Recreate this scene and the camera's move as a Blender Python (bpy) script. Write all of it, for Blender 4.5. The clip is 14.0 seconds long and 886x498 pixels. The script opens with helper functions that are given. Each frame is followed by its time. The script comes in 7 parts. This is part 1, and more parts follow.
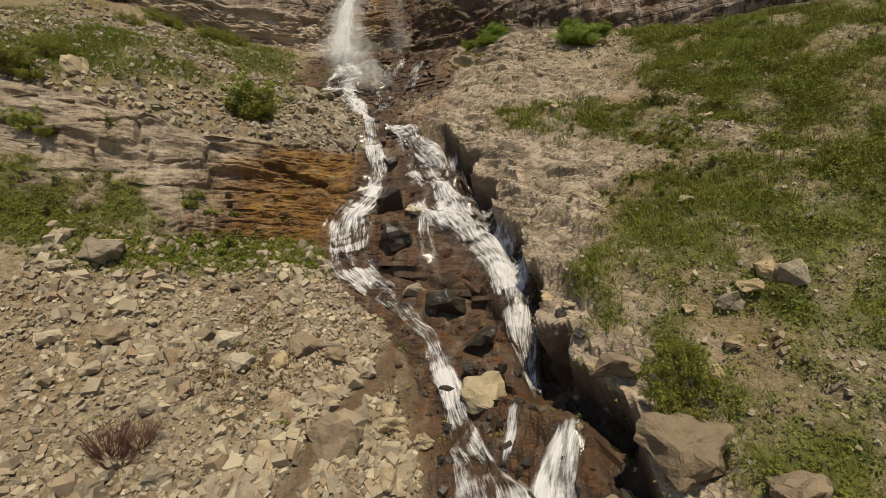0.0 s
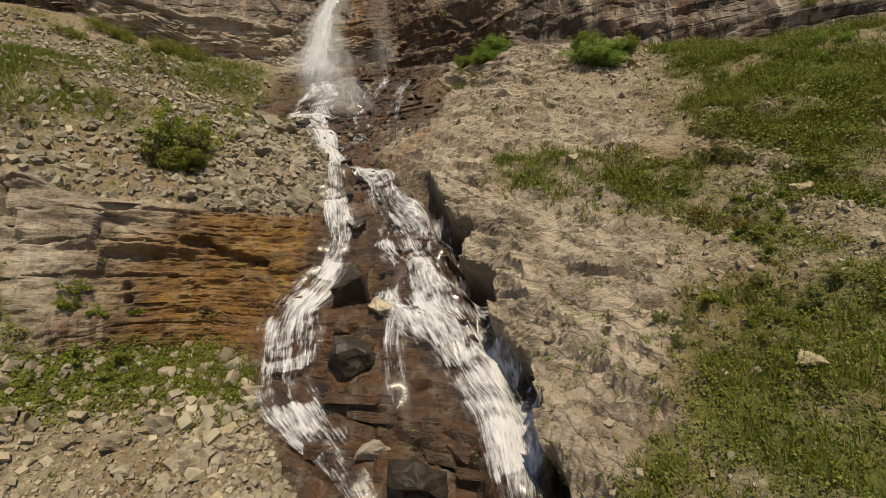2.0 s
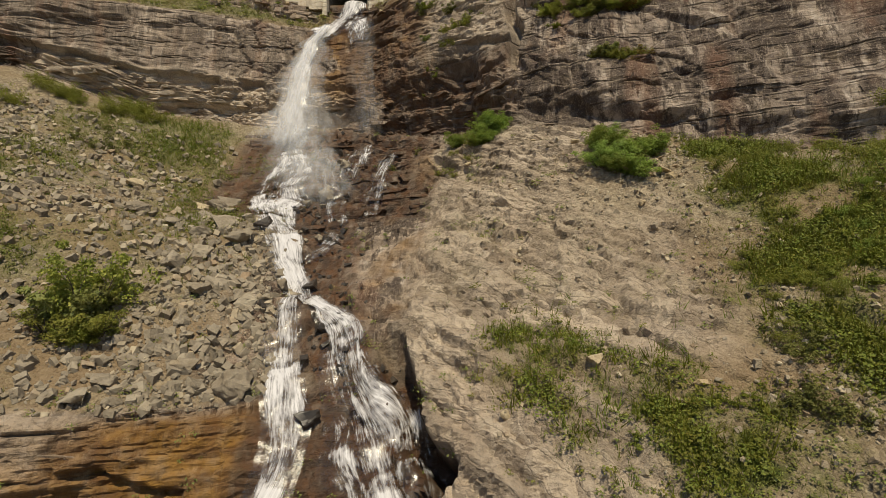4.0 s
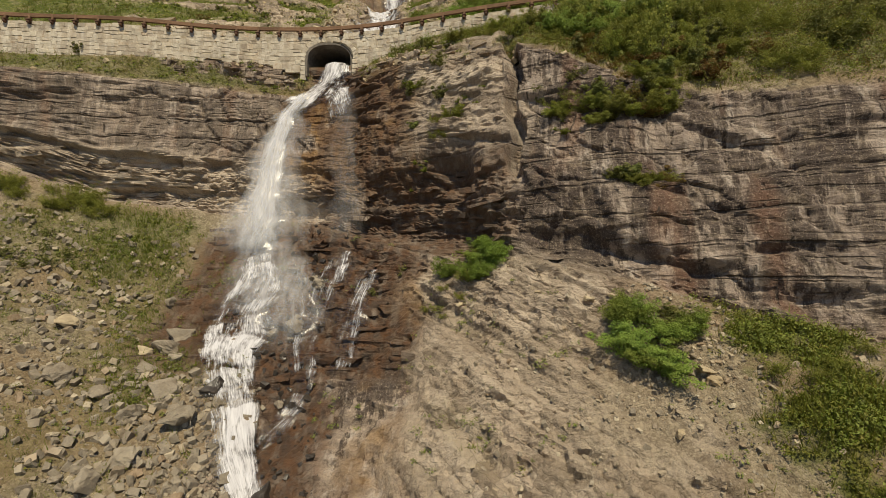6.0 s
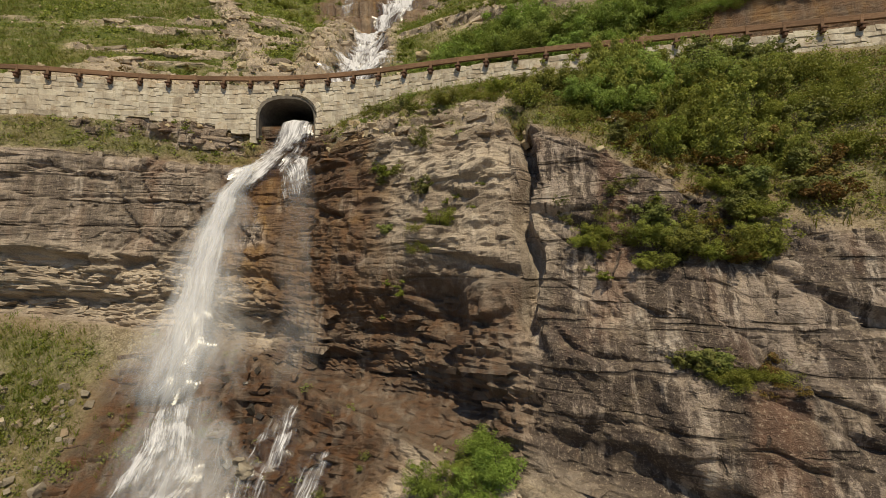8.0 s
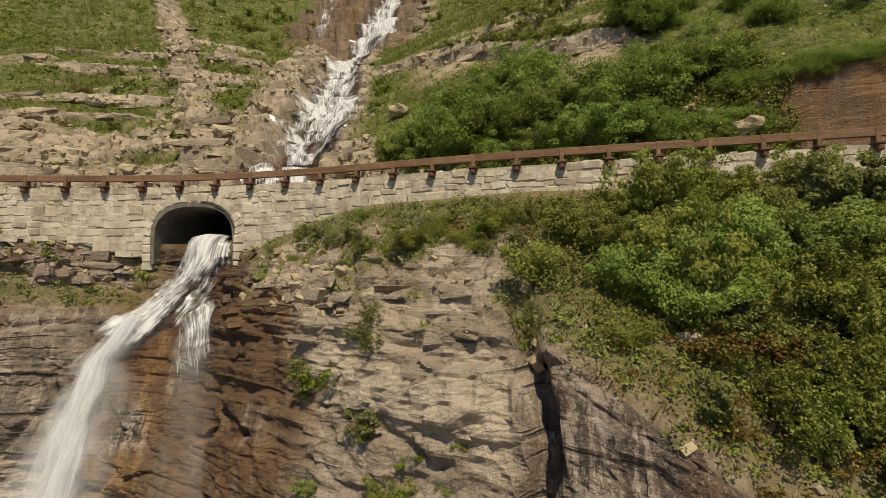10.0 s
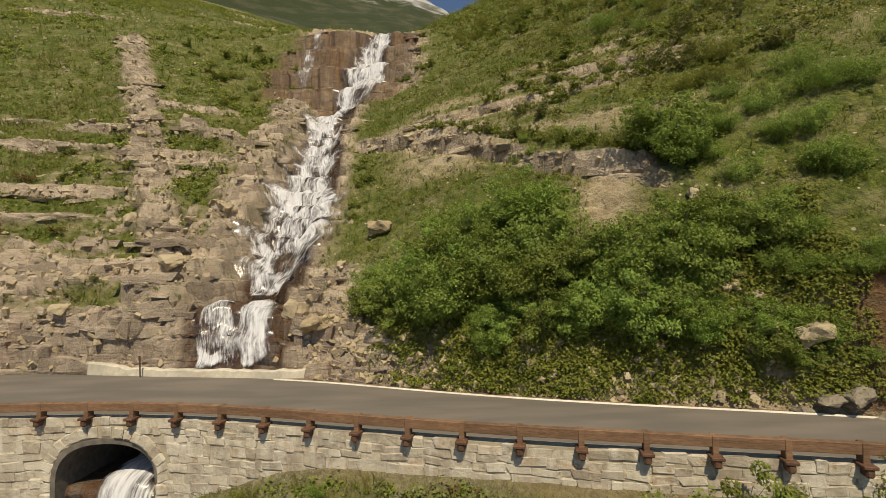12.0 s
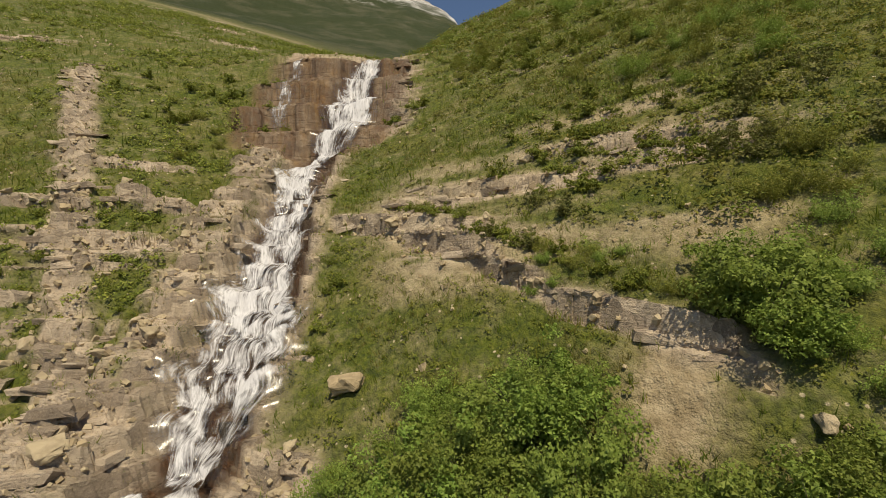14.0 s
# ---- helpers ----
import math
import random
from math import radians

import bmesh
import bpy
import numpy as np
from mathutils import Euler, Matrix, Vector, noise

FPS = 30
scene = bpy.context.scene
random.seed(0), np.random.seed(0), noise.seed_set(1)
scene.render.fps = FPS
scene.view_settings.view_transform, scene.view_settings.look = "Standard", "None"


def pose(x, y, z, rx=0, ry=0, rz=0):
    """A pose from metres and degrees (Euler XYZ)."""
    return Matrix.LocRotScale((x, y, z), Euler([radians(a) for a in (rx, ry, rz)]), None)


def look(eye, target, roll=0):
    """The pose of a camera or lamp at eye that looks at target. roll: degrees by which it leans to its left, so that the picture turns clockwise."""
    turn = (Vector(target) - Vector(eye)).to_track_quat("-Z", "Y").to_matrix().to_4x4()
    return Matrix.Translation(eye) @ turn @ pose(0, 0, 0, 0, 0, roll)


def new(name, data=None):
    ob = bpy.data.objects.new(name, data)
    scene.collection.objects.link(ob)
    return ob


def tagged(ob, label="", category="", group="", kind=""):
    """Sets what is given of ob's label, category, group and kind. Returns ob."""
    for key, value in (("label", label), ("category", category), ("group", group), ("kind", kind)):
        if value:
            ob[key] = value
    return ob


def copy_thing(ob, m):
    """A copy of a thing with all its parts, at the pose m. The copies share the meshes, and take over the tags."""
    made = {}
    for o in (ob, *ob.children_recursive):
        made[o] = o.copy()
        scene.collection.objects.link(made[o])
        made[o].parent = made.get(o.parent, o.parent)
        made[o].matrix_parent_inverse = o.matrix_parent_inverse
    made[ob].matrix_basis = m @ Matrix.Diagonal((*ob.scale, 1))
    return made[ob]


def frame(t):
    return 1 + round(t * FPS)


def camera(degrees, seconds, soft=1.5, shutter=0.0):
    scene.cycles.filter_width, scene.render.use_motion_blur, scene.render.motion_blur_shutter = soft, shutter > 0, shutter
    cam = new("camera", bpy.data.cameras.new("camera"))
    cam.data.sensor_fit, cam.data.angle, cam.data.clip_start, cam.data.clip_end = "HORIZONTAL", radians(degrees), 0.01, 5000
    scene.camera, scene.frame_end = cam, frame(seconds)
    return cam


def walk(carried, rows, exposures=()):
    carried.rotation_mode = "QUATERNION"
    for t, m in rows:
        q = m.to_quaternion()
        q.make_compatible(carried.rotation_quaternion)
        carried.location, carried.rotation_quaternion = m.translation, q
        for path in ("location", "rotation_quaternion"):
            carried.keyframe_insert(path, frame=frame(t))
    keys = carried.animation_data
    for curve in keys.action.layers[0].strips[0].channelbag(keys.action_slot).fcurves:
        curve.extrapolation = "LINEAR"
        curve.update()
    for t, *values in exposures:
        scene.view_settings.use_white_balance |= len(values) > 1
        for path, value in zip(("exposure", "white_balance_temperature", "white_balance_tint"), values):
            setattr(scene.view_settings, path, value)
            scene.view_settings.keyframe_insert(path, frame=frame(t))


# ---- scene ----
cam = camera(85.8, 14.0, soft=0.8)
PATH = [
    (0, (-0.243, 1.000, 9.577), (-0.228, 2.557, 9.683), -0.1),
    (0.5, (0.054, 2.480, 10.653), (0.066, 4.036, 10.758), -0.2),
    (1, (0.373, 4.401, 11.946), (0.382, 5.957, 12.050), -0.3),
    (1.5, (0.618, 6.081, 13.066), (0.624, 7.638, 13.170), -0.4),
    (2, (0.824, 7.955, 14.480), (0.831, 9.511, 14.586), -0.3),
    (2.5, (0.989, 9.624, 16.040), (0.995, 11.181, 16.148), -0.2),
    (3, (1.252, 11.215, 18.137), (1.257, 12.771, 18.247), -0.2),
    (3.5, (1.508, 12.074, 20.325), (1.509, 13.631, 20.419), -0.4),
    (3.7, (1.622, 12.496, 21.086), (1.622, 14.052, 21.189), -0.3),
    (5.8, (2.557, 16.871, 30.661), (2.549, 18.429, 30.742), -0.4),
    (6, (2.629, 17.497, 31.255), (2.622, 19.055, 31.340), -0.3),
    (6.5, (2.827, 19.349, 33.188), (2.817, 20.907, 33.273), -0.2),
    (7, (3.065, 21.626, 35.490), (3.054, 23.183, 35.572), -0.2),
    (7.2, (3.093, 22.526, 36.188), (3.086, 24.082, 36.282), -0.0),
    (9.3, (4.398, 31.991, 45.024), (4.393, 33.549, 45.106), -0.7),
    (9.5, (4.511, 32.945, 45.926), (4.506, 34.503, 46.008), -0.8),
    (10, (4.749, 35.161, 48.113), (4.748, 36.719, 48.196), -0.7),
    (10.5, (5.028, 36.889, 50.248), (5.026, 38.445, 50.341), -0.8),
    (11, (5.243, 37.885, 52.969), (5.242, 39.443, 53.045), -0.9),
    (11.5, (5.320, 38.683, 55.839), (5.325, 40.242, 55.893), -1.0),
    (12, (5.535, 39.830, 58.049), (5.540, 41.388, 58.115), -1.1),
    (12.5, (5.571, 41.490, 60.232), (5.580, 43.048, 60.304), -1.0),
    (13, (5.776, 43.444, 62.419), (5.783, 45.003, 62.487), -1.1),
    (13.5, (5.971, 45.741, 64.592), (5.977, 47.299, 64.652), -1.2),
    (14, (6.259, 48.315, 66.564), (6.263, 49.874, 66.623), -1.3),
]
walk(cam, [(t, look(eye, target, roll)) for t, eye, target, roll in PATH])

# ---- daylight ----
SUN_ELEVATION, SUN_TURN = 56.0, 8.0
world = bpy.data.worlds.new("world")
scene.world = world
world.use_nodes = True
wt = world.node_tree
sky = wt.nodes.new("ShaderNodeTexSky")
sky.sky_type, sky.sun_disc = "NISHITA", False
sky.sun_elevation, sky.sun_rotation = radians(SUN_ELEVATION), radians(180 - SUN_TURN)
sky.altitude = 1500
wt.links.new(sky.outputs[0], wt.nodes["Background"].inputs[0])
wt.nodes["Background"].inputs[1].default_value = 0.09
sun_data = bpy.data.lights.new("sun", "SUN")
sun_data.energy, sun_data.angle, sun_data.color = 5.0, radians(0.53), (1.0, 0.885, 0.645)
sun = new("sun", sun_data)
sx = math.sin(radians(SUN_TURN)) * math.cos(radians(SUN_ELEVATION))
sy = -math.cos(radians(SUN_TURN)) * math.cos(radians(SUN_ELEVATION))
sun.matrix_world = look((sx * 400, sy * 400, math.sin(radians(SUN_ELEVATION)) * 400), (0, 0, 0))
scene.view_settings.exposure = -0.05

# ---- noise in numpy ----
def hash3(i, j, k, seed=0):
    h = (i.astype(np.int64) * 374761393 + j.astype(np.int64) * 668265263 + k.astype(np.int64) * 2147483647 + seed * 974634721) & 0xFFFFFFFF
    h = ((h ^ (h >> 13)) * 1274126177) & 0xFFFFFFFF
    h = ((h ^ (h >> 16)) * 2246822519) & 0xFFFFFFFF
    return ((h ^ (h >> 15)) & 0xFFFFFF) / float(0xFFFFFF)


def vnoise(x, y, z, seed=0):
    """Smooth value noise, -1 to 1."""
    i, j, k = np.floor(x), np.floor(y), np.floor(z)
    a, b, c = x - i, y - j, z - k
    a, b, c = a * a * (3 - 2 * a), b * b * (3 - 2 * b), c * c * (3 - 2 * c)
    r = 0
    for di in (0, 1):
        for dj in (0, 1):
            for dk in (0, 1):
                r = r + hash3(i + di, j + dj, k + dk, seed) * (a if di else 1 - a) * (b if dj else 1 - b) * (c if dk else 1 - c)
    return r * 2 - 1


def fbm(x, y, z, octaves=4, seed=0):
    r, amp = 0, 1.0
    for o in range(octaves):
        r = r + vnoise(x, y, z, seed + o) * amp
        x, y, z, amp = x * 2.03, y * 2.03, z * 2.03, amp * 0.5
    return r / 1.9


def smooth(lo, hi, v):
    t = np.clip((v - lo) / (hi - lo), 0, 1)
    return t * t * (3 - 2 * t)


# ---- materials ----
class Mat:
    """A node material written in short calls."""

    def __init__(self, name):
        self.m = bpy.data.materials.new(name)
        self.m.use_nodes = True
        self.t = self.m.node_tree
        self.t.nodes.clear()
        self.out = self.t.nodes.new("ShaderNodeOutputMaterial")

    def put(self, socket, value):
        if isinstance(value, bpy.types.NodeSocket):
            self.t.links.new(value, socket)
        elif isinstance(value, tuple) and len(value) == 3 and socket.type == "RGBA":
            socket.default_value = (*value, 1)
        else:
            socket.default_value = value

    def node(self, kind, out=0, **ins):
        n = self.t.nodes.new("ShaderNode" + kind)
        for key, value in ins.items():
            key = key.replace("_", " ")
            for s in n.inputs:
                if s.name == key and s.enabled:
                    self.put(s, value)
                    break
        return n.outputs[out]

    def coords(self, scale=(1, 1, 1), turn=(0, 0, 0)):
        g = self.t.nodes.new("ShaderNodeNewGeometry").outputs["Position"]
        return self.node("Mapping", Vector=g, Scale=scale, Rotation=turn)

    def added(self, a, b):
        n = self.t.nodes.new("ShaderNodeVectorMath")
        self.put(n.inputs[0], a)
        self.put(n.inputs[1], b)
        return n.outputs[0]

    def attr(self, name):
        n = self.t.nodes.new("ShaderNodeAttribute")
        n.attribute_name = name
        return n.outputs["Fac"]

    def random(self):
        return self.t.nodes.new("ShaderNodeObjectInfo").outputs["Random"]

    def island(self):
        return self.t.nodes.new("ShaderNodeNewGeometry").outputs["Random Per Island"]

    def noise(self, vec, scale, detail=4.0, rough=0.55):
        return self.node("TexNoise", Vector=vec, Scale=scale, Detail=detail, Roughness=rough)

    def voronoi(self, vec, scale, feature="F1", out=0):
        n = self.t.nodes.new("ShaderNodeTexVoronoi")
        n.feature = feature
        self.put(n.inputs["Vector"], vec)
        n.inputs["Scale"].default_value = scale
        return n.outputs[out]

    def math(self, op, a, b=0.0, clamp=False):
        n = self.t.nodes.new("ShaderNodeMath")
        n.operation, n.use_clamp = op, clamp
        self.put(n.inputs[0], a)
        self.put(n.inputs[1], b)
        return n.outputs[0]

    def ramp(self, fac, *stops):
        n = self.t.nodes.new("ShaderNodeValToRGB")
        e = n.color_ramp.elements
        while len(e) < len(stops):
            e.new(0.5)
        for item, (pos, c) in zip(e, stops):
            item.position = pos
            item.color = (c, c, c, 1) if isinstance(c, (int, float)) else (*c, 1)
        self.put(n.inputs[0], fac)
        return n.outputs[0]

    def mix(self, fac, a, b, blend="MIX"):
        n = self.t.nodes.new("ShaderNodeMix")
        n.data_type, n.blend_type = "RGBA", blend
        self.put(n.inputs[0], fac)
        self.put(n.inputs[6], a)
        self.put(n.inputs[7], b)
        return n.outputs[2]

    def bump(self, height, strength=0.5, distance=0.05, normal=None):
        n = self.t.nodes.new("ShaderNodeBump")
        n.inputs["Strength"].default_value, n.inputs["Distance"].default_value = strength, distance
        self.put(n.inputs["Height"], height)
        if normal is not None:
            self.put(n.inputs["Normal"], normal)
        return n.outputs[0]

    def surface(self, color, rough=0.8, normal=None, metal=0.0, spec=0.5, trans=0.0):
        n = self.t.nodes.new("ShaderNodeBsdfPrincipled")
        self.put(n.inputs["Base Color"], color)
        self.put(n.inputs["Roughness"], rough)
        self.put(n.inputs["Metallic"], metal)
        self.put(n.inputs["Specular IOR Level"], spec)
        if trans:
            n.inputs["Transmission Weight"].default_value = trans
        if normal is not None:
            self.put(n.inputs["Normal"], normal)
        return n.outputs[0]

    def done(self, shader):
        self.t.links.new(shader, self.out.inputs["Surface"])
        return self.m


def ground_material():
    m = Mat("ground")
    p = m.coords()
    rock, grass, wet, ochre, far = (m.attr(a) for a in ("rock", "grass", "wet", "ochre", "far"))
    fine, mid, big = m.noise(p, 9.0, 6, 0.65), m.noise(p, 1.6, 5, 0.6), m.noise(p, 0.22, 3)
    # scree and dry earth
    chipv = m.node("SeparateColor", Color=m.voronoi(p, 5.0, "F1", 1))
    earth = m.mix(m.ramp(fine, (0.3, 0.0), (0.7, 1.0)), (0.098, 0.070, 0.041), (0.225, 0.172, 0.108))
    stones = m.mix(chipv, (0.145, 0.110, 0.072), (0.39, 0.32, 0.215))
    small = m.node("SeparateColor", Color=m.voronoi(p, 13.0, "F1", 1))
    earth = m.mix(m.ramp(small, (0.35, 0.0), (0.8, 0.75)), earth, (0.40, 0.325, 0.215))
    earth = m.mix(m.ramp(small, (0.0, 0.6), (0.25, 0.0)), earth, (0.12, 0.085, 0.052))
    scree = m.mix(m.ramp(mid, (0.35, 0.15), (0.65, 0.85)), earth, stones)
    scree = m.mix(m.ramp(big, (0.42, 0.0), (0.62, 0.6)), scree, (0.21, 0.135, 0.07))
    sand = m.mix(m.ramp(mid, (0.35, 0.0), (0.65, 1.0)), (0.27, 0.205, 0.112), (0.52, 0.42, 0.265))
    scree = m.mix(m.math("MULTIPLY", m.attr("warm"), 0.7), scree, sand)
    # bedded rock
    x_, y_, z_ = (m.node("SeparateXYZ", k, Vector=p) for k in range(3))
    dip = m.math("MULTIPLY", m.attr("dip"), 0.55)
    bz = m.math("ADD", m.math("ADD", z_, m.math("MULTIPLY", x_, dip)), m.math("MULTIPLY", big, 1.2))
    bx = m.math("SUBTRACT", x_, m.math("MULTIPLY", z_, dip))
    laid = m.node("CombineXYZ", X=bx, Y=y_, Z=bz)
    warped = m.added(laid, m.node("TexNoise", 1, Vector=p, Scale=0.9, Detail=4.0))
    beds = m.noise(m.node("Mapping", Vector=warped, Scale=(0.5, 0.5, 1.9)), 1.0, 8, 0.68)
    streak = m.noise(m.coords((2.1, 1.1, 0.24)), 1.0, 9, 0.72)
    where = m.noise(m.coords((0.28, 0.2, 0.16)), 1.0, 4, 0.6)
    streak = m.math("ADD", m.math("MULTIPLY", streak, 0.55), m.math("MULTIPLY", where, 0.5))
    lime = m.noise(m.coords((1.5, 0.9, 0.16)), 1.3, 5, 0.6)
    crackv = m.voronoi(m.node("Mapping", Vector=warped, Scale=(0.55, 0.55, 1.15)), 1.0, "DISTANCE_TO_EDGE")
    crackw = m.voronoi(m.node("Mapping", Vector=warped, Scale=(1.5, 1.5, 4.2)), 1.0, "DISTANCE_TO_EDGE")
    crackd = m.voronoi(m.node("Mapping", Vector=warped, Scale=(0.15, 0.15, 1.25)), 1.0, "DISTANCE_TO_EDGE")
    slant = m.ramp(m.math("ADD", crackd, m.math("MULTIPLY", m.math("SUBTRACT", 1.0, m.attr("dip")), 1.0)), (0.0, 0.5), (0.030, 1.0))
    cracks = m.math("MULTIPLY", m.ramp(crackv, (0.0, 0.72), (0.022, 1.0)), m.ramp(crackw, (0.0, 0.8), (0.04, 1.0)))
    cracks = m.math("MULTIPLY", cracks, slant)
    tone = m.node("SeparateColor", Color=m.voronoi(m.node("Mapping", Vector=warped, Scale=(0.55, 0.55, 1.15)), 1.0, "F1", 1))
    stone = m.ramp(beds, (0.25, (0.115, 0.090, 0.068)), (0.40, (0.235, 0.188, 0.140)), (0.58, (0.335, 0.272, 0.202)), (0.75, (0.47, 0.388, 0.28)))
    stone = m.mix(m.math("MULTIPLY", tone, 0.55), stone, (0.33, 0.27, 0.205))
    mass = m.attr("mass")
    upright = m.noise(m.coords((1.5, 1.0, 0.20)), 1.0, 7, 0.66)
    blockt = m.node("SeparateColor", Color=m.voronoi(m.node("Mapping", Vector=warped, Scale=(0.34, 0.34, 0.42)), 1.0, "F1", 1))
    sheer = m.math("ADD", m.math("MULTIPLY", upright, 0.55), m.math("ADD", m.math("MULTIPLY", beds, 0.25), m.math("MULTIPLY", blockt, 0.20)))
    sheer = m.ramp(sheer, (0.36, (0.092, 0.071, 0.058)), (0.45, (0.195, 0.159, 0.129)), (0.54, (0.295, 0.243, 0.196)), (0.66, (0.40, 0.338, 0.272)))
    stone = m.mix(m.math("MULTIPLY", mass, 0.85), stone, sheer)
    # level joints and upright cracks of the massive walls
    level = m.math("ADD", z_, m.math("MULTIPLY", m.noise(m.coords((0.22, 0.22, 0.5)), 1.0, 4, 0.5), 0.8))
    bed = m.math("ABSOLUTE", m.math("SUBTRACT", m.math("FRACT", m.math("MULTIPLY", level, 0.62)), 0.5))
    thinbed = m.math("ABSOLUTE", m.math("SUBTRACT", m.math("FRACT", m.math("MULTIPLY", level, 1.9)), 0.5))
    side = m.math("ADD", m.math("ADD", x_, m.math("MULTIPLY", y_, -0.5)), m.math("MULTIPLY", m.noise(m.coords((0.5, 0.3, 0.35)), 1.0, 5, 0.6), 1.5))
    row = m.math("MULTIPLY", m.math("FLOOR", m.math("ADD", m.math("MULTIPLY", level, 0.62), 0.5)), 0.37)
    post = m.math("ABSOLUTE", m.math("SUBTRACT", m.math("FRACT", m.math("ADD", m.math("MULTIPLY", side, 0.42), row)), 0.5))
    gate = m.noise(m.coords((0.25, 0.25, 0.8)), 1.0, 4, 0.6)
    gate2 = m.noise(m.coords((0.4, 0.4, 1.6), (0.4, 0.2, 0)), 1.0, 4, 0.6)
    joint = m.math("MULTIPLY", m.ramp(bed, (0.018, 1.0), (0.050, 0.0)), m.ramp(gate, (0.42, 0.0), (0.50, 1.0)))
    joint = m.math("MAXIMUM", joint, m.math("MULTIPLY", m.ramp(thinbed, (0.03, 0.9), (0.10, 0.0)), m.ramp(gate2, (0.53, 0.0), (0.60, 1.0))))
    joint = m.math("MAXIMUM", joint, m.math("MULTIPLY", m.ramp(post, (0.014, 0.9), (0.035, 0.0)), m.ramp(gate2, (0.40, 1.0), (0.50, 0.0))))
    joint = m.math("MULTIPLY", m.math("MULTIPLY", joint, mass), m.math("SUBTRACT", 1.0, m.math("MULTIPLY", ochre, 0.8)))
    stone = m.mix(m.ramp(lime, (0.545, 0.0), (0.63, 0.7)), stone, (0.48, 0.425, 0.35))
    stone = m.mix(m.math("MULTIPLY", m.ramp(streak, (0.508, 0.0), (0.540, 0.9)), m.math("SUBTRACT", 1.0, m.math("MULTIPLY", m.attr("pale"), 0.7))), stone, (0.050, 0.036, 0.029))
    runs = m.noise(m.coords((0.75, 0.5, 0.06)), 1.0, 6, 0.62)
    stone = m.mix(m.math("MULTIPLY", mass, m.ramp(runs, (0.495, 0.0), (0.56, 0.8))), stone, (0.062, 0.046, 0.038))
    stone = m.mix(m.ramp(mid, (0.5, 0.0), (0.75, 0.45)), stone, (0.33, 0.265, 0.18))
    stone = m.mix(m.ramp(m.noise(m.coords((0.9, 0.4, 0.16)), 0.6, 4), (0.52, 0.0), (0.66, 0.55)), stone, (0.17, 0.085, 0.048))
    pale = m.attr("pale")
    stone = m.mix(m.math("MULTIPLY", pale, 0.8), stone, m.mix(m.ramp(m.math("ADD", m.math("MULTIPLY", beds, 0.6), m.math("MULTIPLY", tone, 0.45)), (0.34, 0.0), (0.68, 1.0)), (0.255, 0.208, 0.150), m.mix(m.attr("warm"), (0.52, 0.445, 0.335), (0.58, 0.485, 0.35))))
    stone = m.mix(m.math("SUBTRACT", 1.0, cracks), stone, (0.055, 0.042, 0.032))
    stone = m.mix(m.math("MULTIPLY", joint, 0.85), stone, (0.040, 0.031, 0.025))
    grit = m.noise(p, 27.0, 4, 0.6)
    stone = m.mix(m.ramp(m.math("ADD", m.math("MULTIPLY", fine, 0.6), m.math("MULTIPLY", grit, 0.4)), (0.38, 0.4), (0.47, 0.0)), stone, (0.10, 0.077, 0.055))
    stone = m.mix(m.ramp(m.math("ADD", m.math("MULTIPLY", fine, 0.6), m.math("MULTIPLY", grit, 0.4)), (0.52, 0.0), (0.64, 0.5)), stone, (0.52, 0.43, 0.31))
    stone = m.mix(1.0, stone, (1.02, 0.98, 0.99), "MULTIPLY")
    color = m.mix(rock, scree, stone)
    grain = m.math("ADD", m.math("MULTIPLY", upright, mass), m.math("MULTIPLY", beds, m.math("SUBTRACT", 1.0, mass)))
    rust = m.mix(m.ramp(grain, (0.35, 0.0), (0.65, 1.0)), (0.095, 0.045, 0.011), (0.275, 0.142, 0.025))
    rust = m.mix(m.ramp(streak, (0.46, 0.0), (0.60, 0.65)), rust, (0.125, 0.052, 0.018))
    rust = m.mix(m.ramp(m.noise(m.coords((0.5, 0.5, 0.9)), 1.0, 4), (0.5, 0.0), (0.62, 0.6)), rust, (0.32, 0.175, 0.044))
    rust = m.mix(m.math("MULTIPLY", m.math("SUBTRACT", 1.0, cracks), m.math("SUBTRACT", 0.75, m.math("MULTIPLY", mass, 0.5))), rust, (0.035, 0.020, 0.012))
    rust = m.mix(m.math("MULTIPLY", mass, m.ramp(runs, (0.47, 0.0), (0.55, 0.65))), rust, (0.115, 0.068, 0.042))
    color = m.mix(m.math("MULTIPLY", ochre, m.ramp(mid, (0.25, 0.55), (0.6, 1.0))), color, rust)
    wetrock = m.mix(m.ramp(mid, (0.3, 0.0), (0.7, 1.0)), (0.033, 0.022, 0.015), (0.135, 0.063, 0.026))
    wetrock = m.mix(m.math("MULTIPLY", m.math("SUBTRACT", 1.0, cracks), 0.8), wetrock, (0.016, 0.011, 0.008))
    wetrock = m.mix(m.ramp(lime, (0.52, 0.0), (0.62, 0.5)), wetrock, (0.20, 0.155, 0.115))
    wetm = m.math("MULTIPLY", wet, m.ramp(mid, (0.2, 0.65), (0.6, 1.0)))
    color = m.mix(wetm, color, wetrock)
    green = m.mix(m.ramp(mid, (0.3, 0.0), (0.7, 1.0)), (0.046, 0.068, 0.005), (0.112, 0.128, 0.010))
    green = m.mix(m.ramp(big, (0.45, 0.0), (0.65, 0.28)), green, (0.20, 0.155, 0.042))
    tuft = m.noise(p, 3.4, 5, 0.72)
    green = m.mix(m.ramp(tuft, (0.36, 0.7), (0.50, 0.0)), green, (0.024, 0.036, 0.005))
    green = m.mix(m.ramp(tuft, (0.52, 0.0), (0.66, 0.55)), green, (0.20, 0.195, 0.035))
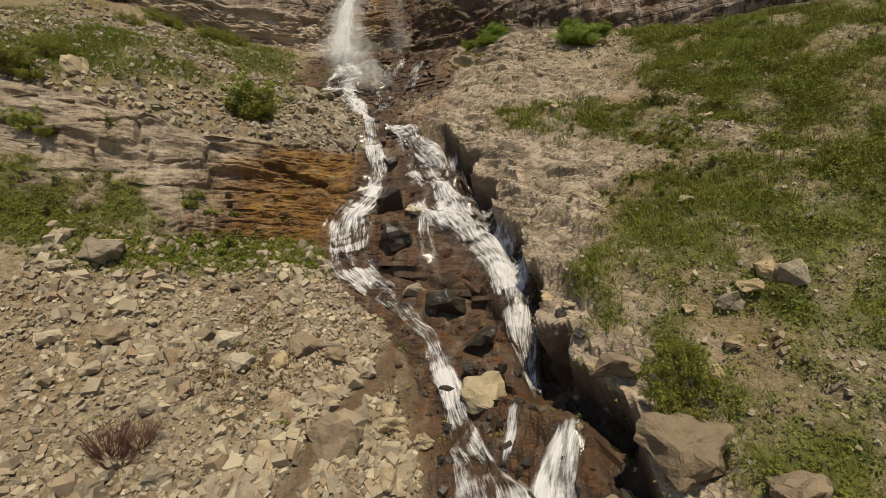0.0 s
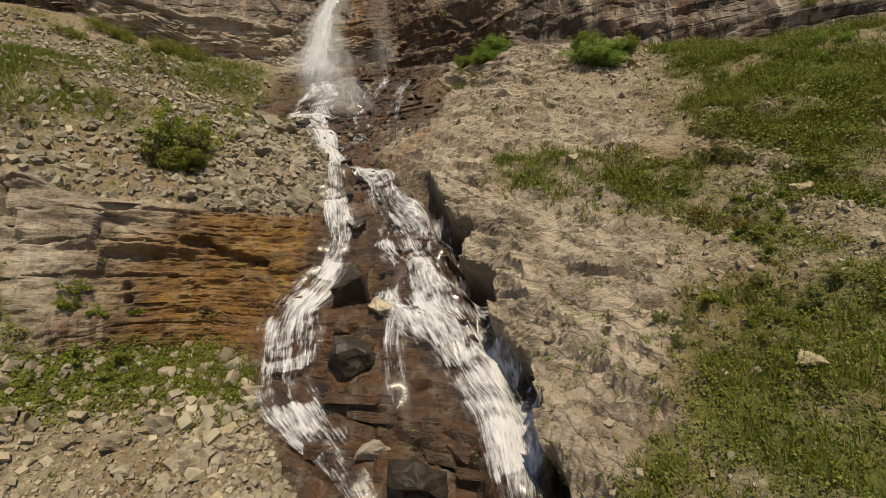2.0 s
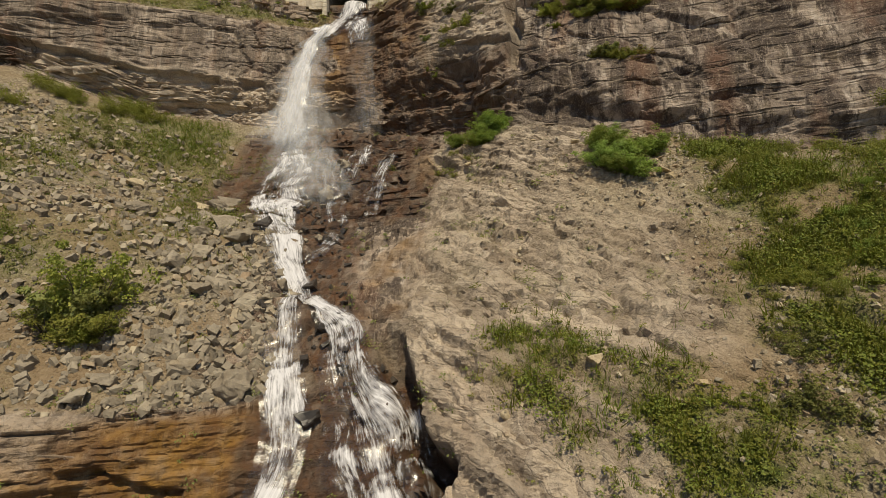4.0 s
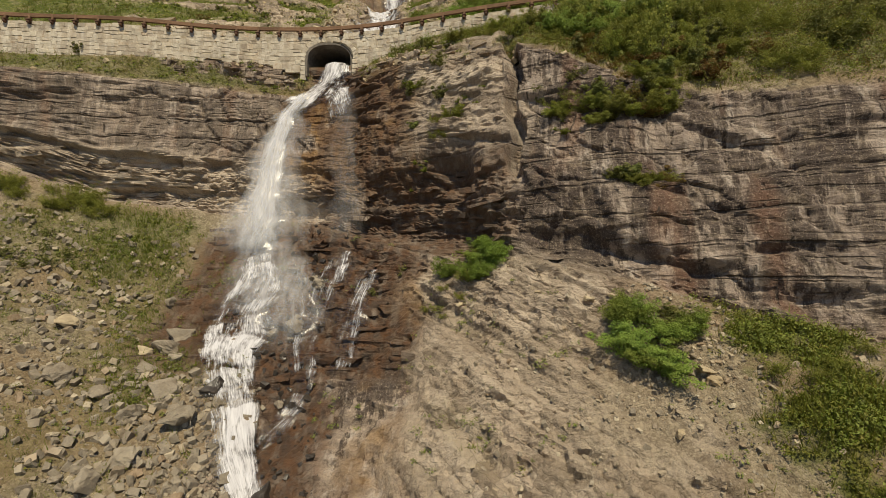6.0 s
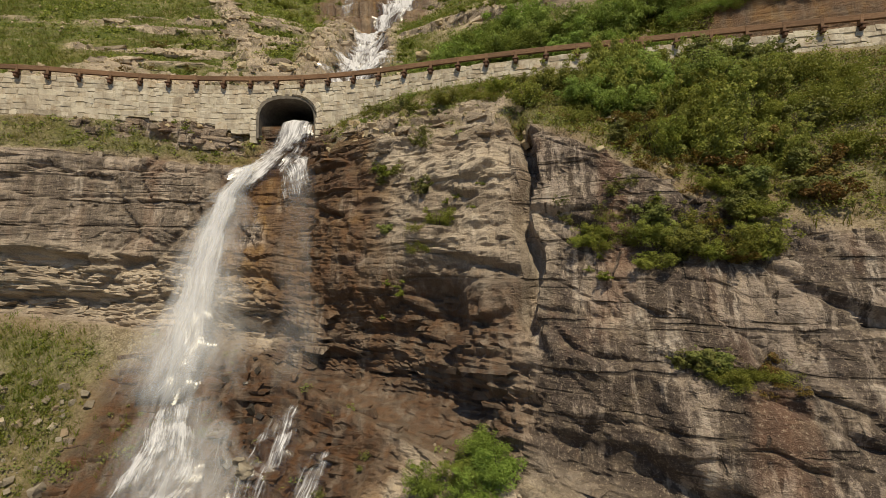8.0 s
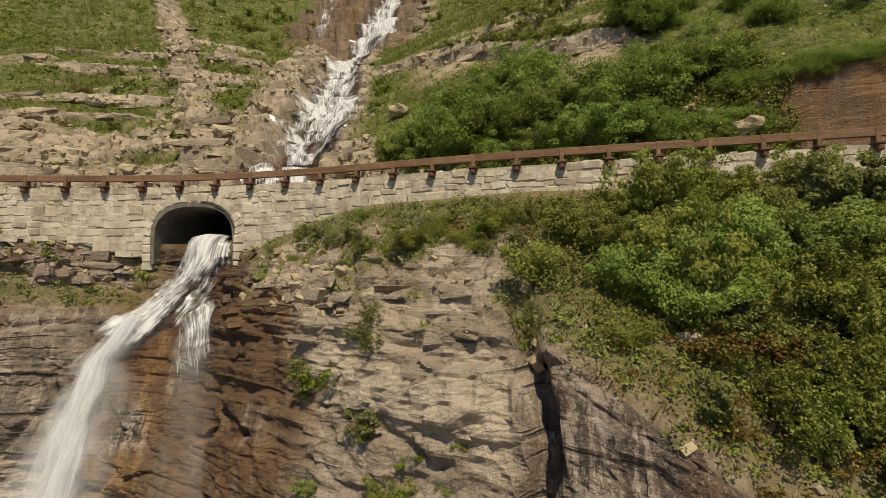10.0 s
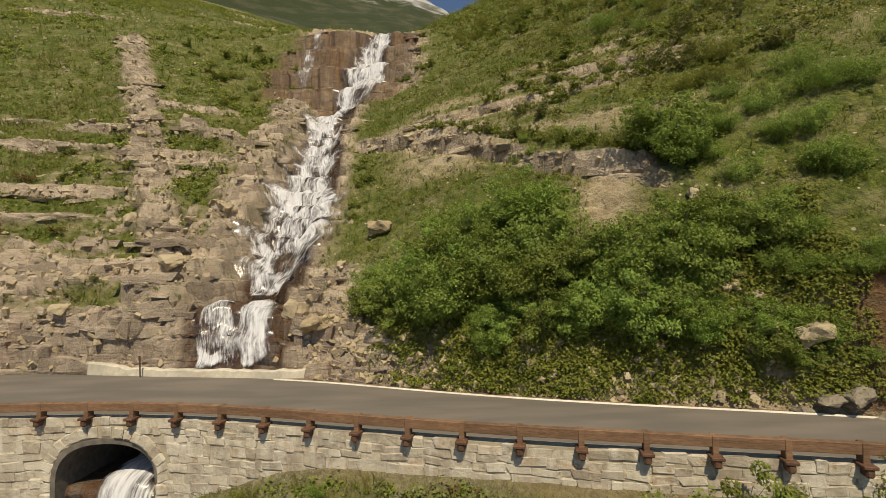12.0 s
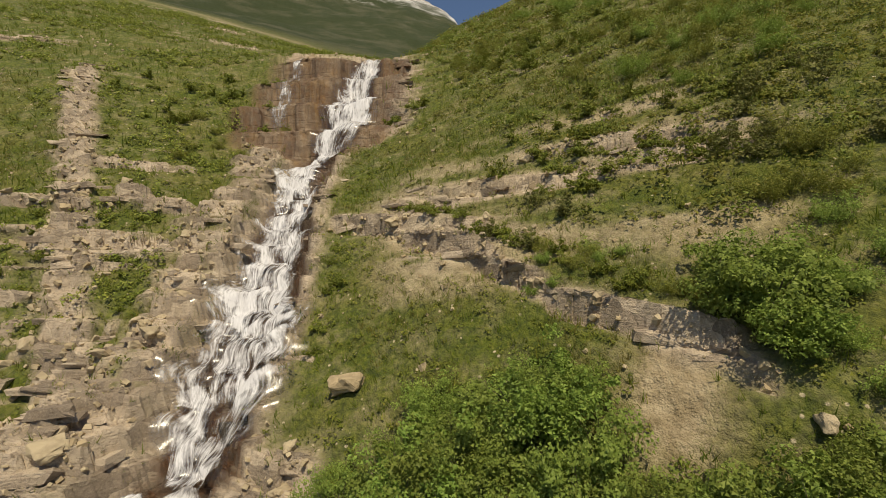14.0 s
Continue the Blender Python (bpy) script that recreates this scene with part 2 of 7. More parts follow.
    fleck = m.math("MULTIPLY", m.ramp(m.voronoi(p, 1.7, "F1"), (0.10, 1.0), (0.16, 0.0)), m.ramp(m.noise(p, 0.35, 3), (0.46, 0.0), (0.56, 1.0)))
    green = m.mix(m.math("MULTIPLY", fleck, m.attr("warm")), green, (0.46, 0.385, 0.255))
    gmask = m.math("MULTIPLY", m.math("MULTIPLY", grass, m.ramp(m.noise(p, 0.55, 5, 0.65), (0.36, 0.68), (0.52, 1.0))), m.ramp(m.math("ADD", fine, m.math("MULTIPLY", grass, 0.35)), (0.48, 0.0), (0.66, 1.0)))
    color = m.mix(gmask, color, green)
    height_ = m.node("SeparateXYZ", 2, Vector=p)
    crag = m.noise(m.coords((0.03, 0.03, 0.06)), 1.0, 10, 0.72)
    peak = m.ramp(m.math("ADD", m.math("DIVIDE", height_, 500.0), m.math("MULTIPLY", crag, 0.3)), (0.78, 0.0), (0.90, 1.0))
    cliff = m.mix(m.ramp(crag, (0.48, 0.0), (0.75, 1.0)), (0.026, 0.035, 0.007), (0.095, 0.088, 0.050))
    cliff = m.mix(peak, cliff, m.mix(m.ramp(crag, (0.4, 0.0), (0.6, 1.0)), (0.26, 0.24, 0.22), (0.62, 0.60, 0.58)))
    color = m.mix(far, color, cliff)
    lamina = m.noise(m.coords((0.5, 0.5, 8.0), (0.03, 0.05, 0)), 1.0, 5, 0.6)
    ribs = m.noise(m.coords((2.6, 2.6, 0.35)), 1.0, 4, 0.6)
    lamina = m.math("MULTIPLY", lamina, m.math("SUBTRACT", 1.0, m.math("MULTIPLY", mass, 0.7)))
    height = m.math("ADD", m.math("MULTIPLY", fine, 0.9), m.math("MULTIPLY", beds, 0.8))
    height = m.math("ADD", height, m.math("MULTIPLY", grit, 0.4))
    height = m.math("ADD", height, m.math("MULTIPLY", m.math("MULTIPLY", cracks, rock), 0.6))
    pebble = m.math("ADD", m.voronoi(p, 4.0, "F1"), m.math("MULTIPLY", m.voronoi(p, 13.0, "F1"), 0.5))
    height = m.math("ADD", height, m.math("MULTIPLY", m.math("MULTIPLY", pebble, -0.9), m.math("SUBTRACT", 1.0, rock)))
    height = m.math("ADD", height, m.math("MULTIPLY", m.math("MULTIPLY", m.math("ADD", lamina, m.math("MULTIPLY", ribs, 0.7)), 0.7), rock))
    height = m.math("SUBTRACT", height, m.math("MULTIPLY", joint, 1.1))
    normal = m.bump(height, 1.0, 0.11)
    rough = m.math("SUBTRACT", 0.95, m.math("MULTIPLY", wetm, 0.5))
    return m.done(m.surface(color, rough, normal, spec=0.4))


GROUND = ground_material()


def simple(name, a, b, scale=4.0, rough=0.8, bump=0.3, distance=0.03, vary=0.25, stretch=(1, 1, 1), spec=0.4, metal=0.0):
    """A plain surface of two tones with grain, relief and a tone of its own for every object."""
    m = Mat(name)
    p = m.coords(stretch)
    g, s = m.noise(p, scale, 6, 0.62), m.noise(p, scale * 0.17, 3)
    c = m.mix(m.ramp(g, (0.3, 0.0), (0.7, 1.0)), a, b)
    c = m.mix(m.ramp(s, (0.35, 0.0), (0.65, 0.45)), c, tuple(v * 0.55 for v in a))
    r = m.node("HueSaturation", Color=c, Value=m.math("ADD", 1 - vary / 2, m.math("MULTIPLY", m.random(), vary)), Fac=1.0)
    return m.done(m.surface(r, rough, m.bump(g, bump, distance), metal, spec))

# ---- the mountainside: one sheet hung between breaklines, from the valley to the far peak ----
# each line: rows up to the next line, how far the sheet is spread, points (x, y, z)
LINES = [
    ("valley", 8, 5.0, [(-60, -300, -150), (60, -300, -150)]),
    ("near_slope", 66, 1.0, [(-60, 4, 2), (-25, 5, -1), (-8, 5, -3), (0, 5, -4.2), (6, 4, -3.2), (15, 4, 0.5), (60, 0, 6)]),
    ("scree_foot", 74, 1.0, [(-60, 20, 14), (-25, 20.5, 8.8), (-15, 20, 7.2), (-9, 19.8, 6.9), (-5, 19, 5.6), (-1, 18.5, 4.6), (1.5, 18, 4.8),
                             (4.2, 16.4, 6.6), (7, 16.3, 8.6), (10, 16.3, 9.8), (20, 15, 11.5), (60, 10, 15)]),
    ("ochre_foot", 100, 1.0, [(-60, 26, 20), (-30, 25, 15.2), (-20, 25, 13.4), (-14.9, 25, 11.7), (-9, 28.2, 11.9), (-6.2, 27.0, 11.0), (-3, 25, 10.2),
                              (0, 24.3, 10.2), (2.5, 23.4, 10.8), (5, 22.5, 12.3), (7.8, 21.8, 12.9), (10, 22.5, 14.2), (20, 20, 17), (60, 15, 22)]),
    ("ochre_lip", 64, 1.0, [(-60, 30, 27), (-35, 27, 23), (-21.7, 27.5, 20.5), (-13.3, 28.3, 18.2), (-8, 29.6, 18), (-5.8, 30.9, 18.1), (-3.5, 32, 18.2), (0, 32, 19),
                            (2.6, 30, 18.2), (5.5, 28.6, 17.8), (10.1, 27.5, 18.9), (17, 26, 20.5), (26, 24, 22.5), (60, 18, 27)]),
    ("mid_terrace", 74, 1.0, [(-60, 42, 38), (-28, 35.5, 28.5), (-19.4, 35.9, 26.7), (-11.4, 36, 23), (-7, 36.5, 21.8), (-4.5, 37, 21.6), (-2, 38, 23.2),
                              (2.8, 36.6, 24.7), (8.4, 34, 24.8), (12, 33.5, 25.3), (20, 31, 26.5), (30, 28, 28), (60, 20, 31)]),
    ("apron", 54, 1.0, [(-60, 48, 42), (-25, 47, 33), (-18, 47.5, 29.5), (-14, 46.9, 27.7), (-10, 46, 28.2), (-5, 45.5, 27.9), (-1.5, 43.5, 27.8), (1.2, 44, 29),
                        (6, 40, 30), (12, 37.5, 29.3), (17, 35.2, 28), (25, 31, 27.5), (60, 20, 31)]),
    ("cliff_foot", 140, 1.0, [(-60, 54, 46), (-35, 53.5, 41), (-25, 54.2, 37.4), (-18, 54.8, 36.5), (-12, 54.6, 36), (-8, 53, 35.3), (-4, 50.3, 34.2), (1.2, 47, 32.8), (4, 44.5, 32.4), (6.1, 42.6, 32.3),
                              (12, 39.6, 30.9), (16.6, 37, 29.2), (22, 33.8, 27.8), (30, 30, 28.5), (60, 20, 32)]),
    ("cliff_top", 66, 1.0, [(-60, 54, 50), (-35, 54, 48), (-25, 55, 47.4), (-15, 57, 46.9), (-11, 57.8, 46.4), (-7, 57.7, 46.2), (-5, 56.2, 46.6), (-3, 54, 47), (1, 50.8, 46.8), (4, 49.4, 46.5),
                            (6.5, 48.5, 46.6), (8, 47, 45.8), (10.2, 44.6, 44), (13, 43.6, 42.2), (17, 42, 40.6), (24, 38.6, 40), (35, 34, 41), (60, 25, 43)]),
    ("wall_foot", 6, 1.0, [(-60, 52.5, 50), (-31, 56.1, 49.8), (-24, 56.5, 49.8), (-20, 57.6, 50.0), (-18, 58.2, 50.7), (-13.6, 58.7, 50.5), (-10.8, 59, 49.7), (-5.4, 58.8, 49.6), (-2.8, 58, 50.2), (0.7, 56.9, 51.35), (7.7, 54.9, 51.55),
                           (12.9, 53.8, 51.55), (22, 51.9, 51.6), (40, 48, 51.6), (60, 42.5, 52)]),
    ("wall_back", 8, 1.0, [(-60, 53.1, 51.7), (-31, 56.8, 51.7), (-24, 57.2, 51.7), (-18.5, 58.8, 51.7), (-13.6, 59.3, 51.7), (-8, 59.5, 51.7), (-2.8, 58.7, 51.7), (0.7, 57.6, 51.7), (7.7, 55.6, 51.7), (12.9, 54.5, 51.7), (22, 52.6, 51.7), (40, 48.7, 51.8), (60, 43.2, 51.9)]),
    ("road_back", 30, 1.0, [(-60, 62, 51.9), (-26, 68.4, 51.9), (-18, 68.5, 51.9), (-13, 67.9, 51.9), (-6.5, 67, 51.9), (-1.7, 65.6, 51.9), (3.4, 63.4, 51.9), (10.3, 60.8, 51.9), (19.6, 58.2, 51.9), (32, 54, 52), (60, 44, 52)]),
    ("bank_top", 76, 1.0, [(-60, 66, 57), (-24, 70, 56.2), (-14.3, 68.3, 55.9), (-10, 68.6, 55.6), (-7, 69.2, 56.8), (-3.5, 68.5, 55.8), (-1, 66.6, 54.6), (4, 64.6, 54.2), (10.3, 62, 54.2), (19.6, 59.4, 55.6), (21.2, 58.6, 57.8), (32, 55.2, 58.5), (60, 46, 59)]),
    ("shrub_line", 116, 1.1, [(-66, 78, 66), (-35, 76, 62), (-20, 76, 60.4), (-14, 75.5, 60.2), (-9, 73.5, 59.0), (-5, 73, 59.2), (0.7, 73, 60.8), (5, 70.5, 61), (12.9, 68.7, 64.2), (18.2, 63.2, 61.8),
                              (23.6, 66, 66.5), (35, 62, 69), (66, 55, 74)]),
    ("ledge_line", 96, 1.25, [(-75, 98, 86), (-30, 93.3, 78.7), (-20, 90, 73.8), (-14.6, 87, 70.4), (-11.7, 89, 70.9), (-8, 88, 70), (-4, 87, 70), (1.7, 84.7, 70.6), (8, 79.5, 70.2), (12.4, 78.5, 71.5),
                              (19.3, 78.7, 74.7), (30, 76, 78), (75, 70, 86)]),
    ("upper_foot", 96, 1.4, [(-85, 112, 102), (-38.8, 103.8, 89.4), (-25, 102, 83.5), (-12, 101.5, 79), (-7.4, 99, 78.2), (-2, 100, 79.8), (8, 101, 85), (17, 101.6, 89.8), (30, 98, 93), (85, 90, 104)]),
    ("upper_lip", 44, 1.7, [(-100, 140, 124), (-37.6, 127.5, 105.3), (-23, 122, 99.6), (-12, 117, 98.2), (-3.5, 117.5, 97.6), (2, 119, 98.5), (12, 122, 102), (25, 120, 106), (100, 108, 124)]),
    ("ridge", 24, 3.2, [(-190, 215, 190), (-60, 190, 143), (-20, 188, 129), (0, 176, 121), (10, 150, 118.5), (26, 150, 126), (60, 150, 151), (190, 150, 200)]),
    ("far_base", 26, 5.5, [(-330, 360, 290), (-60, 350, 214), (0, 330, 192), (40, 320, 190), (110, 300, 210), (330, 300, 260)]),
    ("far_peak", 6, 10.0, [(-600, 660, 620), (-100, 650, 452), (-30, 650, 428), (17, 650, 398), (30, 650, 384), (52, 650, 325), (110, 650, 270), (600, 650, 330)]),
    ("far_back", 0, 12.0, [(-720, 900, 200), (720, 900, 200)]),
]
SEG = {name: k for k, (name, *rest) in enumerate(LINES)}


def line_at(points, x):
    """y and z of a breakline at x, rounded a little at its corners."""
    p = np.array(points, float)
    y = z = 0
    for off in (-1.2, -0.6, 0, 0.6, 1.2):
        y, z = y + np.interp(x + off, p[:, 0], p[:, 1]), z + np.interp(x + off, p[:, 0], p[:, 2])
    return y / 5, z / 5


inner = np.linspace(-19, 19, 244)
outer = 19 + 41 * np.linspace(0, 1, 50)[1:] ** 1.45
COLS = np.concatenate([-outer[::-1], inner, outer])
rows_xyz, rows_seg = [], []
for k, (name, count, spread, pts) in enumerate(LINES[:-1]):
    spread2, pts2 = LINES[k + 1][2], LINES[k + 1][3]
    x1, x2 = COLS * spread, COLS * spread2
    (y1, z1), (y2, z2) = line_at(pts, x1), line_at(pts2, x2)
    for r in range(count):
        f = r / count
        rows_xyz.append(np.stack([x1 + (x2 - x1) * f, y1 + (y2 - y1) * f, z1 + (z2 - z1) * f], -1))
        rows_seg.append(k + f)
rows_xyz.append(np.stack([x2, y2, z2], -1))
rows_seg.append(len(LINES) - 1.0)
P = np.array(rows_xyz)
V = np.array(rows_seg)[:, None] + 0 * P[:, :, 0]
# a little rounding along the slope, none at the road
soft = P.copy()
for _ in range(3):
    soft[1:-1] = (soft[:-2] + 2 * soft[1:-1] + soft[2:]) / 4
keep = ((V > SEG["wall_foot"] - 0.3) & (V < SEG["road_back"] + 0.15))[:, :, None]
P = np.where(keep, P, soft)
X, Y, Z = P[:, :, 0], P[:, :, 1], P[:, :, 2]


def seg(a, b, edge=0.12):
    """Weight of the stretch of slope between two breaklines (given as SEG numbers)."""
    return smooth(a - edge, a + edge, V) * (1 - smooth(b - edge, b + edge, V))


def across(lo, hi, edge=1.0):
    wob = vnoise(Y * 0.35, Z * 0.5, X * 0, 31) * 1.1
    return smooth(lo - edge, lo + edge, X + wob) * (1 - smooth(hi - edge, hi + edge, X + wob))


# ways of the water
def slab_edge(y):
    return np.interp(y, [8, 13.5, 15, 16.3, 18, 21.5, 26, 29, 32, 34], [5.0, 5.1, 5.0, 4.4, 3.7, 3.9, 2.8, 1.6, 0.4, -0.4])


def low_creek(y):
    return np.interp(y, [4, 14, 20, 25, 31, 34, 38, 42, 46], [2.5, 1.6, 0.2, 0.2, -1.2, -3.2, -4.9, -6.5, -8.4])


def high_creek(y):
    return np.interp(y, [67, 71, 76, 82, 90, 99, 108, 118, 150], [-7.3, -6.6, -6.2, -6.3, -7.6, -7.6, -5.5, -3.4, 4])


def scree_edge(y):
    return np.interp(y, [8, 14, 18, 20, 22, 24, 26.5, 28.5, 30], [-0.6, -0.5, -0.4, -1.4, -3.0, -4.8, -6.2, -6.0, -5.2])


EDGE = slab_edge(Y) + 0.5 * vnoise(Y * 0.8, Z * 0.8, X * 0, 81) + 0.3 * (hash3(np.floor((Z + 0.5 * Y) / 1.25), X * 0, X * 0, 82) - 0.5)
DL = X - low_creek(Y)
DH = X - high_creek(Y)
FOOT, OCHRE, LIP, APRON, CLIFF, TOP, WALL, ROAD, BANK, SHRUB, LEDGE, UP, UPLIP, RIDGE, FARB = (
    SEG[n] for n in ("scree_foot", "ochre_foot", "ochre_lip", "apron", "cliff_foot", "cliff_top", "wall_foot", "road_back", "bank_top",
                     "shrub_line", "ledge_line", "upper_foot", "upper_lip", "ridge", "far_base"))
n1, n2 = fbm(X * 0.16, Y * 0.16, Z * 0.16, 4, 5), fbm(X * 0.6, Y * 0.6, Z * 0.6, 4, 9)
slab = smooth(-0.1, 0.25, X - EDGE) * seg(1.4, LIP + 0.35, 0.2)
gorge = (1 - smooth(-0.2, 0.25, X - EDGE)) * smooth(-1.15, -0.75, X - EDGE) * seg(FOOT - 0.8, LIP + 0.1, 0.2)
cascade = smooth(-0.3, 0.3, X - scree_edge(Y) + 0.5 * n2) * (1 - slab) * (1 - smooth(0.2, 0.6, X - EDGE)) * seg(1.35, LIP + 0.1, 0.1)
# green patches on the side of the cascade
along_band = np.clip(((X - 4.5) * 6.0 - (Y - 30.5) * 5.3) / 64.1, 0, 1)
band = 1 - smooth(0.4, 2.2, np.hypot(X - 4.5 - 6.0 * along_band, Y - 30.5 + 5.3 * along_band) + 1.5 * n2)
dense = np.maximum(smooth(11.2, 13.6, X + 2.4 * n1 + 0.6 * n2) * smooth(17, 20, Y) * seg(FOOT, CLIFF), band * seg(OCHRE, LIP + 0.9))
dense = np.maximum(dense, seg(OCHRE - 0.35, OCHRE + 0.06) * across(-17, -6.3))
foot_green = seg(OCHRE - 0.4, OCHRE + 0.42) * (1 - smooth(-16.5, -13.5, X + 2 * n1)) * smooth(-30, -27, X)
patchy = smooth(-0.35, 0.2, n2 + 0.6 * fbm(X * 1.3, Y * 1.3, Z * 1.3, 3, 84))
dense = np.maximum(dense, foot_green) * (0.25 + 0.75 * patchy)
diag = Z + 0.55 * X + 0.5 * n1 + 0.15 * n2
turf_rows = smooth(0.12, 0.40, vnoise(diag * 0.75, (X - 0.5 * Z) * 0.22, Y * 0, 83))
# ---- what the slope is made of ----
rock = np.zeros_like(X)
rock = np.maximum(rock, seg(OCHRE + 0.02, LIP + 0.03, 0.03) * (1 - smooth(-2.5, -1, X)))
rock = np.maximum(rock, cascade)
rock = np.maximum(rock, slab * (1 - smooth(1.2 + 2.6 * smooth(19, 25, Y), 3.0 + 4.4 * smooth(19, 25, Y), X - slab_edge(Y) + n2 * 1.8 + n1 * 1.5)))
rock = np.maximum(rock, seg(LIP + 0.1, CLIFF) * across(-1, 11.5) * (0.8 + 0.2 * smooth(-0.2, 0.3, n1 + n2 * 0.6)))
rock = np.maximum(rock, seg(LIP + 0.2, CLIFF) * across(-8, 0.5))
soil = np.exp(-((X - 10.2) / 2.4) ** 2 - ((Y - 35.2) / 2.2) ** 2)
rock = rock * (1 - 0.8 * dense) * (1 - 0.8 * np.clip(soil, 0, 1))
rock = np.maximum(rock, seg(CLIFF, TOP + 0.02, 0.03))
rock = np.maximum(rock, seg(TOP, WALL) * across(-9.5, -4.6))
rock = np.maximum(rock, seg(TOP + 0.35, WALL) * across(-20.5, -9.8, 0.6) * smooth(-0.3, 0.1, n2 + 0.1))
rock = np.maximum(rock, seg(TOP, TOP + 0.75) * across(-4, 7.4) * smooth(-0.35, 0.2, n2 + 0.15))
rock = np.maximum(rock, seg(ROAD + 0.1, BANK + 0.05, 0.05) * (1 - smooth(3, 6, X + 1.5 * n2)))
rock = np.maximum(rock, seg(BANK, SHRUB - 0.35) * across(-4.6, 1.0))
hill = seg(BANK, RIDGE)
bands = fbm(X * 0.045, Y * 0.045, (Z + 0.08 * X) * 0.42, 3, 21)
rock = np.maximum(rock, hill * smooth(0.34, 0.52, bands + 0.18 * n2) * (1 - seg(BANK, LEDGE - 0.55) * across(-1, 60)) * (1 - 0.8 * smooth(12, 18, X) * smooth(74, 80, Y)))
rock = np.maximum(rock, hill * (1 - smooth(2.2, 5.5, np.abs(DH) + n2 * 1.5)))
rock = np.maximum(rock, seg(UP - 0.04, UPLIP + 0.05, 0.05) * across(-17, 2.5, 2))
rock = np.maximum(rock, seg(BANK, SHRUB + 0.3) * across(-30, -7) * smooth(-0.1, 0.25, n2 + n1))
rib_y = np.interp(X, [-3, 1.7, 7.8, 11.6, 14.2, 17.2, 24], [87, 83.5, 76.2, 70.8, 68, 65.2, 62])
rib = seg(SHRUB - 0.3, LEDGE + 0.3) * across(-2, 18.5, 0.6)
rib_face = rib * (1 - smooth(0.5, 1.1, np.abs(Y - rib_y + n2 * 0.5)))
rib2_face = hill * across(-22, -8.5, 0.8) * (1 - smooth(0.5, 1.2, np.abs(Y - 88.2 + 0.12 * (X + 13) + n2 * 0.6)))
rock = np.maximum(rock, np.maximum(rib_face, rib2_face))
bankside = seg(BANK + 0.1, UP + 0.05) * smooth(-8.5, -6.0, DH + 1.6 * n2 + 1.5 * n1) * (1 - smooth(-3.4, -2.6, DH + 0.5 * n2))
rock = np.maximum(rock, bankside * smooth(-0.35, 0.05, n2 + 0.3 * n1 + 0.15))
farside = seg(SHRUB - 0.2, UP) * smooth(2.4, 3.0, DH + 0.4 * n2) * (1 - smooth(3.6, 5.0, DH + n2))
rock = np.maximum(rock, farside * smooth(-0.3, 0.1, n2 + 0.1))
ledgy = seg(BANK - 0.1, LEDGE - 0.1) * across(-40, -8.5)
ledge_rows = smooth(0.10, 0.26, fbm(X * 0.07, Y * 0.07, (Z + 0.05 * X) * 0.8, 3, 61) - 0.02 + 0.25 * seg(ROAD, SHRUB - 0.4))
rock = np.maximum(rock, ledgy * ledge_rows)
terraces = seg(LEDGE - 0.40, LEDGE + 0.16) * across(3, 23, 2.0)
terrace_rows = smooth(-0.06, 0.14, fbm(X * 0.06, Y * 0.06, (Z - 0.10 * X) * 0.75, 3, 66))
rock = np.maximum(rock, 0.85 * terraces * terrace_rows)
strip = hill * across(-40, -11) * smooth(0.6, 0.0, np.abs(X + 15 + (Y - 75) * 0.72 + n2 * 1.2) / 2.6 - 0.4)
rock = np.clip(np.maximum(rock, strip), 0, 1)
wet = np.maximum(cascade, gorge)
wet = np.maximum(wet, seg(LIP + 0.05, APRON + 0.1) * (1 - smooth(0.8, 2.6, np.abs(DL + 0.2 - 1.2 * smooth(36, 41, Y)) + n2)))
wet = np.maximum(wet, seg(APRON - 0.35, CLIFF) * across(-14.5, 0.8))
wet = np.maximum(wet, seg(CLIFF - 0.1, TOP + 0.1) * across(-6.2, -0.4) * (0.5 + 0.45 * smooth(-0.1, 0.25, n2 - 0.4 * n1)))
wet = np.maximum(wet, seg(CLIFF - 0.1, CLIFF + 0.52) * across(-4.6, 5.4) * 0.85 * smooth(-0.45, 0.0, n2 + 0.3))
wet = np.maximum(wet, seg(TOP, WALL) * across(-9.3, -4.8))
wet = np.maximum(wet, seg(ROAD, UPLIP) * (1 - smooth(2.0, 3.0, np.abs(DH - 0.5) + 0.7 * n2)))
wet = np.maximum(wet, seg(FOOT - 1, FOOT + 0.3) * (1 - smooth(1.0, 2.6, np.abs(DL) + n2)))
wet = np.maximum(wet, seg(WALL - 0.2, ROAD, 0.05) * across(-10, -5.3, 0.2))
gully = np.abs(X + 3.6 - 0.35 * (Y - 18) + 1.1 * vnoise(Y * 0.45, X * 0.1, Z * 0, 91)) / 0.55
wet = np.maximum(wet, 0.8 * (1 - smooth(0.5, 1.3, gully + 0.8 * n2)) * smooth(12, 14, Y) * (1 - smooth(21, 23.5, Y)) * (1 - smooth(-1.6, -0.4, X)))
wet = np.maximum(wet, seg(UP, UPLIP - 0.05, 0.05) * across(-18.5, 1.2) * (0.35 + 0.4 * smooth(-0.3, 0.3, vnoise(X * 0.55, Y * 0.03, Z * 0.05, 92))))
wet = np.maximum(wet, seg(ROAD, BANK + 0.12, 0.06) * across(-10.6, -3.9, 0.5))
wet = np.clip(wet, 0, 1)
ochre = seg(OCHRE - 0.1, LIP - 0.04, 0.05) * smooth(-15, -10.5, X + 2.5 * n1 - 2.5 * (V - OCHRE - 0.3)) * (1 - smooth(-3.8, -2.8, X))
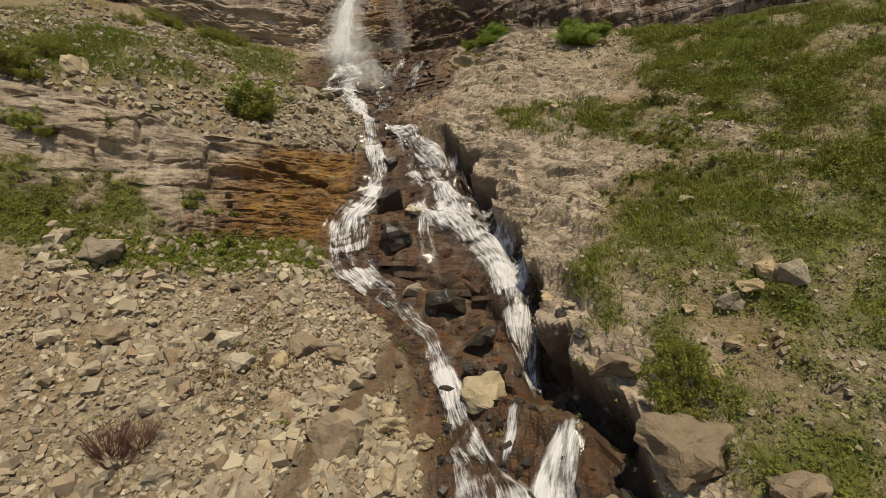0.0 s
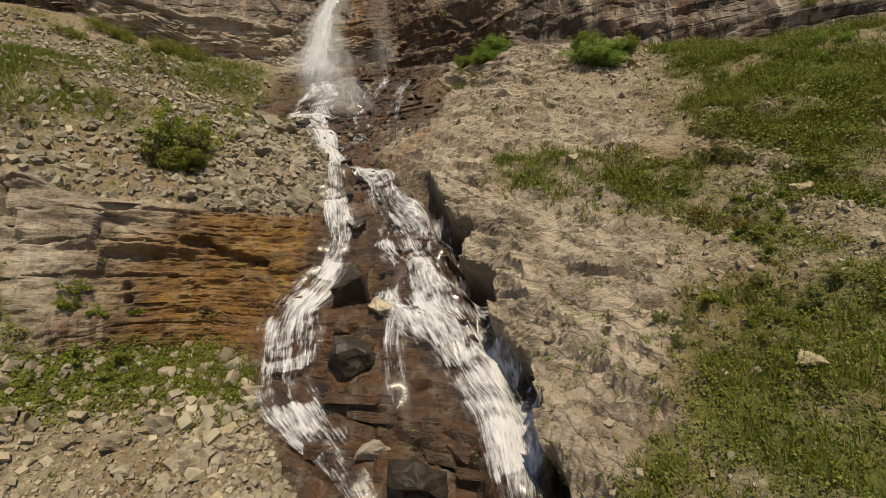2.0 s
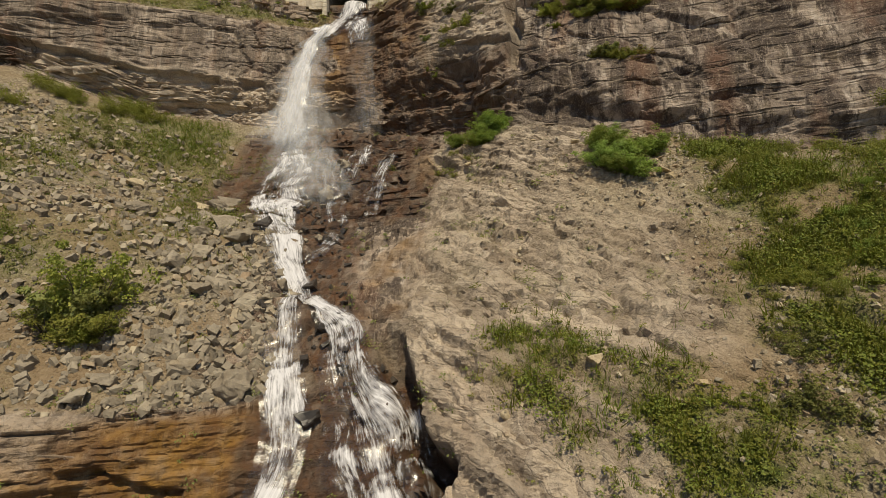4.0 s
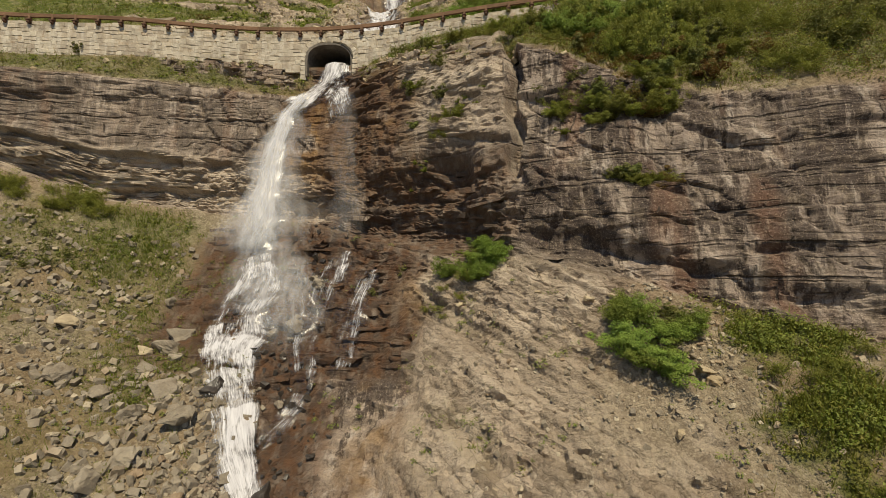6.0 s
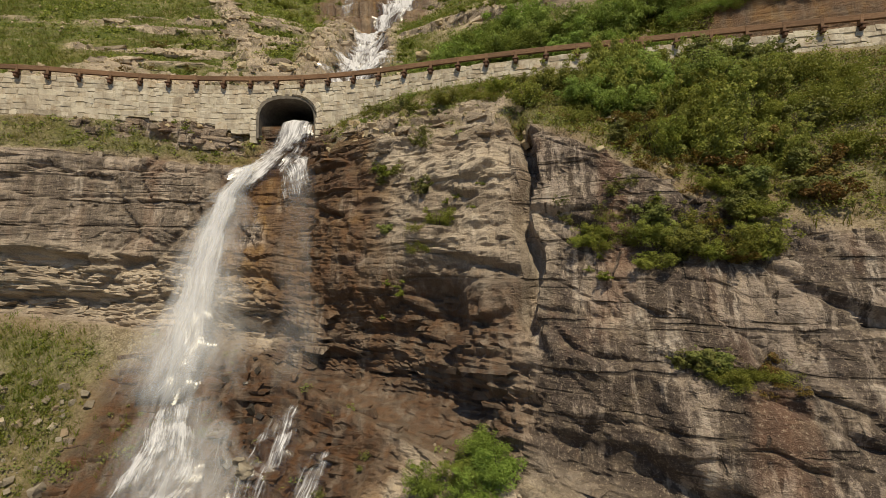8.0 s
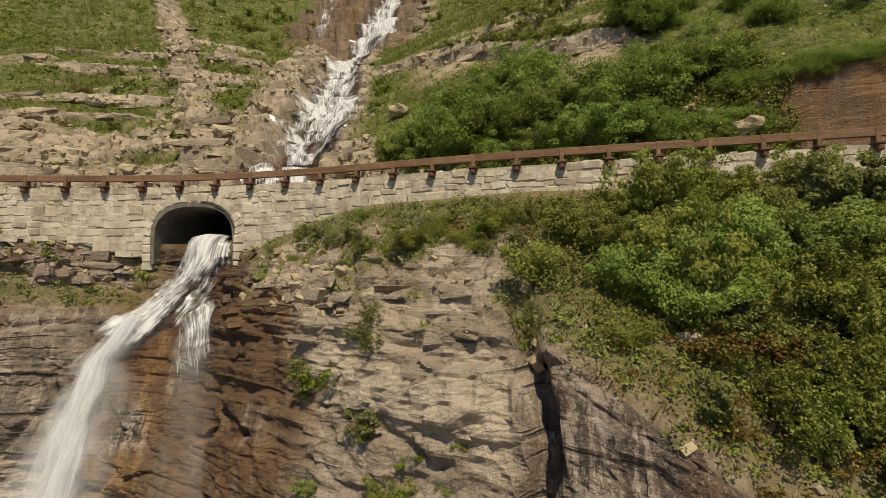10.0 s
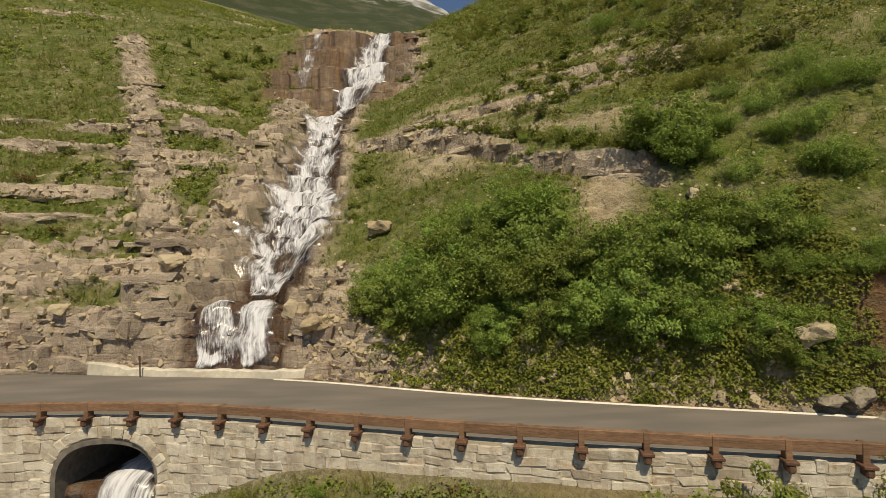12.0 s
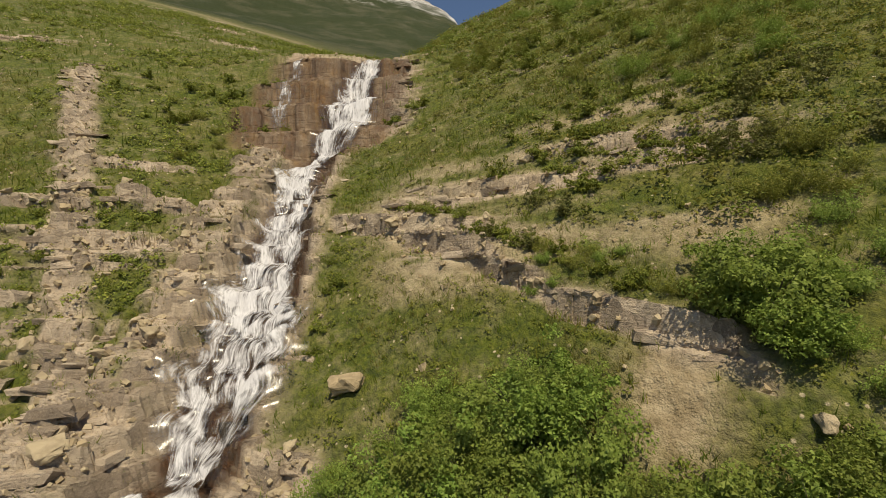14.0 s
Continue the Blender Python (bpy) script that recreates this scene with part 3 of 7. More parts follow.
ochre = np.maximum(ochre, seg(LIP + 0.4, CLIFF - 0.2) * (1 - smooth(0.5, 1.9, np.abs(X + 0.4 + (Y - 38) * -0.1 + n2))) * 0.6 * smooth(-0.2, 0.3, n2 + n1 + 0.1))
ochre = np.maximum(ochre, seg(UP - 0.05, UPLIP, 0.05) * across(-19, 0.5) * (0.6 + 0.35 * smooth(-0.2, 0.3, n1)))
ochre = np.maximum(ochre, seg(ROAD + 0.1, BANK + 0.02, 0.05) * smooth(20.8, 21.6, X))
wet = np.maximum(wet, seg(ROAD + 0.1, BANK + 0.02, 0.05) * smooth(20.8, 21.6, X) * 0.6)
rock = np.maximum(rock, seg(ROAD + 0.1, BANK + 0.02, 0.05) * smooth(21.2, 21.8, X))
ochre = np.maximum(ochre, seg(CLIFF, TOP) * across(8, 12) * smooth(0.0, 0.3, n1) * 0.5)
ochre = np.maximum(ochre, seg(CLIFF + 0.28, WALL) * across(-10.6, 0.2 - 4.6 * smooth(TOP, TOP + 0.3, V)) * smooth(-0.35, 0.15, n2 + 0.6 * n1 + 0.15) * 0.8)
grass = np.zeros_like(X)
side_low = smooth(0.8, 2.6, X - EDGE + n1 * 1.6) * (1 - smooth(19.5, 23, Y + n2)) * (0.30 + 0.65 * patchy)
side_mid = 0.62 * smooth(-0.05, 0.35, n2 + 0.4 * n1) * smooth(2.2, 4.6, X - EDGE)
grass = np.maximum(grass, seg(FOOT - 0.9, LIP + 0.6) * np.maximum(side_low, side_mid))
grass = np.maximum(grass, dense)
grass = np.maximum(grass, seg(LIP - 0.2, APRON + 0.5) * across(1.5, 12) * turf_rows * 0.75)
grass = np.maximum(grass, seg(OCHRE - 0.35, OCHRE + 0.05) * across(-22, -6.3) * 1.0)
grass = np.maximum(grass, seg(LIP + 0.02, CLIFF - 0.1) * (1 - smooth(-13, -8.5, X + n1 * 4)) * (0.36 + 0.7 * n1))
grass = np.maximum(grass, seg(TOP + 0.08, WALL) * (0.62 + 0.4 * n1))
grass = np.maximum(grass, hill * (0.98 - 0.1 * n2))
grass = np.maximum(grass, seg(ROAD + 0.45, BANK + 0.1, 0.15) * across(1.5, 20.2, 0.6) * (0.8 + 0.3 * n2))
grass = np.clip(np.maximum(grass, seg(RIDGE, FARB) * 0.9) * (1 - 0.93 * rock) * (1 - wet), 0, 1)
dry = seg(SHRUB + 0.35, LEDGE + 0.40) * across(2, 24, 2.0) * smooth(-0.22, 0.2, fbm(X * 0.06, Y * 0.06, (Z - 0.10 * X) * 0.75, 3, 66) + 0.2 * n2)
grass = grass * (1 - 0.62 * dry)
bare = np.exp(-((X - 14.6) / 1.6) ** 2 - ((Y - 65.8) / 1.6) ** 2) + np.exp(-((X - 10.5) / 2.2) ** 2 - ((Y - 37) / 2.6) ** 2)
grass = np.clip(grass - 1.2 * np.clip(bare, 0, 1), 0, 1)
pale = np.clip(0.6 * seg(OCHRE + 0.22, LIP, 0.06) * (1 - smooth(-12.0, -9.5, X + 2.0 * n1)) + 0.85 * slab + seg(LIP + 0.1, CLIFF) * across(0.5, 11) + hill * 1.0 + seg(CLIFF + 0.02, CLIFF + 0.4, 0.1) * across(-34, -7) * 1.1 + seg(TOP - 0.15, WALL) * across(-4, 7) * 0.9 + seg(CLIFF + 0.42, TOP, 0.1) * (across(-1.0, 7) * 0.6 + across(-40, -10.5) * 0.25)
               + seg(ROAD, BANK + 0.2) * 0.6 + np.exp(-((X - 1.3) / 1.4) ** 2 - ((Z - 35.6) / 0.8) ** 2) * 1.2, 0, 1)
warm = smooth(ROAD - 0.2, ROAD + 0.1, V)
far = smooth(RIDGE - 0.1, RIDGE + 0.4, V)
# ---- relief, pushed out along the slope's normal ----
du, dv = np.gradient(P, axis=1), np.gradient(P, axis=0)
nrm = np.cross(du, dv)
nrm /= np.linalg.norm(nrm, axis=2, keepdims=True) + 1e-9
nrm *= np.where(nrm[:, :, 1:2] * -1 + nrm[:, :, 2:3] < 0, -1, 1)


def beds(zz, thick, blocks, seed):
    """Bedded, jointed rock: every bed and every block in it stands out by its own measure."""
    layer = np.floor(zz / thick)
    along = X * 0.8 + Y * 0.5
    cell = np.floor(along / blocks + hash3(layer, layer * 0, layer * 0, seed) * 7)
    lip = zz / thick - layer
    edge = smooth(0.0, 0.12, lip) * smooth(1.0, 0.86, lip)
    return (hash3(layer, layer * 0, layer * 0 + 1, seed) - 0.5) * 0.9 + (hash3(layer, cell, cell * 0, seed + 3) - 0.5) * 0.7 - (1 - edge) * 0.25


def blocks(lx, lz, w, h, seed, groove=0.12):
    """Jointed rock: courses of blocks, each set in or out and tilted a little, with open joints between some of them."""
    lz = lz + 0.28 * h * vnoise(lx / w * 0.7, lz * 0, lz * 0, seed + 5)
    row = np.floor(lz / h + 0.3 * hash3(np.floor(lz / h), row0, row0, seed + 9))
    fz = lz / h - np.floor(lz / h)
    own = hash3(row, row0, row0, seed)
    u = lx / (w * (0.55 + 0.9 * own)) + own * 17
    col = np.floor(u)
    fu = u - col
    amp = hash3(row, col, row0, seed + 1) - 0.5
    tilt_ = (fu - 0.5) * (hash3(row, col, row0, seed + 2) - 0.5) + (fz - 0.5) * (hash3(row, col, row0, seed + 3) - 0.35)
    shown = hash3(row, col, row0, seed + 4)
    gap = np.maximum((1 - smooth(0.02, groove, fz * h)) * (shown > 0.35), (1 - smooth(0.02, groove, fu * w)) * (shown > 0.5))
    return amp + 0.7 * tilt_, gap


def facets(lx, lz, w, h, seed):
    """Broken rock: irregular flat faces, each at its own depth and slant, and the cracks between them."""
    u, v = lx / w, lz / h
    iu, iv = np.floor(u), np.floor(v)
    best, second = np.full(u.shape, 9.0), np.full(u.shape, 9.0)
    out = np.zeros(u.shape)
    for a in (-1, 0, 1):
        for b in (-1, 0, 1):
            cu, cv = iu + a, iv + b
            du = u - cu - 0.1 - 0.8 * hash3(cu, cv, row0, seed)
            dv = v - cv - 0.1 - 0.8 * hash3(cu, cv, row0, seed + 1)
            d = np.abs(du) * 0.55 + np.abs(dv) * 0.75 + 0.35 * np.hypot(du, dv)
            face = hash3(cu, cv, row0, seed + 2) - 0.5 + du * (hash3(cu, cv, row0, seed + 3) - 0.5) * 1.1 + dv * (hash3(cu, cv, row0, seed + 4) - 0.4) * 1.1
            near = d < best
            second = np.where(near, best, np.minimum(second, d))
            out = np.where(near, face, out)
            best = np.where(near, d, best)
    return out, 1 - smooth(0.02, 0.16, second - best)


def eased(a):
    for axis in (0, 1):
        a = a + 0.25 * (np.roll(a, 1, axis) + np.roll(a, -1, axis) - 2 * a)
    return a


row0 = X * 0
warp = n1 * 0.7 + n2 * 0.12
dip = np.where(V < LIP + 0.9, 0.35 * smooth(1, 3, X), 0.03) * X
bz = Z + warp + dip
frac = np.clip(V - CLIFF, 0, 1)
incliff = seg(CLIFF, TOP, 0.05)
D = n1 * 0.35 + n2 * 0.16
dipw = np.clip(slab + seg(LIP - 0.1, CLIFF) * across(0.3, 13), 0, 1)
upper_rock = rock * smooth(WALL, ROAD, V) * (1 - 0.85 * smooth(20, 21.5, X) * seg(ROAD, BANK))
upface = seg(UP + 0.02, UPLIP, 0.04) * across(-19, 1.5, 0.8)
D += upper_rock * (1 - upface) * (beds(bz, 1.1, 4.5, 1) * 0.20 + n2 * 0.06)
plain_rock = rock * (1 - smooth(WALL, ROAD, V)) * (1 - dipw)
lx_, lz_ = X * 0.85 + Y * 0.45 + n1 * 0.8, Z + 0.4 * n1 + 0.1 * n2
(b1, g1), (b3, g3) = blocks(lx_, lz_, 3.2, 2.3, 111, 0.2), blocks(lx_, lz_ + 0.2, 2.6, 0.34, 131, 0.08)
lowb = np.maximum(seg(CLIFF, CLIFF + 0.34, 0.08), 0.5 * seg(CLIFF + 0.85, TOP))
gold = np.clip(ochre * 1.3, 0, 1)
(f1, c1), (f2, c2) = facets(lx_, lz_, 2.7, 1.9, 211), facets(lx_, lz_, 0.95, 0.62, 221)
f3 = facets(lx_, lz_, 0.42, 0.30, 231)[0]
mass = 1 - 0.45 * seg(OCHRE, LIP + 0.05) - 0.3 * seg(CLIFF + 0.35, TOP - 0.1)
crag_ = eased(f1 * 0.80 - c1 * 0.26) + mass * (f2 * 0.24 - c2 * 0.10 + f3 * 0.09)
pillar = smooth(2.2, 3.6, X + 0.4 * n2) * (1 - smooth(6.4, 7.0, X)) * smooth(0.42, 0.6, frac)
# massive walls: large upright faces parted by few joints
massive = incliff * np.clip(smooth(6.0, 7.2, X + 0.5 * n2) * smooth(0.03, 0.10, frac) + (1 - smooth(-6.5, -4.5, X)) * smooth(0.36, 0.43, frac + 0.03 * n2) + 0.6 * smooth(-2.0, -0.5, X) * smooth(0.38, 0.5, frac) * (1 - 0.8 * pillar), 0, 1)
(q1, k1), (q2, k2), (b4, g4) = facets(lx_, lz_, 3.4, 4.6, 311), facets(lx_, lz_, 1.0, 2.0, 321), blocks(lx_, lz_, 3.4, 1.9, 331, 0.30)
sheer = eased(q1 * 0.48) - k1 * 0.20 + q2 * 0.14 - k2 * 0.09 + eased(b4 * 0.42 - g4 * 0.20) + f3 * 0.05 - 0.10 * n2
bedded = eased(b1 * 0.30 - g1 * 0.18) + crag_ + b3 * (0.02 + 0.30 * lowb) - g3 * (0.02 + 0.16 * lowb)
D += plain_rock * (1 - 0.6 * gold) * (bedded * (1 - massive) + sheer * massive)
greybed = seg(OCHRE + 0.22, LIP, 0.06) * (1 - smooth(-12.0, -9.5, X + 2.0 * n1))
b7, g7 = blocks(lx_ * 0.9, Z + 0.25 * n2 - 0.03 * X, 3.6, 1.35, 361, 0.16)
D += plain_rock * greybed * (eased(b7 * 0.7) - g7 * 0.40 - 0.8 * bedded + f3 * 0.05)
D += 0.55 * incliff * (1 - smooth(-6.5, -4.5, X)) * smooth(0.36, 0.40, frac + 0.03 * n2)
(b5, g5), (b6, g6), (b8, g8) = blocks(lx_, bz, 4.6, 0.95, 341, 0.14), blocks(lx_ + 3, bz + 0.2, 2.4, 0.36, 351, 0.09), blocks(lx_, bz, 5.0, 2.2, 371, 0.2)
D += upper_rock * (1 - upface) * (f2 * 0.08 + f3 * 0.06 + b5 * 0.30 - g5 * 0.10 + b6 * 0.10 - g6 * 0.05)
D += plain_rock * gold * (b3 * 0.06 - g3 * 0.07 + f2 * 0.06 + f3 * 0.03 + f1 * 0.25)
(s1, h1), (s2, h2) = blocks(X - 0.5 * Z + 0.4 * n1, diag, 3.4, 1.25, 141, 0.22), blocks(X - 0.5 * Z, diag + 0.3, 1.5, 0.42, 151, 0.10)
f4, c4 = facets(X - 0.5 * Z + 0.4 * n1, diag, 1.7, 0.7, 241)
f5 = facets(X - 0.5 * Z, diag, 0.6, 0.34, 251)[0]
D += dipw * rock * (f4 * 0.26 - c4 * 0.10 + f5 * 0.06 + s2 * 0.14 - h2 * 0.08 + eased(s1 * 0.60 - h1 * 0.26))
D += dipw * (1 - rock) * (eased(s1 * 0.25) + f4 * 0.2 + f5 * 0.08)
D += upface * (eased(q1 * 0.6) - k1 * 0.18 + q2 * 0.18 - k2 * 0.08 + eased(b8 * 0.5) - g8 * 0.3)
massive = np.maximum(massive, np.maximum(upface, seg(ROAD + 0.1, BANK + 0.02, 0.05) * smooth(20.8, 21.6, X)))
D += rock * incliff * beds(bz, 3.4, 5.2, 7) * 0.35 * (1 - 0.6 * massive)
D += (rib * 0.55 * smooth(-0.35, 0.35, Y - rib_y) - rib * 0.35 * np.exp(-((Y - rib_y + 0.7) / 0.5) ** 2)) * (1 - smooth(1.0, 4.0, Y - rib_y))
D += rib2_face * 0.6 + ledgy * ledge_rows * 0.35
D += (1 - rock) * fbm(X * 2.1, Y * 2.1, Z * 2.1, 3, 14) * 0.16
D -= rock * (1 - 0.65 * massive) * (np.abs(vnoise(X * 1.1, Y * 1.1, Z * 1.6, 71)) * 0.25 + np.abs(vnoise(X * 2.7, Y * 2.7, Z * 3.6, 72)) * 0.16)
D += 0.4 * seg(LIP - 0.36, LIP - 0.02, 0.03) * (1 - smooth(-11.5, -9.0, X + 2 * n1)) * smooth(-0.5, 0.2, n1 + 0.5 * n2 + 0.4)
low_end = smooth(13.5, 17.5, Y)
D += slab * (0.45 + 0.5 * low_end) - gorge * (1.25 + 0.6 * low_end)
# undercut at the foot of the cliff and the black hollow in it
D -= seg(CLIFF + 0.02, CLIFF + 0.16, 0.05) * 0.9 * smooth(-0.5, 0.3, n1 + 0.4)
D -= seg(CLIFF + 0.03, CLIFF + 0.34, 0.1) * across(-4.4, 3.4, 1.0) * 1.3
D -= 2.6 * np.exp(-((X - 2.4) / 1.6) ** 2 - ((Z - 38.2) / 1.3) ** 2) * seg(CLIFF, TOP)
# the crack beside the pillar
crack = np.abs(X - 6.9 - 0.5 * vnoise(Z * 0.5, Z * 0, Z * 0, 3))
D -= (1 - smooth(0.1, 0.5, crack)) * seg(CLIFF + 0.35, TOP + 0.2) * 1.3
D -= hill * 1.5 * (1 - smooth(0.8, 3.4, np.abs(DH)))
D += hill * strip * 0.5 + 1.1 * bankside + 0.5 * farside
still = seg(WALL - 0.12, ROAD + 0.2, 0.1)
D *= (1 - still)
far_relief = smooth(UPLIP, FARB, V)
D = D * (1 - far_relief) + far_relief * (fbm(X * 0.02, Y * 0.02, Z * 0.02, 5, 44) * 9 * smooth(RIDGE, FARB, V) + n1 * 0.8)
P = P + nrm * D[:, :, None]


def terraced(zz, h):
    """Heights cut into level beds with steep risers, h metres each."""
    k = np.floor(zz / h)
    return h * (k + smooth(0.36, 0.58, zz / h - k)) - zz


# the hill's outcrops break off in level beds, set back block by block
block_at = np.floor((X * 0.9 + Y * 0.3) / 3.4 + 0.5 * n1)
set_off = 0.5 * (hash3(block_at, row0, row0, 381) - 0.5)
zz = P[:, :, 2] + 0.5 * n1 + 0.06 * X
bedrock = eased(upper_rock * (1 - upface) * (1 - still) * (1 - far_relief))
P[:, :, 2] += bedrock * (0.85 * terraced(zz + set_off, 1.5) + 0.7 * terraced(zz * 1.0 + 0.6 * set_off + 0.2, 0.5))
P[:, :, 2] += upface * (0.7 * terraced(P[:, :, 2] + 0.8 * n1, 4.6) + 0.4 * terraced(P[:, :, 2] + set_off, 1.3))
RN, CN = X.shape
# the bed of the culvert under the road
bed = (P[:, :, 0] > -10.0) & (P[:, :, 0] < -5.7) & (V > WALL - 0.3) & (V < ROAD - 0.02)
P[:, :, 2] = np.where(bed, np.minimum(P[:, :, 2], 49.8), P[:, :, 2])
GV = P.reshape(-1, 3)


def grid_faces(rn, cn):
    i = np.arange(rn * cn).reshape(rn, cn)
    return np.stack([i[:-1, :-1], i[:-1, 1:], i[1:, 1:], i[1:, :-1]], -1).reshape(-1, 4)


def mesh_from(name, verts, quads, mat, attrs=None, smooth_shade=False):
    """A mesh from arrays that the code worked out."""
    quads = np.asarray(quads)
    me = bpy.data.meshes.new(name)
    me.vertices.add(len(verts))
    me.vertices.foreach_set("co", np.asarray(verts, np.float32).ravel())
    n = quads.shape[1]
    me.loops.add(len(quads) * n)
    me.loops.foreach_set("vertex_index", quads.astype(np.int32).ravel())
    me.polygons.add(len(quads))
    me.polygons.foreach_set("loop_start", np.arange(0, len(quads) * n, n, dtype=np.int32))
    for key, value in (attrs or {}).items():
        a = me.attributes.new(key, "FLOAT", "POINT")
        a.data.foreach_set("value", np.asarray(value, np.float32).ravel())
    me.update(calc_edges=True)
    me.validate()
    if smooth_shade:
        me.shade_smooth()
    else:
        me.shade_flat()
    me.materials.append(mat)
    return me


GF = grid_faces(RN, CN)
ground = new("ground", mesh_from("ground", GV, GF, GROUND, dict(warm=warm, mass=massive, pale=pale, rock=rock, grass=grass, wet=wet, ochre=ochre, far=far, dip=dipw), True))
ground.data.polygons.foreach_set("use_smooth", rock.reshape(-1)[GF].mean(axis=1) < 0.45)
tagged(ground, "steep mountainside of bedded cliffs, scree and grass", "mountainside", kind="structure")

from mathutils.bvhtree import BVHTree
near_rows = int(np.searchsorted(V[:, 0], RIDGE))
NB = near_rows * CN
TREE = BVHTree.FromPolygons([tuple(v) for v in GV[:NB].tolist()], [tuple(q) for q in GF[: (near_rows - 1) * (CN - 1)].tolist()])
INTO = Vector((0, 0.75, -0.66)).normalized()


def snap(x, y, z, reach=9.0):
    """The spot of the slope that lies at or behind (x, y, z), and its normal."""
    hit, normal, index, dist = TREE.ray_cast(Vector((x, y, z)) - INTO * reach, INTO, reach * 3)
    if hit is None:
        hit, normal, index, dist = TREE.find_nearest(Vector((x, y, z)))
    if normal.y > 0 and normal.z < 0:
        normal = -normal
    return hit, normal


# ---- small builders ----
def part(name, bm, material, parent=None, label="", smooth_shade=False):
    me = bpy.data.meshes.new(name)
    bm.to_mesh(me)
    bm.free()
    if smooth_shade:
        for f in me.polygons:
            f.use_smooth = True
    me.materials.append(material)
    ob = new(name, me)
    if parent is not None:
        ob.parent = parent
    if label:
        ob["label"] = label
    return ob


def box(bm, m, sx, sy, sz, bevel=0.0):
    """A bevelled box of that size at the pose m."""
    made = bmesh.ops.create_cube(bm, size=1, matrix=m @ Matrix.Diagonal((sx, sy, sz, 1)))
    if bevel:
        edges = {e for v in made["verts"] for e in v.link_edges}
        bmesh.ops.bevel(bm, geom=list(edges), offset=bevel, segments=1, affect="EDGES", profile=0.5)
    return bm


def empty(name, at):
    ob = new(name)
    ob.location = at
    return ob


def along(points, step):
    """Evenly spaced spots on a plan curve given as (x, y): x, y, direction."""
    p = np.array(points, float)
    xs = np.linspace(p[0, 0], p[-1, 0], 1200)
    ys = sum(np.interp(xs + o, p[:, 0], p[:, 1]) for o in (-2.4, -1.2, 0, 1.2, 2.4)) / 5
    s = np.concatenate([[0], np.cumsum(np.hypot(np.diff(xs), np.diff(ys)))])
    at = np.arange(0, s[-1], step)
    x, y = np.interp(at, s, xs), np.interp(at, s, ys)
    x2, y2 = np.interp(at + 0.1, s, xs), np.interp(at + 0.1, s, ys)
    return [(a, b, math.degrees(math.atan2(d - b, c - a))) for a, b, c, d in zip(x[:-1], y[:-1], x2[:-1], y2[:-1])]


RAIL = [(-50, 53.3), (-31, 55.7), (-24, 56.1), (-18.5, 57.5), (-13.6, 58.1), (-8, 58.25), (-2.8, 57.5), (0.7, 56.4), (7.7, 54.4), (12.9, 53.3), (21.7, 51.4), (40, 47.5), (52, 44)]
FAR_EDGE = [(-50, 63.4), (-26, 68.2), (-18, 68.2), (-13, 67.2), (-8.6, 66.7), (-4.5, 65.9), (-1.7, 65.2), (3.4, 63.1), (6, 62), (10.3, 60.5), (14.2, 59.4), (19.6, 58), (32, 53.8), (52, 46.4)]
ROAD_Z = 52.35
WALL_TOP = 52.58
ARCH_X, ARCH_Y, ARCH_HALF, ARCH_SPRING, ARCH_RISE = -7.5, 58.55, 2.1, 50.15, 1.65


def curve_y(points, x):
    p = np.array(points, float)
    return float(sum(np.interp(x + o, p[:, 0], p[:, 1]) for o in (-2.4, -1.2, 0, 1.2, 2.4)) / 5)


# ---- road ----
def asphalt_material():
    m = Mat("asphalt")
    p = m.coords()
    g, s = m.noise(p, 40.0, 3, 0.7), m.noise(m.coords((0.25, 0.9, 1), (0, 0, -0.3)), 0.8, 4)
    c = m.mix(g, (0.105, 0.090, 0.074), (0.165, 0.142, 0.118))
    c = m.mix(m.ramp(s, (0.4, 0.0), (0.65, 0.7)), c, (0.20, 0.168, 0.135))
    return m.done(m.surface(c, 0.9, m.bump(g, 0.25, 0.01), spec=0.3))


ASPHALT = asphalt_material()
CONCRETE = simple("concrete", (0.42, 0.37, 0.28), (0.62, 0.55, 0.44), 3.0, 0.9, 0.4, 0.03)
PAINT = simple("road_paint", (0.62, 0.56, 0.45), (0.78, 0.72, 0.60), 6.0, 0.7, 0.1, 0.01)


def ribbon(name, xs, near, far_, z, drop, mat, lane=None):
    """A slab between two plan curves, with a thickness."""
    bm = bmesh.new()
    rows = []
    for x in xs:
        n, f = near(x), far_(x)
        pts = [(x, n, z - drop), (x, n, z)]
        for k in range(1, 8):
            y = n + (f - n) * k / 8
            pts.append((x, y, z + 0.06 * math.sin(math.pi * k / 8)))
        pts += [(x, f, z), (x, f, z - drop)]
        rows.append([bm.verts.new(p) for p in pts])
    for a, b in zip(rows, rows[1:]):
        for i in range(len(a) - 1):
            bm.faces.new((a[i], b[i], b[i + 1], a[i + 1]))
    ob = part(name, bm, mat)
    ob.data.shade_flat()
    return ob


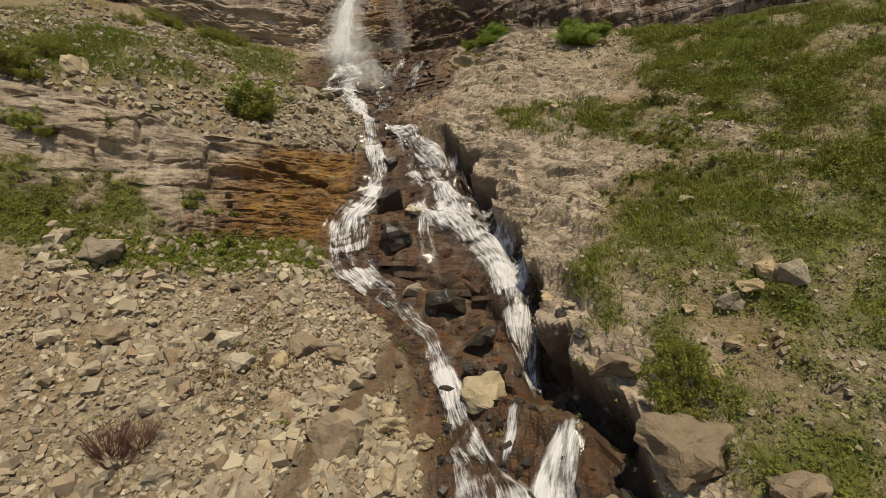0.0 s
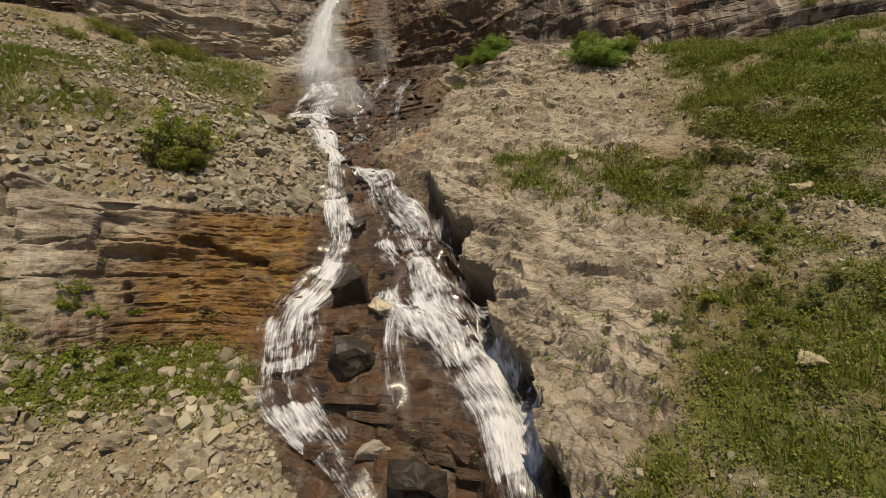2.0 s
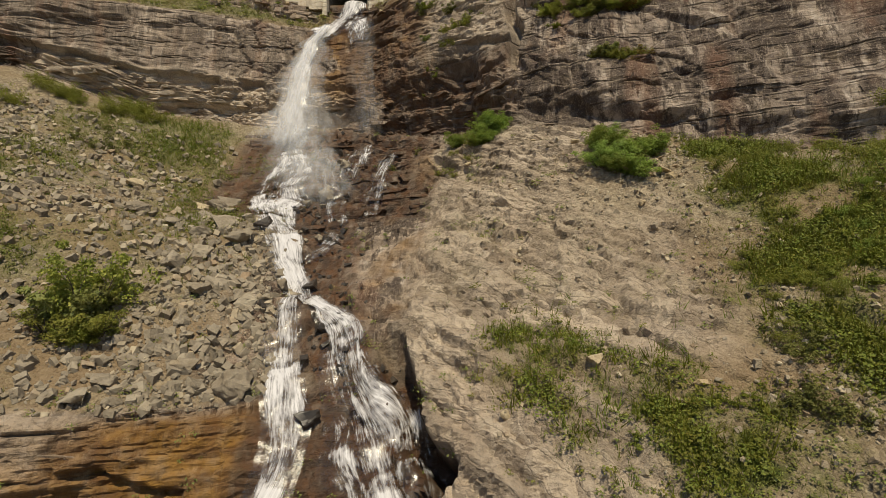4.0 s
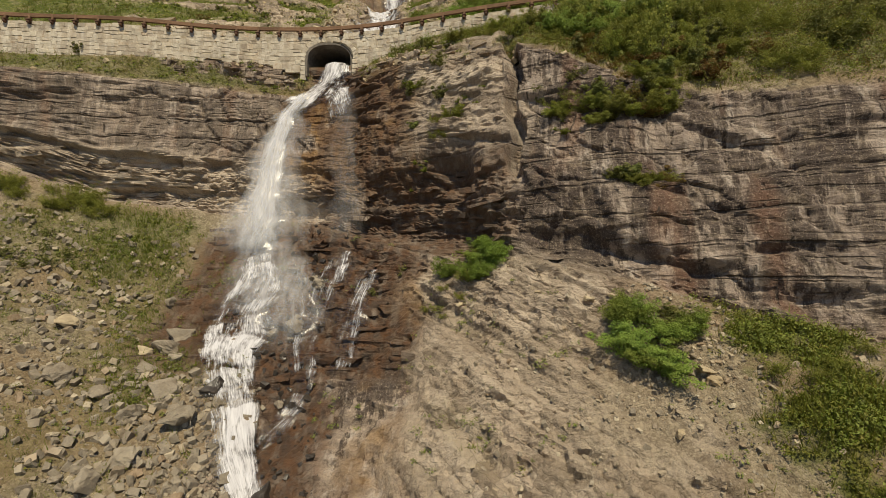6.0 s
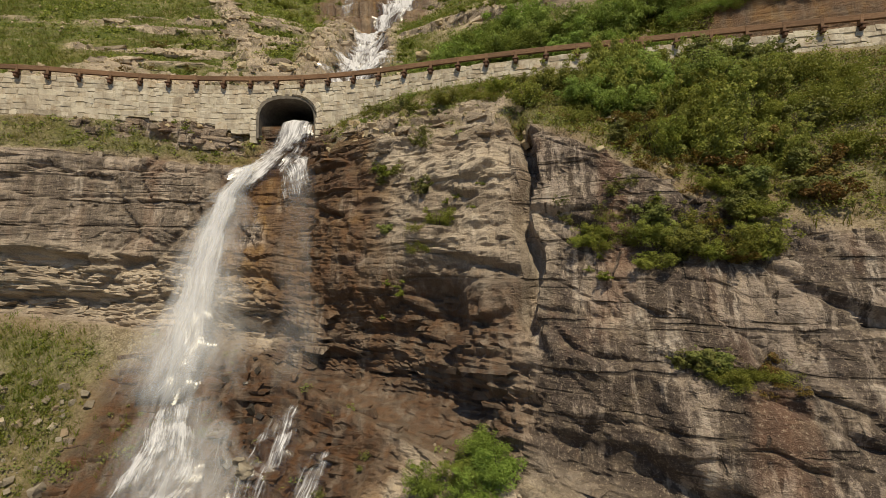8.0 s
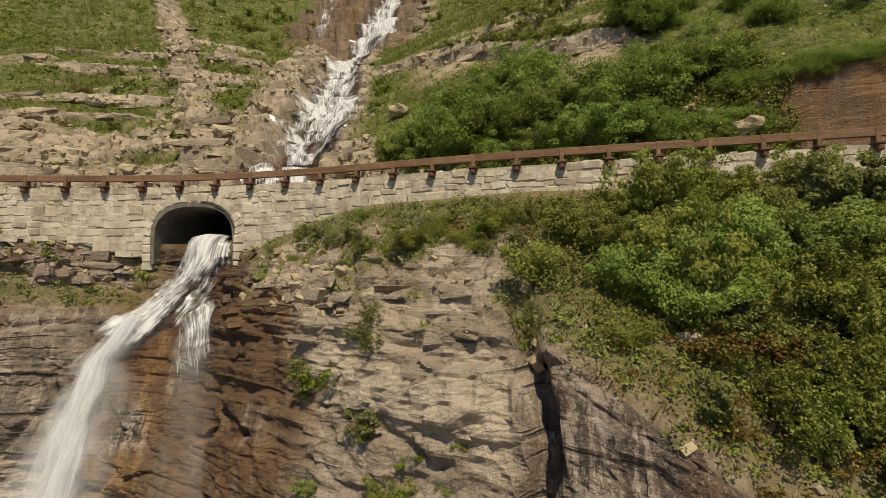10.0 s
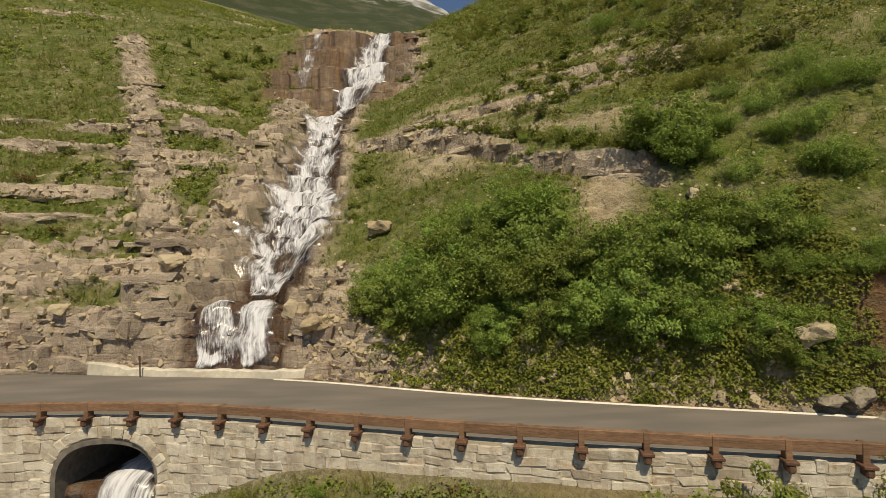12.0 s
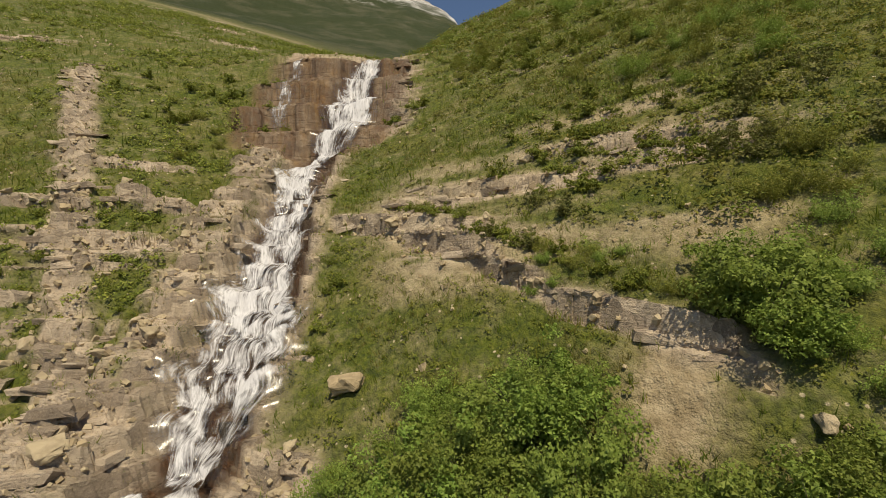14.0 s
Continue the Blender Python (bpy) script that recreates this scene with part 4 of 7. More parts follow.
road = ribbon("road", np.arange(-50, 52.1, 1.0), lambda x: curve_y(RAIL, x) + 0.84, lambda x: curve_y(FAR_EDGE, x), ROAD_Z, 0.4, ASPHALT)
tagged(road, "grey-brown asphalt mountain road without markings in its middle", "road", kind="structure")
line = ribbon("trim", np.arange(-3.5, 50, 0.5), lambda x: curve_y(FAR_EDGE, x) - 0.22, lambda x: curve_y(FAR_EDGE, x) - 0.1, ROAD_Z + 0.006, 0.004, PAINT)
tagged(line, "thin pale edge line along the road", "road marking", kind="structure")
gutter = ribbon("pavement", np.arange(-3.2, 50, 0.5), lambda x: curve_y(FAR_EDGE, x) + 0.002, lambda x: curve_y(FAR_EDGE, x) + 0.75 + 0.2 * math.sin(x * 1.9), ROAD_Z - 0.09, 0.3,
                simple("gutter", (0.10, 0.065, 0.040), (0.30, 0.21, 0.13), 1.3, 0.55, 0.5, 0.05))
tagged(gutter, "wet silted gutter at the foot of the bank", "gutter", kind="structure")

# ---- retaining wall with its arch ----
def masonry_material():
    m = Mat("masonry")
    p = m.coords()
    r = m.math("FRACT", m.math("ADD", m.random(), m.island()))
    g, s, d = m.noise(p, 7.0, 6, 0.65), m.noise(p, 1.1, 4), m.noise(m.coords((2.2, 2.2, 0.3)), 1.0, 4)
    c = m.ramp(r, (0.0, (0.25, 0.195, 0.145)), (0.25, (0.45, 0.375, 0.285)), (0.45, (0.31, 0.25, 0.195)), (0.7, (0.54, 0.475, 0.365)), (0.85, (0.33, 0.225, 0.14)), (1.0, (0.40, 0.345, 0.265)))
    c = m.mix(m.ramp(g, (0.3, 0.0), (0.7, 0.55)), c, (0.55, 0.48, 0.36))
    c = m.mix(m.ramp(d, (0.45, 0.0), (0.62, 0.75)), c, (0.58, 0.525, 0.43))
    c = m.mix(m.ramp(s, (0.50, 0.0), (0.68, 0.55)), c, (0.18, 0.142, 0.10))
    c = m.mix(m.ramp(m.noise(p, 2.6, 5, 0.7), (0.46, 0.0), (0.56, 0.6)), c, m.mix(r, (0.25, 0.20, 0.145), (0.58, 0.51, 0.41)))
    return m.done(m.surface(c, 0.92, m.bump(g, 0.8, 0.06), spec=0.3))


MASONRY = masonry_material()
MORTAR = simple("mortar", (0.34, 0.28, 0.19), (0.52, 0.45, 0.33), 5.0, 0.95, 0.5, 0.03)
WALL_LINE = [(x, y + 0.42) for x, y in RAIL]


def wall_foot_z(x):
    p = np.array(LINES[SEG["wall_foot"]][3], float)
    return float(np.interp(x, p[:, 0], p[:, 2])) - 0.5


def arch_top(x, grow=0.0):
    """Height of the arch's soffit at x, or None beside it."""
    a = (x - ARCH_X) / (ARCH_HALF + grow)
    if abs(a) >= 1:
        return None
    return ARCH_SPRING + (ARCH_RISE + grow) * math.sqrt(1 - abs(a) ** 2.4)


def wall_core():
    bm = bmesh.new()
    xs = list(np.arange(-44, -10, 1.0)) + list(np.arange(-10.0, -5.6, 0.1)) + list(np.arange(-5.5, 46, 1.0))
    cols = []
    for x in xs:
        y = curve_y(WALL_LINE, x)
        top = arch_top(x)
        low = top if top is not None else wall_foot_z(x)
        cols.append([bm.verts.new(p) for p in ((x, y + 0.45, low), (x, y, low), (x, y, WALL_TOP), (x, y + 0.45, WALL_TOP))])
    for a, b in zip(cols, cols[1:]):
        for i in range(4):
            j = (i + 1) % 4
            bm.faces.new((a[i], b[i], b[j], a[j]))
    bmesh.ops.recalc_face_normals(bm, faces=bm.faces[:])
    return part("wall_road", bm, MORTAR)


wall = tagged(wall_core(), "pale rubble-stone retaining wall under the road, streaked with lime", "retaining wall", kind="structure")


def block_mesh(seed):
    """A roughly squared unit block with a bulged face and worn edges."""
    rnd = random.Random(seed)
    bm = bmesh.new()
    bmesh.ops.create_cube(bm, size=1)
    bmesh.ops.bevel(bm, geom=bm.edges[:], offset=0.09, segments=1, affect="EDGES", profile=0.5)
    for v in bm.verts:
        v.co += Vector((rnd.uniform(-0.09, 0.09), rnd.uniform(-0.08, 0.08), rnd.uniform(-0.09, 0.09)))
    me = bpy.data.meshes.new("stone_block")
    bm.to_mesh(me)
    bm.free()
    me.materials.append(MASONRY)
    return me


BLOCKS = [block_mesh(s) for s in range(10)]
stone_rnd = random.Random(4)
wall_spots = along(WALL_LINE, 0.05)
loose_v, loose_f = [], []
block_v = [np.array([v.co[:] for v in me.vertices]) for me in BLOCKS]
block_f = [[tuple(p.vertices) for p in me.polygons] for me in BLOCKS]


def stone_at(m, sx, sy, sz, apart):
    """One stone of the wall: a part of its own near the arch, else joined with the rest."""
    k = stone_rnd.randrange(len(BLOCKS))
    mm = m @ Matrix.Diagonal((sx, sy, sz, 1))
    if apart:
        ob = new("stone", BLOCKS[k])
        ob.parent = wall
        ob.matrix_local = mm
    else:
        base = len(loose_v)
        a = np.array(mm)
        loose_v.extend((block_v[k] @ a[:3, :3].T + a[:3, 3]).tolist())
        loose_f.extend(tuple(base + i for i in f) for f in block_f[k])


z_course = WALL_TOP - 0.02
course = 0
while z_course > 46.5:
    h = stone_rnd.uniform(0.26, 0.46)
    i = stone_rnd.randrange(10)
    while i < len(wall_spots) - 20:
        w = stone_rnd.uniform(0.32, 0.95)
        j = min(i + int(w / 0.05), len(wall_spots) - 1)
        x, y, turn = wall_spots[(i + j) // 2]
        zc = z_course - h / 2 + stone_rnd.uniform(-0.06, 0.06)
        hole = arch_top(x, 0.42)
        clear = hole is None and (abs(x - ARCH_X) > ARCH_HALF + w * 0.5 + 0.1 or zc > ARCH_SPRING + ARCH_RISE + 0.6) or hole is not None and zc - h / 2 > hole - 0.12
        if clear and zc - h / 2 > wall_foot_z(x) - 0.2 and -40 < x < 42:
            sway = stone_rnd.uniform(-0.02, 0.02)
            grow = stone_rnd.uniform(0.85, 1.3)
            m = pose(x, y, zc, stone_rnd.uniform(-1.2, 1.2), stone_rnd.uniform(-2, 2), turn) @ pose(0, 0.082 - sway, 0)
            stone_at(m @ pose(0, 0, 0, 0, stone_rnd.uniform(-5, 5), 0), (j - i) * 0.05 * 1.02, 0.24, h * grow, -13 < x < -0.5)
        i = j
    z_course -= h
    course += 1
for k in range(19):
    a = math.pi * (k + 0.5) / 19
    ca, sa = math.cos(a), math.sin(a)
    x = ARCH_X + (ARCH_HALF + 0.24) * math.copysign(abs(ca) ** 0.83, ca)
    z = ARCH_SPRING + (ARCH_RISE + 0.24) * sa ** 0.83
    stone_at(pose(x, curve_y(WALL_LINE, x) + 0.12, z, 0, math.degrees(math.atan2(ca * ARCH_RISE, sa * ARCH_HALF)) * 0.9, 0), 0.36, 0.4, 0.42, True)
for side in (-1, 1):
    for k in range(4):
        x = ARCH_X + side * (ARCH_HALF + 0.22)
        stone_at(pose(x, curve_y(WALL_LINE, x) + 0.13, ARCH_SPRING - 0.2 - 0.42 * k), 0.5, 0.42, 0.40, True)
me = bpy.data.meshes.new("stonework")
me.from_pydata(loose_v, [], loose_f)
me.shade_flat()
me.materials.append(MASONRY)
rest = new("stonework", me)
rest.parent = wall
tagged(rest, "more of the wall's stones", kind="stuff")


def culvert():
    """The vault under the road, open at both ends."""
    bm = bmesh.new()
    rows = []
    for y in np.linspace(ARCH_Y - 0.1, 67.5, 14):
        shift = (y - ARCH_Y) * 0.05
        ring = [(ARCH_X - ARCH_HALF + shift, y, 48.8)]
        for k in range(17):
            a = math.pi - math.pi * k / 16
            ca, sa = math.cos(a), math.sin(a)
            ring.append((ARCH_X + shift + ARCH_HALF * math.copysign(abs(ca) ** 0.83, ca), y, ARCH_SPRING + ARCH_RISE * sa ** 0.83))
        ring.append((ARCH_X + ARCH_HALF + shift, y, 48.8))
        rows.append([bm.verts.new(p) for p in ring])
    for a, b in zip(rows, rows[1:]):
        for i in range(len(a) - 1):
            bm.faces.new((a[i], a[i + 1], b[i + 1], b[i]))
    ob = part("tunnel", bm, simple("vault", (0.10, 0.085, 0.07), (0.22, 0.19, 0.15), 4.0, 0.8, 0.6, 0.06))
    ob.modifiers.new("thick", "SOLIDIFY").thickness = 0.2
    return tagged(ob, "dark stone vault of the culvert under the road", "culvert", kind="structure")


culvert()

# ---- timber guardrail on brackets ----
TIMBER = simple("weathered_timber", (0.13, 0.068, 0.036), (0.27, 0.155, 0.085), 5.0, 0.85, 0.5, 0.02, 0.35, (1, 1, 7))
RUST = simple("rusted_steel", (0.075, 0.036, 0.022), (0.17, 0.085, 0.045), 12.0, 0.8, 0.3, 0.01, 0.2)
guardrail = empty("guardrail", (-8, 58.2, ROAD_Z))
tagged(guardrail, "weathered brown timber guardrail on brackets along the road edge", "guardrail")
BAY = 1.83
spots = along(RAIL, BAY)
inverse = Matrix.Translation(guardrail.location).inverted()


def rail_piece(name, m, sx, sy, sz, mat, bevel=0.015, label=""):
    key = (name, sx, sy, sz)
    if key not in rail_meshes:
        bm = bmesh.new()
        box(bm, Matrix(), sx, sy, sz, bevel)
        me = bpy.data.meshes.new(name)
        bm.to_mesh(me)
        bm.free()
        me.materials.append(mat)
        rail_meshes[key] = me
    ob = new(name, rail_meshes[key])
    ob.parent = guardrail
    ob.matrix_local = inverse @ m
    if label:
        ob["label"] = label
    return ob


rail_meshes = {}
for (x, y, turn), (x2, y2, turn2) in zip(spots, spots[1:]):
    ang = math.degrees(math.atan2(y2 - y, x2 - x))
    mid = pose((x + x2) / 2, (y + y2) / 2, 0, 0, 0, ang)
    rail_piece("beam", mid @ pose(0, 0.36, WALL_TOP + 0.45, 1.5), BAY - 0.02, 0.20, 0.31, TIMBER)
    post = pose(x, y, 0, 0, 0, ang)
    rail_piece("post", post @ pose(0, 0.40, WALL_TOP + 0.29), 0.17, 0.32, 0.64, TIMBER)
    rail_piece("bracket", post @ pose(0, 0.30, WALL_TOP + 0.02), 0.36, 0.50, 0.10, RUST, 0.02, "dark rusted steel bracket")
    rail_piece("foot", post @ pose(0, 0.26, WALL_TOP - 0.14), 0.22, 0.36, 0.24, RUST, 0.05)

# ---- low wall that holds the pool at the roadside ----
def low_wall():
    bm = bmesh.new()
    pts = [(-15.2, 68.6), (-13.4, 67.6), (-11, 67.05), (-8.6, 66.85), (-6, 66.4), (-4.4, 66.0), (-2.6, 66.0), (-1.2, 66.2)]
    rows = []
    edge_rnd = random.Random(5)
    for i, (x, y, turn) in enumerate(along(pts, 0.45)):
        h = 0.40 + edge_rnd.uniform(-0.05, 0.05) + 0.25 * max(0, (-12.5 - x) / 3)
        m = pose(x, y, ROAD_Z - 0.15, 0, 0, turn)
        rows.append([bm.verts.new(m @ Vector(p)) for p in ((0, -0.28, 0), (0, -0.24, h + 0.1), (0, -0.16, h + 0.16), (0, 0.16, h + 0.15), (0, 0.24, h + 0.08), (0, 0.28, 0))])
    for a, b in zip(rows, rows[1:]):
        for i in range(5):
            bm.faces.new((a[i], b[i], b[i + 1], a[i + 1]))
    bm.faces.new(rows[0])
    bm.faces.new(rows[-1][::-1])
    bmesh.ops.recalc_face_normals(bm, faces=bm.faces[:])
    return tagged(part("low_wall", bm, CONCRETE), "low pale concrete wall between the road and the waterfall pool", "wall", kind="structure")


low_wall()


def marker_stake():
    base = empty("marker_stake", (-11.4, 66.7, ROAD_Z))
    bm = bmesh.new()
    box(bm, pose(0, 0, 0.6, 3), 0.07, 0.05, 1.2, 0.008)
    part("stake", bm, RUST, base)
    bm = bmesh.new()
    box(bm, pose(0, -0.03, 1.05, 3), 0.13, 0.03, 0.28, 0.01)
    part("marker_plate", bm, RUST, base)
    return tagged(base, "short dark brown metal marker stake at the roadside", "stake")


marker_stake()


# ---- scattering on the slope ----
fa, fb, fc, fd = (GV[GF[:, k]] for k in range(4))
face_area = np.linalg.norm(np.cross(fc - fa, fd - fb), axis=1) / 2
face_mid = (fa + fb + fc + fd) / 4
face_nrm = np.cross(fc - fa, fd - fb)
face_nrm /= np.linalg.norm(face_nrm, axis=1, keepdims=True) + 1e-9
face_nrm *= np.where(face_nrm[:, 2:3] - face_nrm[:, 1:2] < 0, -1, 1)


def face_value(a):
    return a.reshape(-1)[GF].mean(axis=1)


F_V, F_ROCK, F_GRASS, F_WET, F_X, F_Y = face_value(V), face_value(rock), face_value(grass), face_value(wet), face_mid[:, 0], face_mid[:, 1]
F_N1, F_N2 = face_value(n1), face_value(n2)
F_ROAD = (F_V > WALL - 0.06) & (F_V < ROAD + 0.12)
SIDE = (np.abs(F_X) < 37 + np.clip(F_Y - 40, 0, 90) * 0.45) & (F_V > 1.0) & (F_V < RIDGE - 0.2) & ~F_ROAD


def sprinkle(weight, count, seed):
    """Spots on the slope, as many to the square metre as weight says: places and normals."""
    rng = np.random.default_rng(seed)
    w = np.clip(weight, 0, None) * face_area * SIDE
    idx = rng.choice(len(w), count, p=w / w.sum())
    u, v = rng.random((count, 1)), rng.random((count, 1))
    pos = (fa[idx] * (1 - u) + fb[idx] * u) * (1 - v) + (fd[idx] * (1 - u) + fc[idx] * u) * v
    return pos, face_nrm[idx], idx, rng


# ---- stones ----
def stone_material(name, *tones, dust=(0.40, 0.33, 0.225)):
    m = Mat(name)
    p = m.coords()
    g, s = m.noise(p, 11.0, 6, 0.65), m.noise(p, 1.7, 3)
    r = m.math("FRACT", m.math("ADD", m.island(), m.random()))
    c = m.ramp(r, *[(k / (len(tones) - 1), t) for k, t in enumerate(tones)])
    c = m.mix(m.ramp(g, (0.3, 0.0), (0.7, 0.5)), c, dust)
    c = m.mix(m.ramp(s, (0.45, 0.0), (0.7, 0.5)), c, (0.13, 0.095, 0.06))
    return m.done(m.surface(c, 0.92, m.bump(g, 0.9, 0.06), spec=0.3))


STONE = stone_material("scree_stone", (0.16, 0.122, 0.085), (0.42, 0.345, 0.24), (0.22, 0.185, 0.145), (0.52, 0.445, 0.325), (0.24, 0.155, 0.092), (0.34, 0.29, 0.22), (0.14, 0.118, 0.094), (0.45, 0.39, 0.30))
GREY_STONE = stone_material("grey_stone", (0.15, 0.128, 0.10), (0.25, 0.215, 0.17), (0.19, 0.16, 0.125), (0.30, 0.26, 0.20))
TAN_STONE = stone_material("tan_stone", (0.36, 0.265, 0.145), (0.46, 0.37, 0.235), (0.40, 0.315, 0.20))
BROWN_STONE = stone_material("brown_stone", (0.17, 0.125, 0.08), (0.26, 0.195, 0.13), (0.21, 0.16, 0.11), dust=(0.24, 0.19, 0.13))
WET_STONE = simple("wet_stone", (0.025, 0.021, 0.018), (0.075, 0.060, 0.046), 6.0, 0.35, 0.5, 0.03)


def hull(seed, points=13, flat=0.7):
    """An angular lump of rock about one unit across: vertices and triangles."""
    rnd = random.Random(seed)
    bm = bmesh.new()
    for _ in range(points):
        d = Vector((rnd.gauss(0, 1), rnd.gauss(0, 1), rnd.gauss(0, 1))).normalized() * rnd.uniform(0.42, 0.56)
        d = Vector((max(-0.42, min(0.42, d.x)), max(-0.40, min(0.40, d.y)), max(-0.36, min(0.36, d.z)) * flat))
        bm.verts.new(d)
    made = bmesh.ops.convex_hull(bm, input=bm.verts[:])
    junk = list({g for g in made["geom_interior"] + made["geom_unused"] if isinstance(g, bmesh.types.BMVert) and g.is_valid})
    bmesh.ops.delete(bm, geom=junk, context="VERTS")
    bmesh.ops.triangulate(bm, faces=bm.faces[:])
    bm.verts.index_update()
    return bm


def arrays(bm):
    out = np.array([v.co[:] for v in bm.verts]), np.array([[v.index for v in f.verts] for f in bm.faces])
    bm.free()
    return out




def chip(seed):
    """A small broken block with worn corners."""
    rnd = random.Random(seed)
    bm = bmesh.new()
    dims = (rnd.uniform(0.75, 1.1), rnd.uniform(0.6, 0.95), rnd.uniform(0.38, 0.7))
    for sx_ in (-1, 1):
        for sy_ in (-1, 1):
            for sz_ in (-1, 1):
                bm.verts.new((sx_ * dims[0] * rnd.uniform(0.26, 0.5), sy_ * dims[1] * rnd.uniform(0.26, 0.5), sz_ * dims[2] * rnd.uniform(0.3, 0.5)))
    for _ in range(1):
        bm.verts.new((rnd.uniform(-0.5, 0.5) * dims[0], rnd.choice((-0.5, 0.5)) * dims[1], rnd.uniform(-0.4, 0.4) * dims[2]))
    made = bmesh.ops.convex_hull(bm, input=bm.verts[:])
    junk = list({g for g in made["geom_interior"] + made["geom_unused"] if isinstance(g, bmesh.types.BMVert) and g.is_valid})
    bmesh.ops.delete(bm, geom=junk, context="VERTS")
    bmesh.ops.triangulate(bm, faces=bm.faces[:])
    bm.verts.index_update()
    return arrays(bm)


CHIPS = [chip(s) for s in range(30)]


def turns(rng, n):
    """Random rotation matrices."""
    q = rng.normal(size=(n, 4))
    q /= np.linalg.norm(q, axis=1, keepdims=True)
    w, x, y, z = q.T
    return np.stack([1 - 2 * (y * y + z * z), 2 * (x * y - z * w), 2 * (x * z + y * w), 2 * (x * y + z * w), 1 - 2 * (x * x + z * z), 2 * (y * z - x * w),
                     2 * (x * z - y * w), 2 * (y * z + x * w), 1 - 2 * (x * x + y * y)], -1).reshape(n, 3, 3)


def rubble(weight, count, low, high, seed, mat, label, power=2.6):
    pos, nor, idx, rng = sprinkle(weight, count, seed)
    size = low + (high - low) * rng.random(count) ** power
    rot = turns(rng, count)
    verts, faces, base = [], [], 0
    for i in range(count):
        v, f = CHIPS[i % len(CHIPS)]
        vv = (v * size[i]) @ rot[i].T + pos[i] + nor[i] * size[i] * 0.12
        verts.append(vv)
        faces.append(f + base)
        base += len(v)
    ob = new("scree", mesh_from("scree", np.concatenate(verts), np.concatenate(faces), mat))
    return tagged(ob, label, "scree", kind="stuff")


low_left = (F_V < OCHRE + 0.02) & (F_X < 3.2) & (F_Y > 11.5) & (F_X > -19) & (F_WET < 0.4)
terrace = (F_V > LIP) & (F_V < APRON + 0.6) & (F_X < -5)
bare_side = (F_X > 3) & (F_V < CLIFF) & (F_Y > 10) & (F_X < 24)
rubble(low_left * (1.0 - 0.5 * F_GRASS) * (1 + 2 * smooth(-9, -3, F_X)), 13000, 0.07, 0.40, 1, STONE, "loose tan and grey stones on the scree slope")
rubble(low_left * (1.0 - 0.8 * F_GRASS) * smooth(0.0, 0.6, F_N2), 1500, 0.2, 0.8, 2, STONE, "larger angular blocks strewn over the scree")
rubble(terrace * (1.05 - F_GRASS) * (0.45 + smooth(-16, -8, F_X)) * (1 - F_WET) ** 3, 4800, 0.08, 0.62, 3, GREY_STONE, "grey angular rubble beside the stream")
rubble(terrace * (F_X > -32) * (1.1 - F_GRASS) * (F_WET < 0.15), 2400, 0.08, 0.6, 8, STONE, "pale broken stones on the terrace")
rubble(bare_side * (1 - 0.88 * F_ROCK) * (0.25 + smooth(0.0, 0.5, -F_N1)) * (1.1 - F_GRASS), 4200, 0.05, 0.30, 4, STONE, "scattered stones on the grassy slope")
rubble((F_V > TOP) * (np.abs(face_value(DH)) > 3.2) * (1 - face_value(massive)) * (F_X < 19) * (1.0 - 0.75 * F_GRASS) * (0.2 + F_ROCK), 4600, 0.10, 0.6, 5, TAN_STONE, "broken pale rock on ledges of the hillside")
rubble((F_V > ROAD + 0.1) * (F_V < BANK + 0.3) * (F_X > -2) * (F_X < 19.5), 800, 0.10, 0.6, 6, TAN_STONE, "fallen stones at the foot of the road bank")
rubble(F_WET * (F_V < CLIFF) * ((F_V > LIP) | (F_V < FOOT + 0.3)) * (np.abs(face_value(DL)) < 2.6), 800, 0.10, 0.55, 7, WET_STONE, "dark wet stones in the stream bed")


def block(seed):
    """A slab of bedded rock, one unit each way, with broken corners."""
    rnd = random.Random(seed)
    bm = bmesh.new()
    for sx_ in (-1, 1):
        for sy_ in (-1, 1):
            for sz_ in (-1, 1):
                bm.verts.new((sx_ * rnd.uniform(0.27, 0.5), sy_ * rnd.uniform(0.30, 0.5), sz_ * rnd.uniform(0.34, 0.5)))
        bm.verts.new((sx_ * rnd.uniform(0.3, 0.55), -0.5, rnd.choice((-0.48, 0.48))))
    made = bmesh.ops.convex_hull(bm, input=bm.verts[:])
    bmesh.ops.triangulate(bm, faces=bm.faces[:])
    bm.verts.index_update()
    return arrays(bm)


SLABS = [block(s) for s in range(24)]
MASKS = dict(warm=face_value(warm), mass=face_value(massive), pale=face_value(pale), rock=F_ROCK, grass=F_GRASS * 0, wet=F_WET, ochre=face_value(ochre), far=F_GRASS * 0, dip=face_value(dipw))


F_NRM = np.stack([face_value(nrm[:, :, k]) for k in range(3)], -1)
F_NRM /= np.linalg.norm(F_NRM, axis=1, keepdims=True) + 1e-9


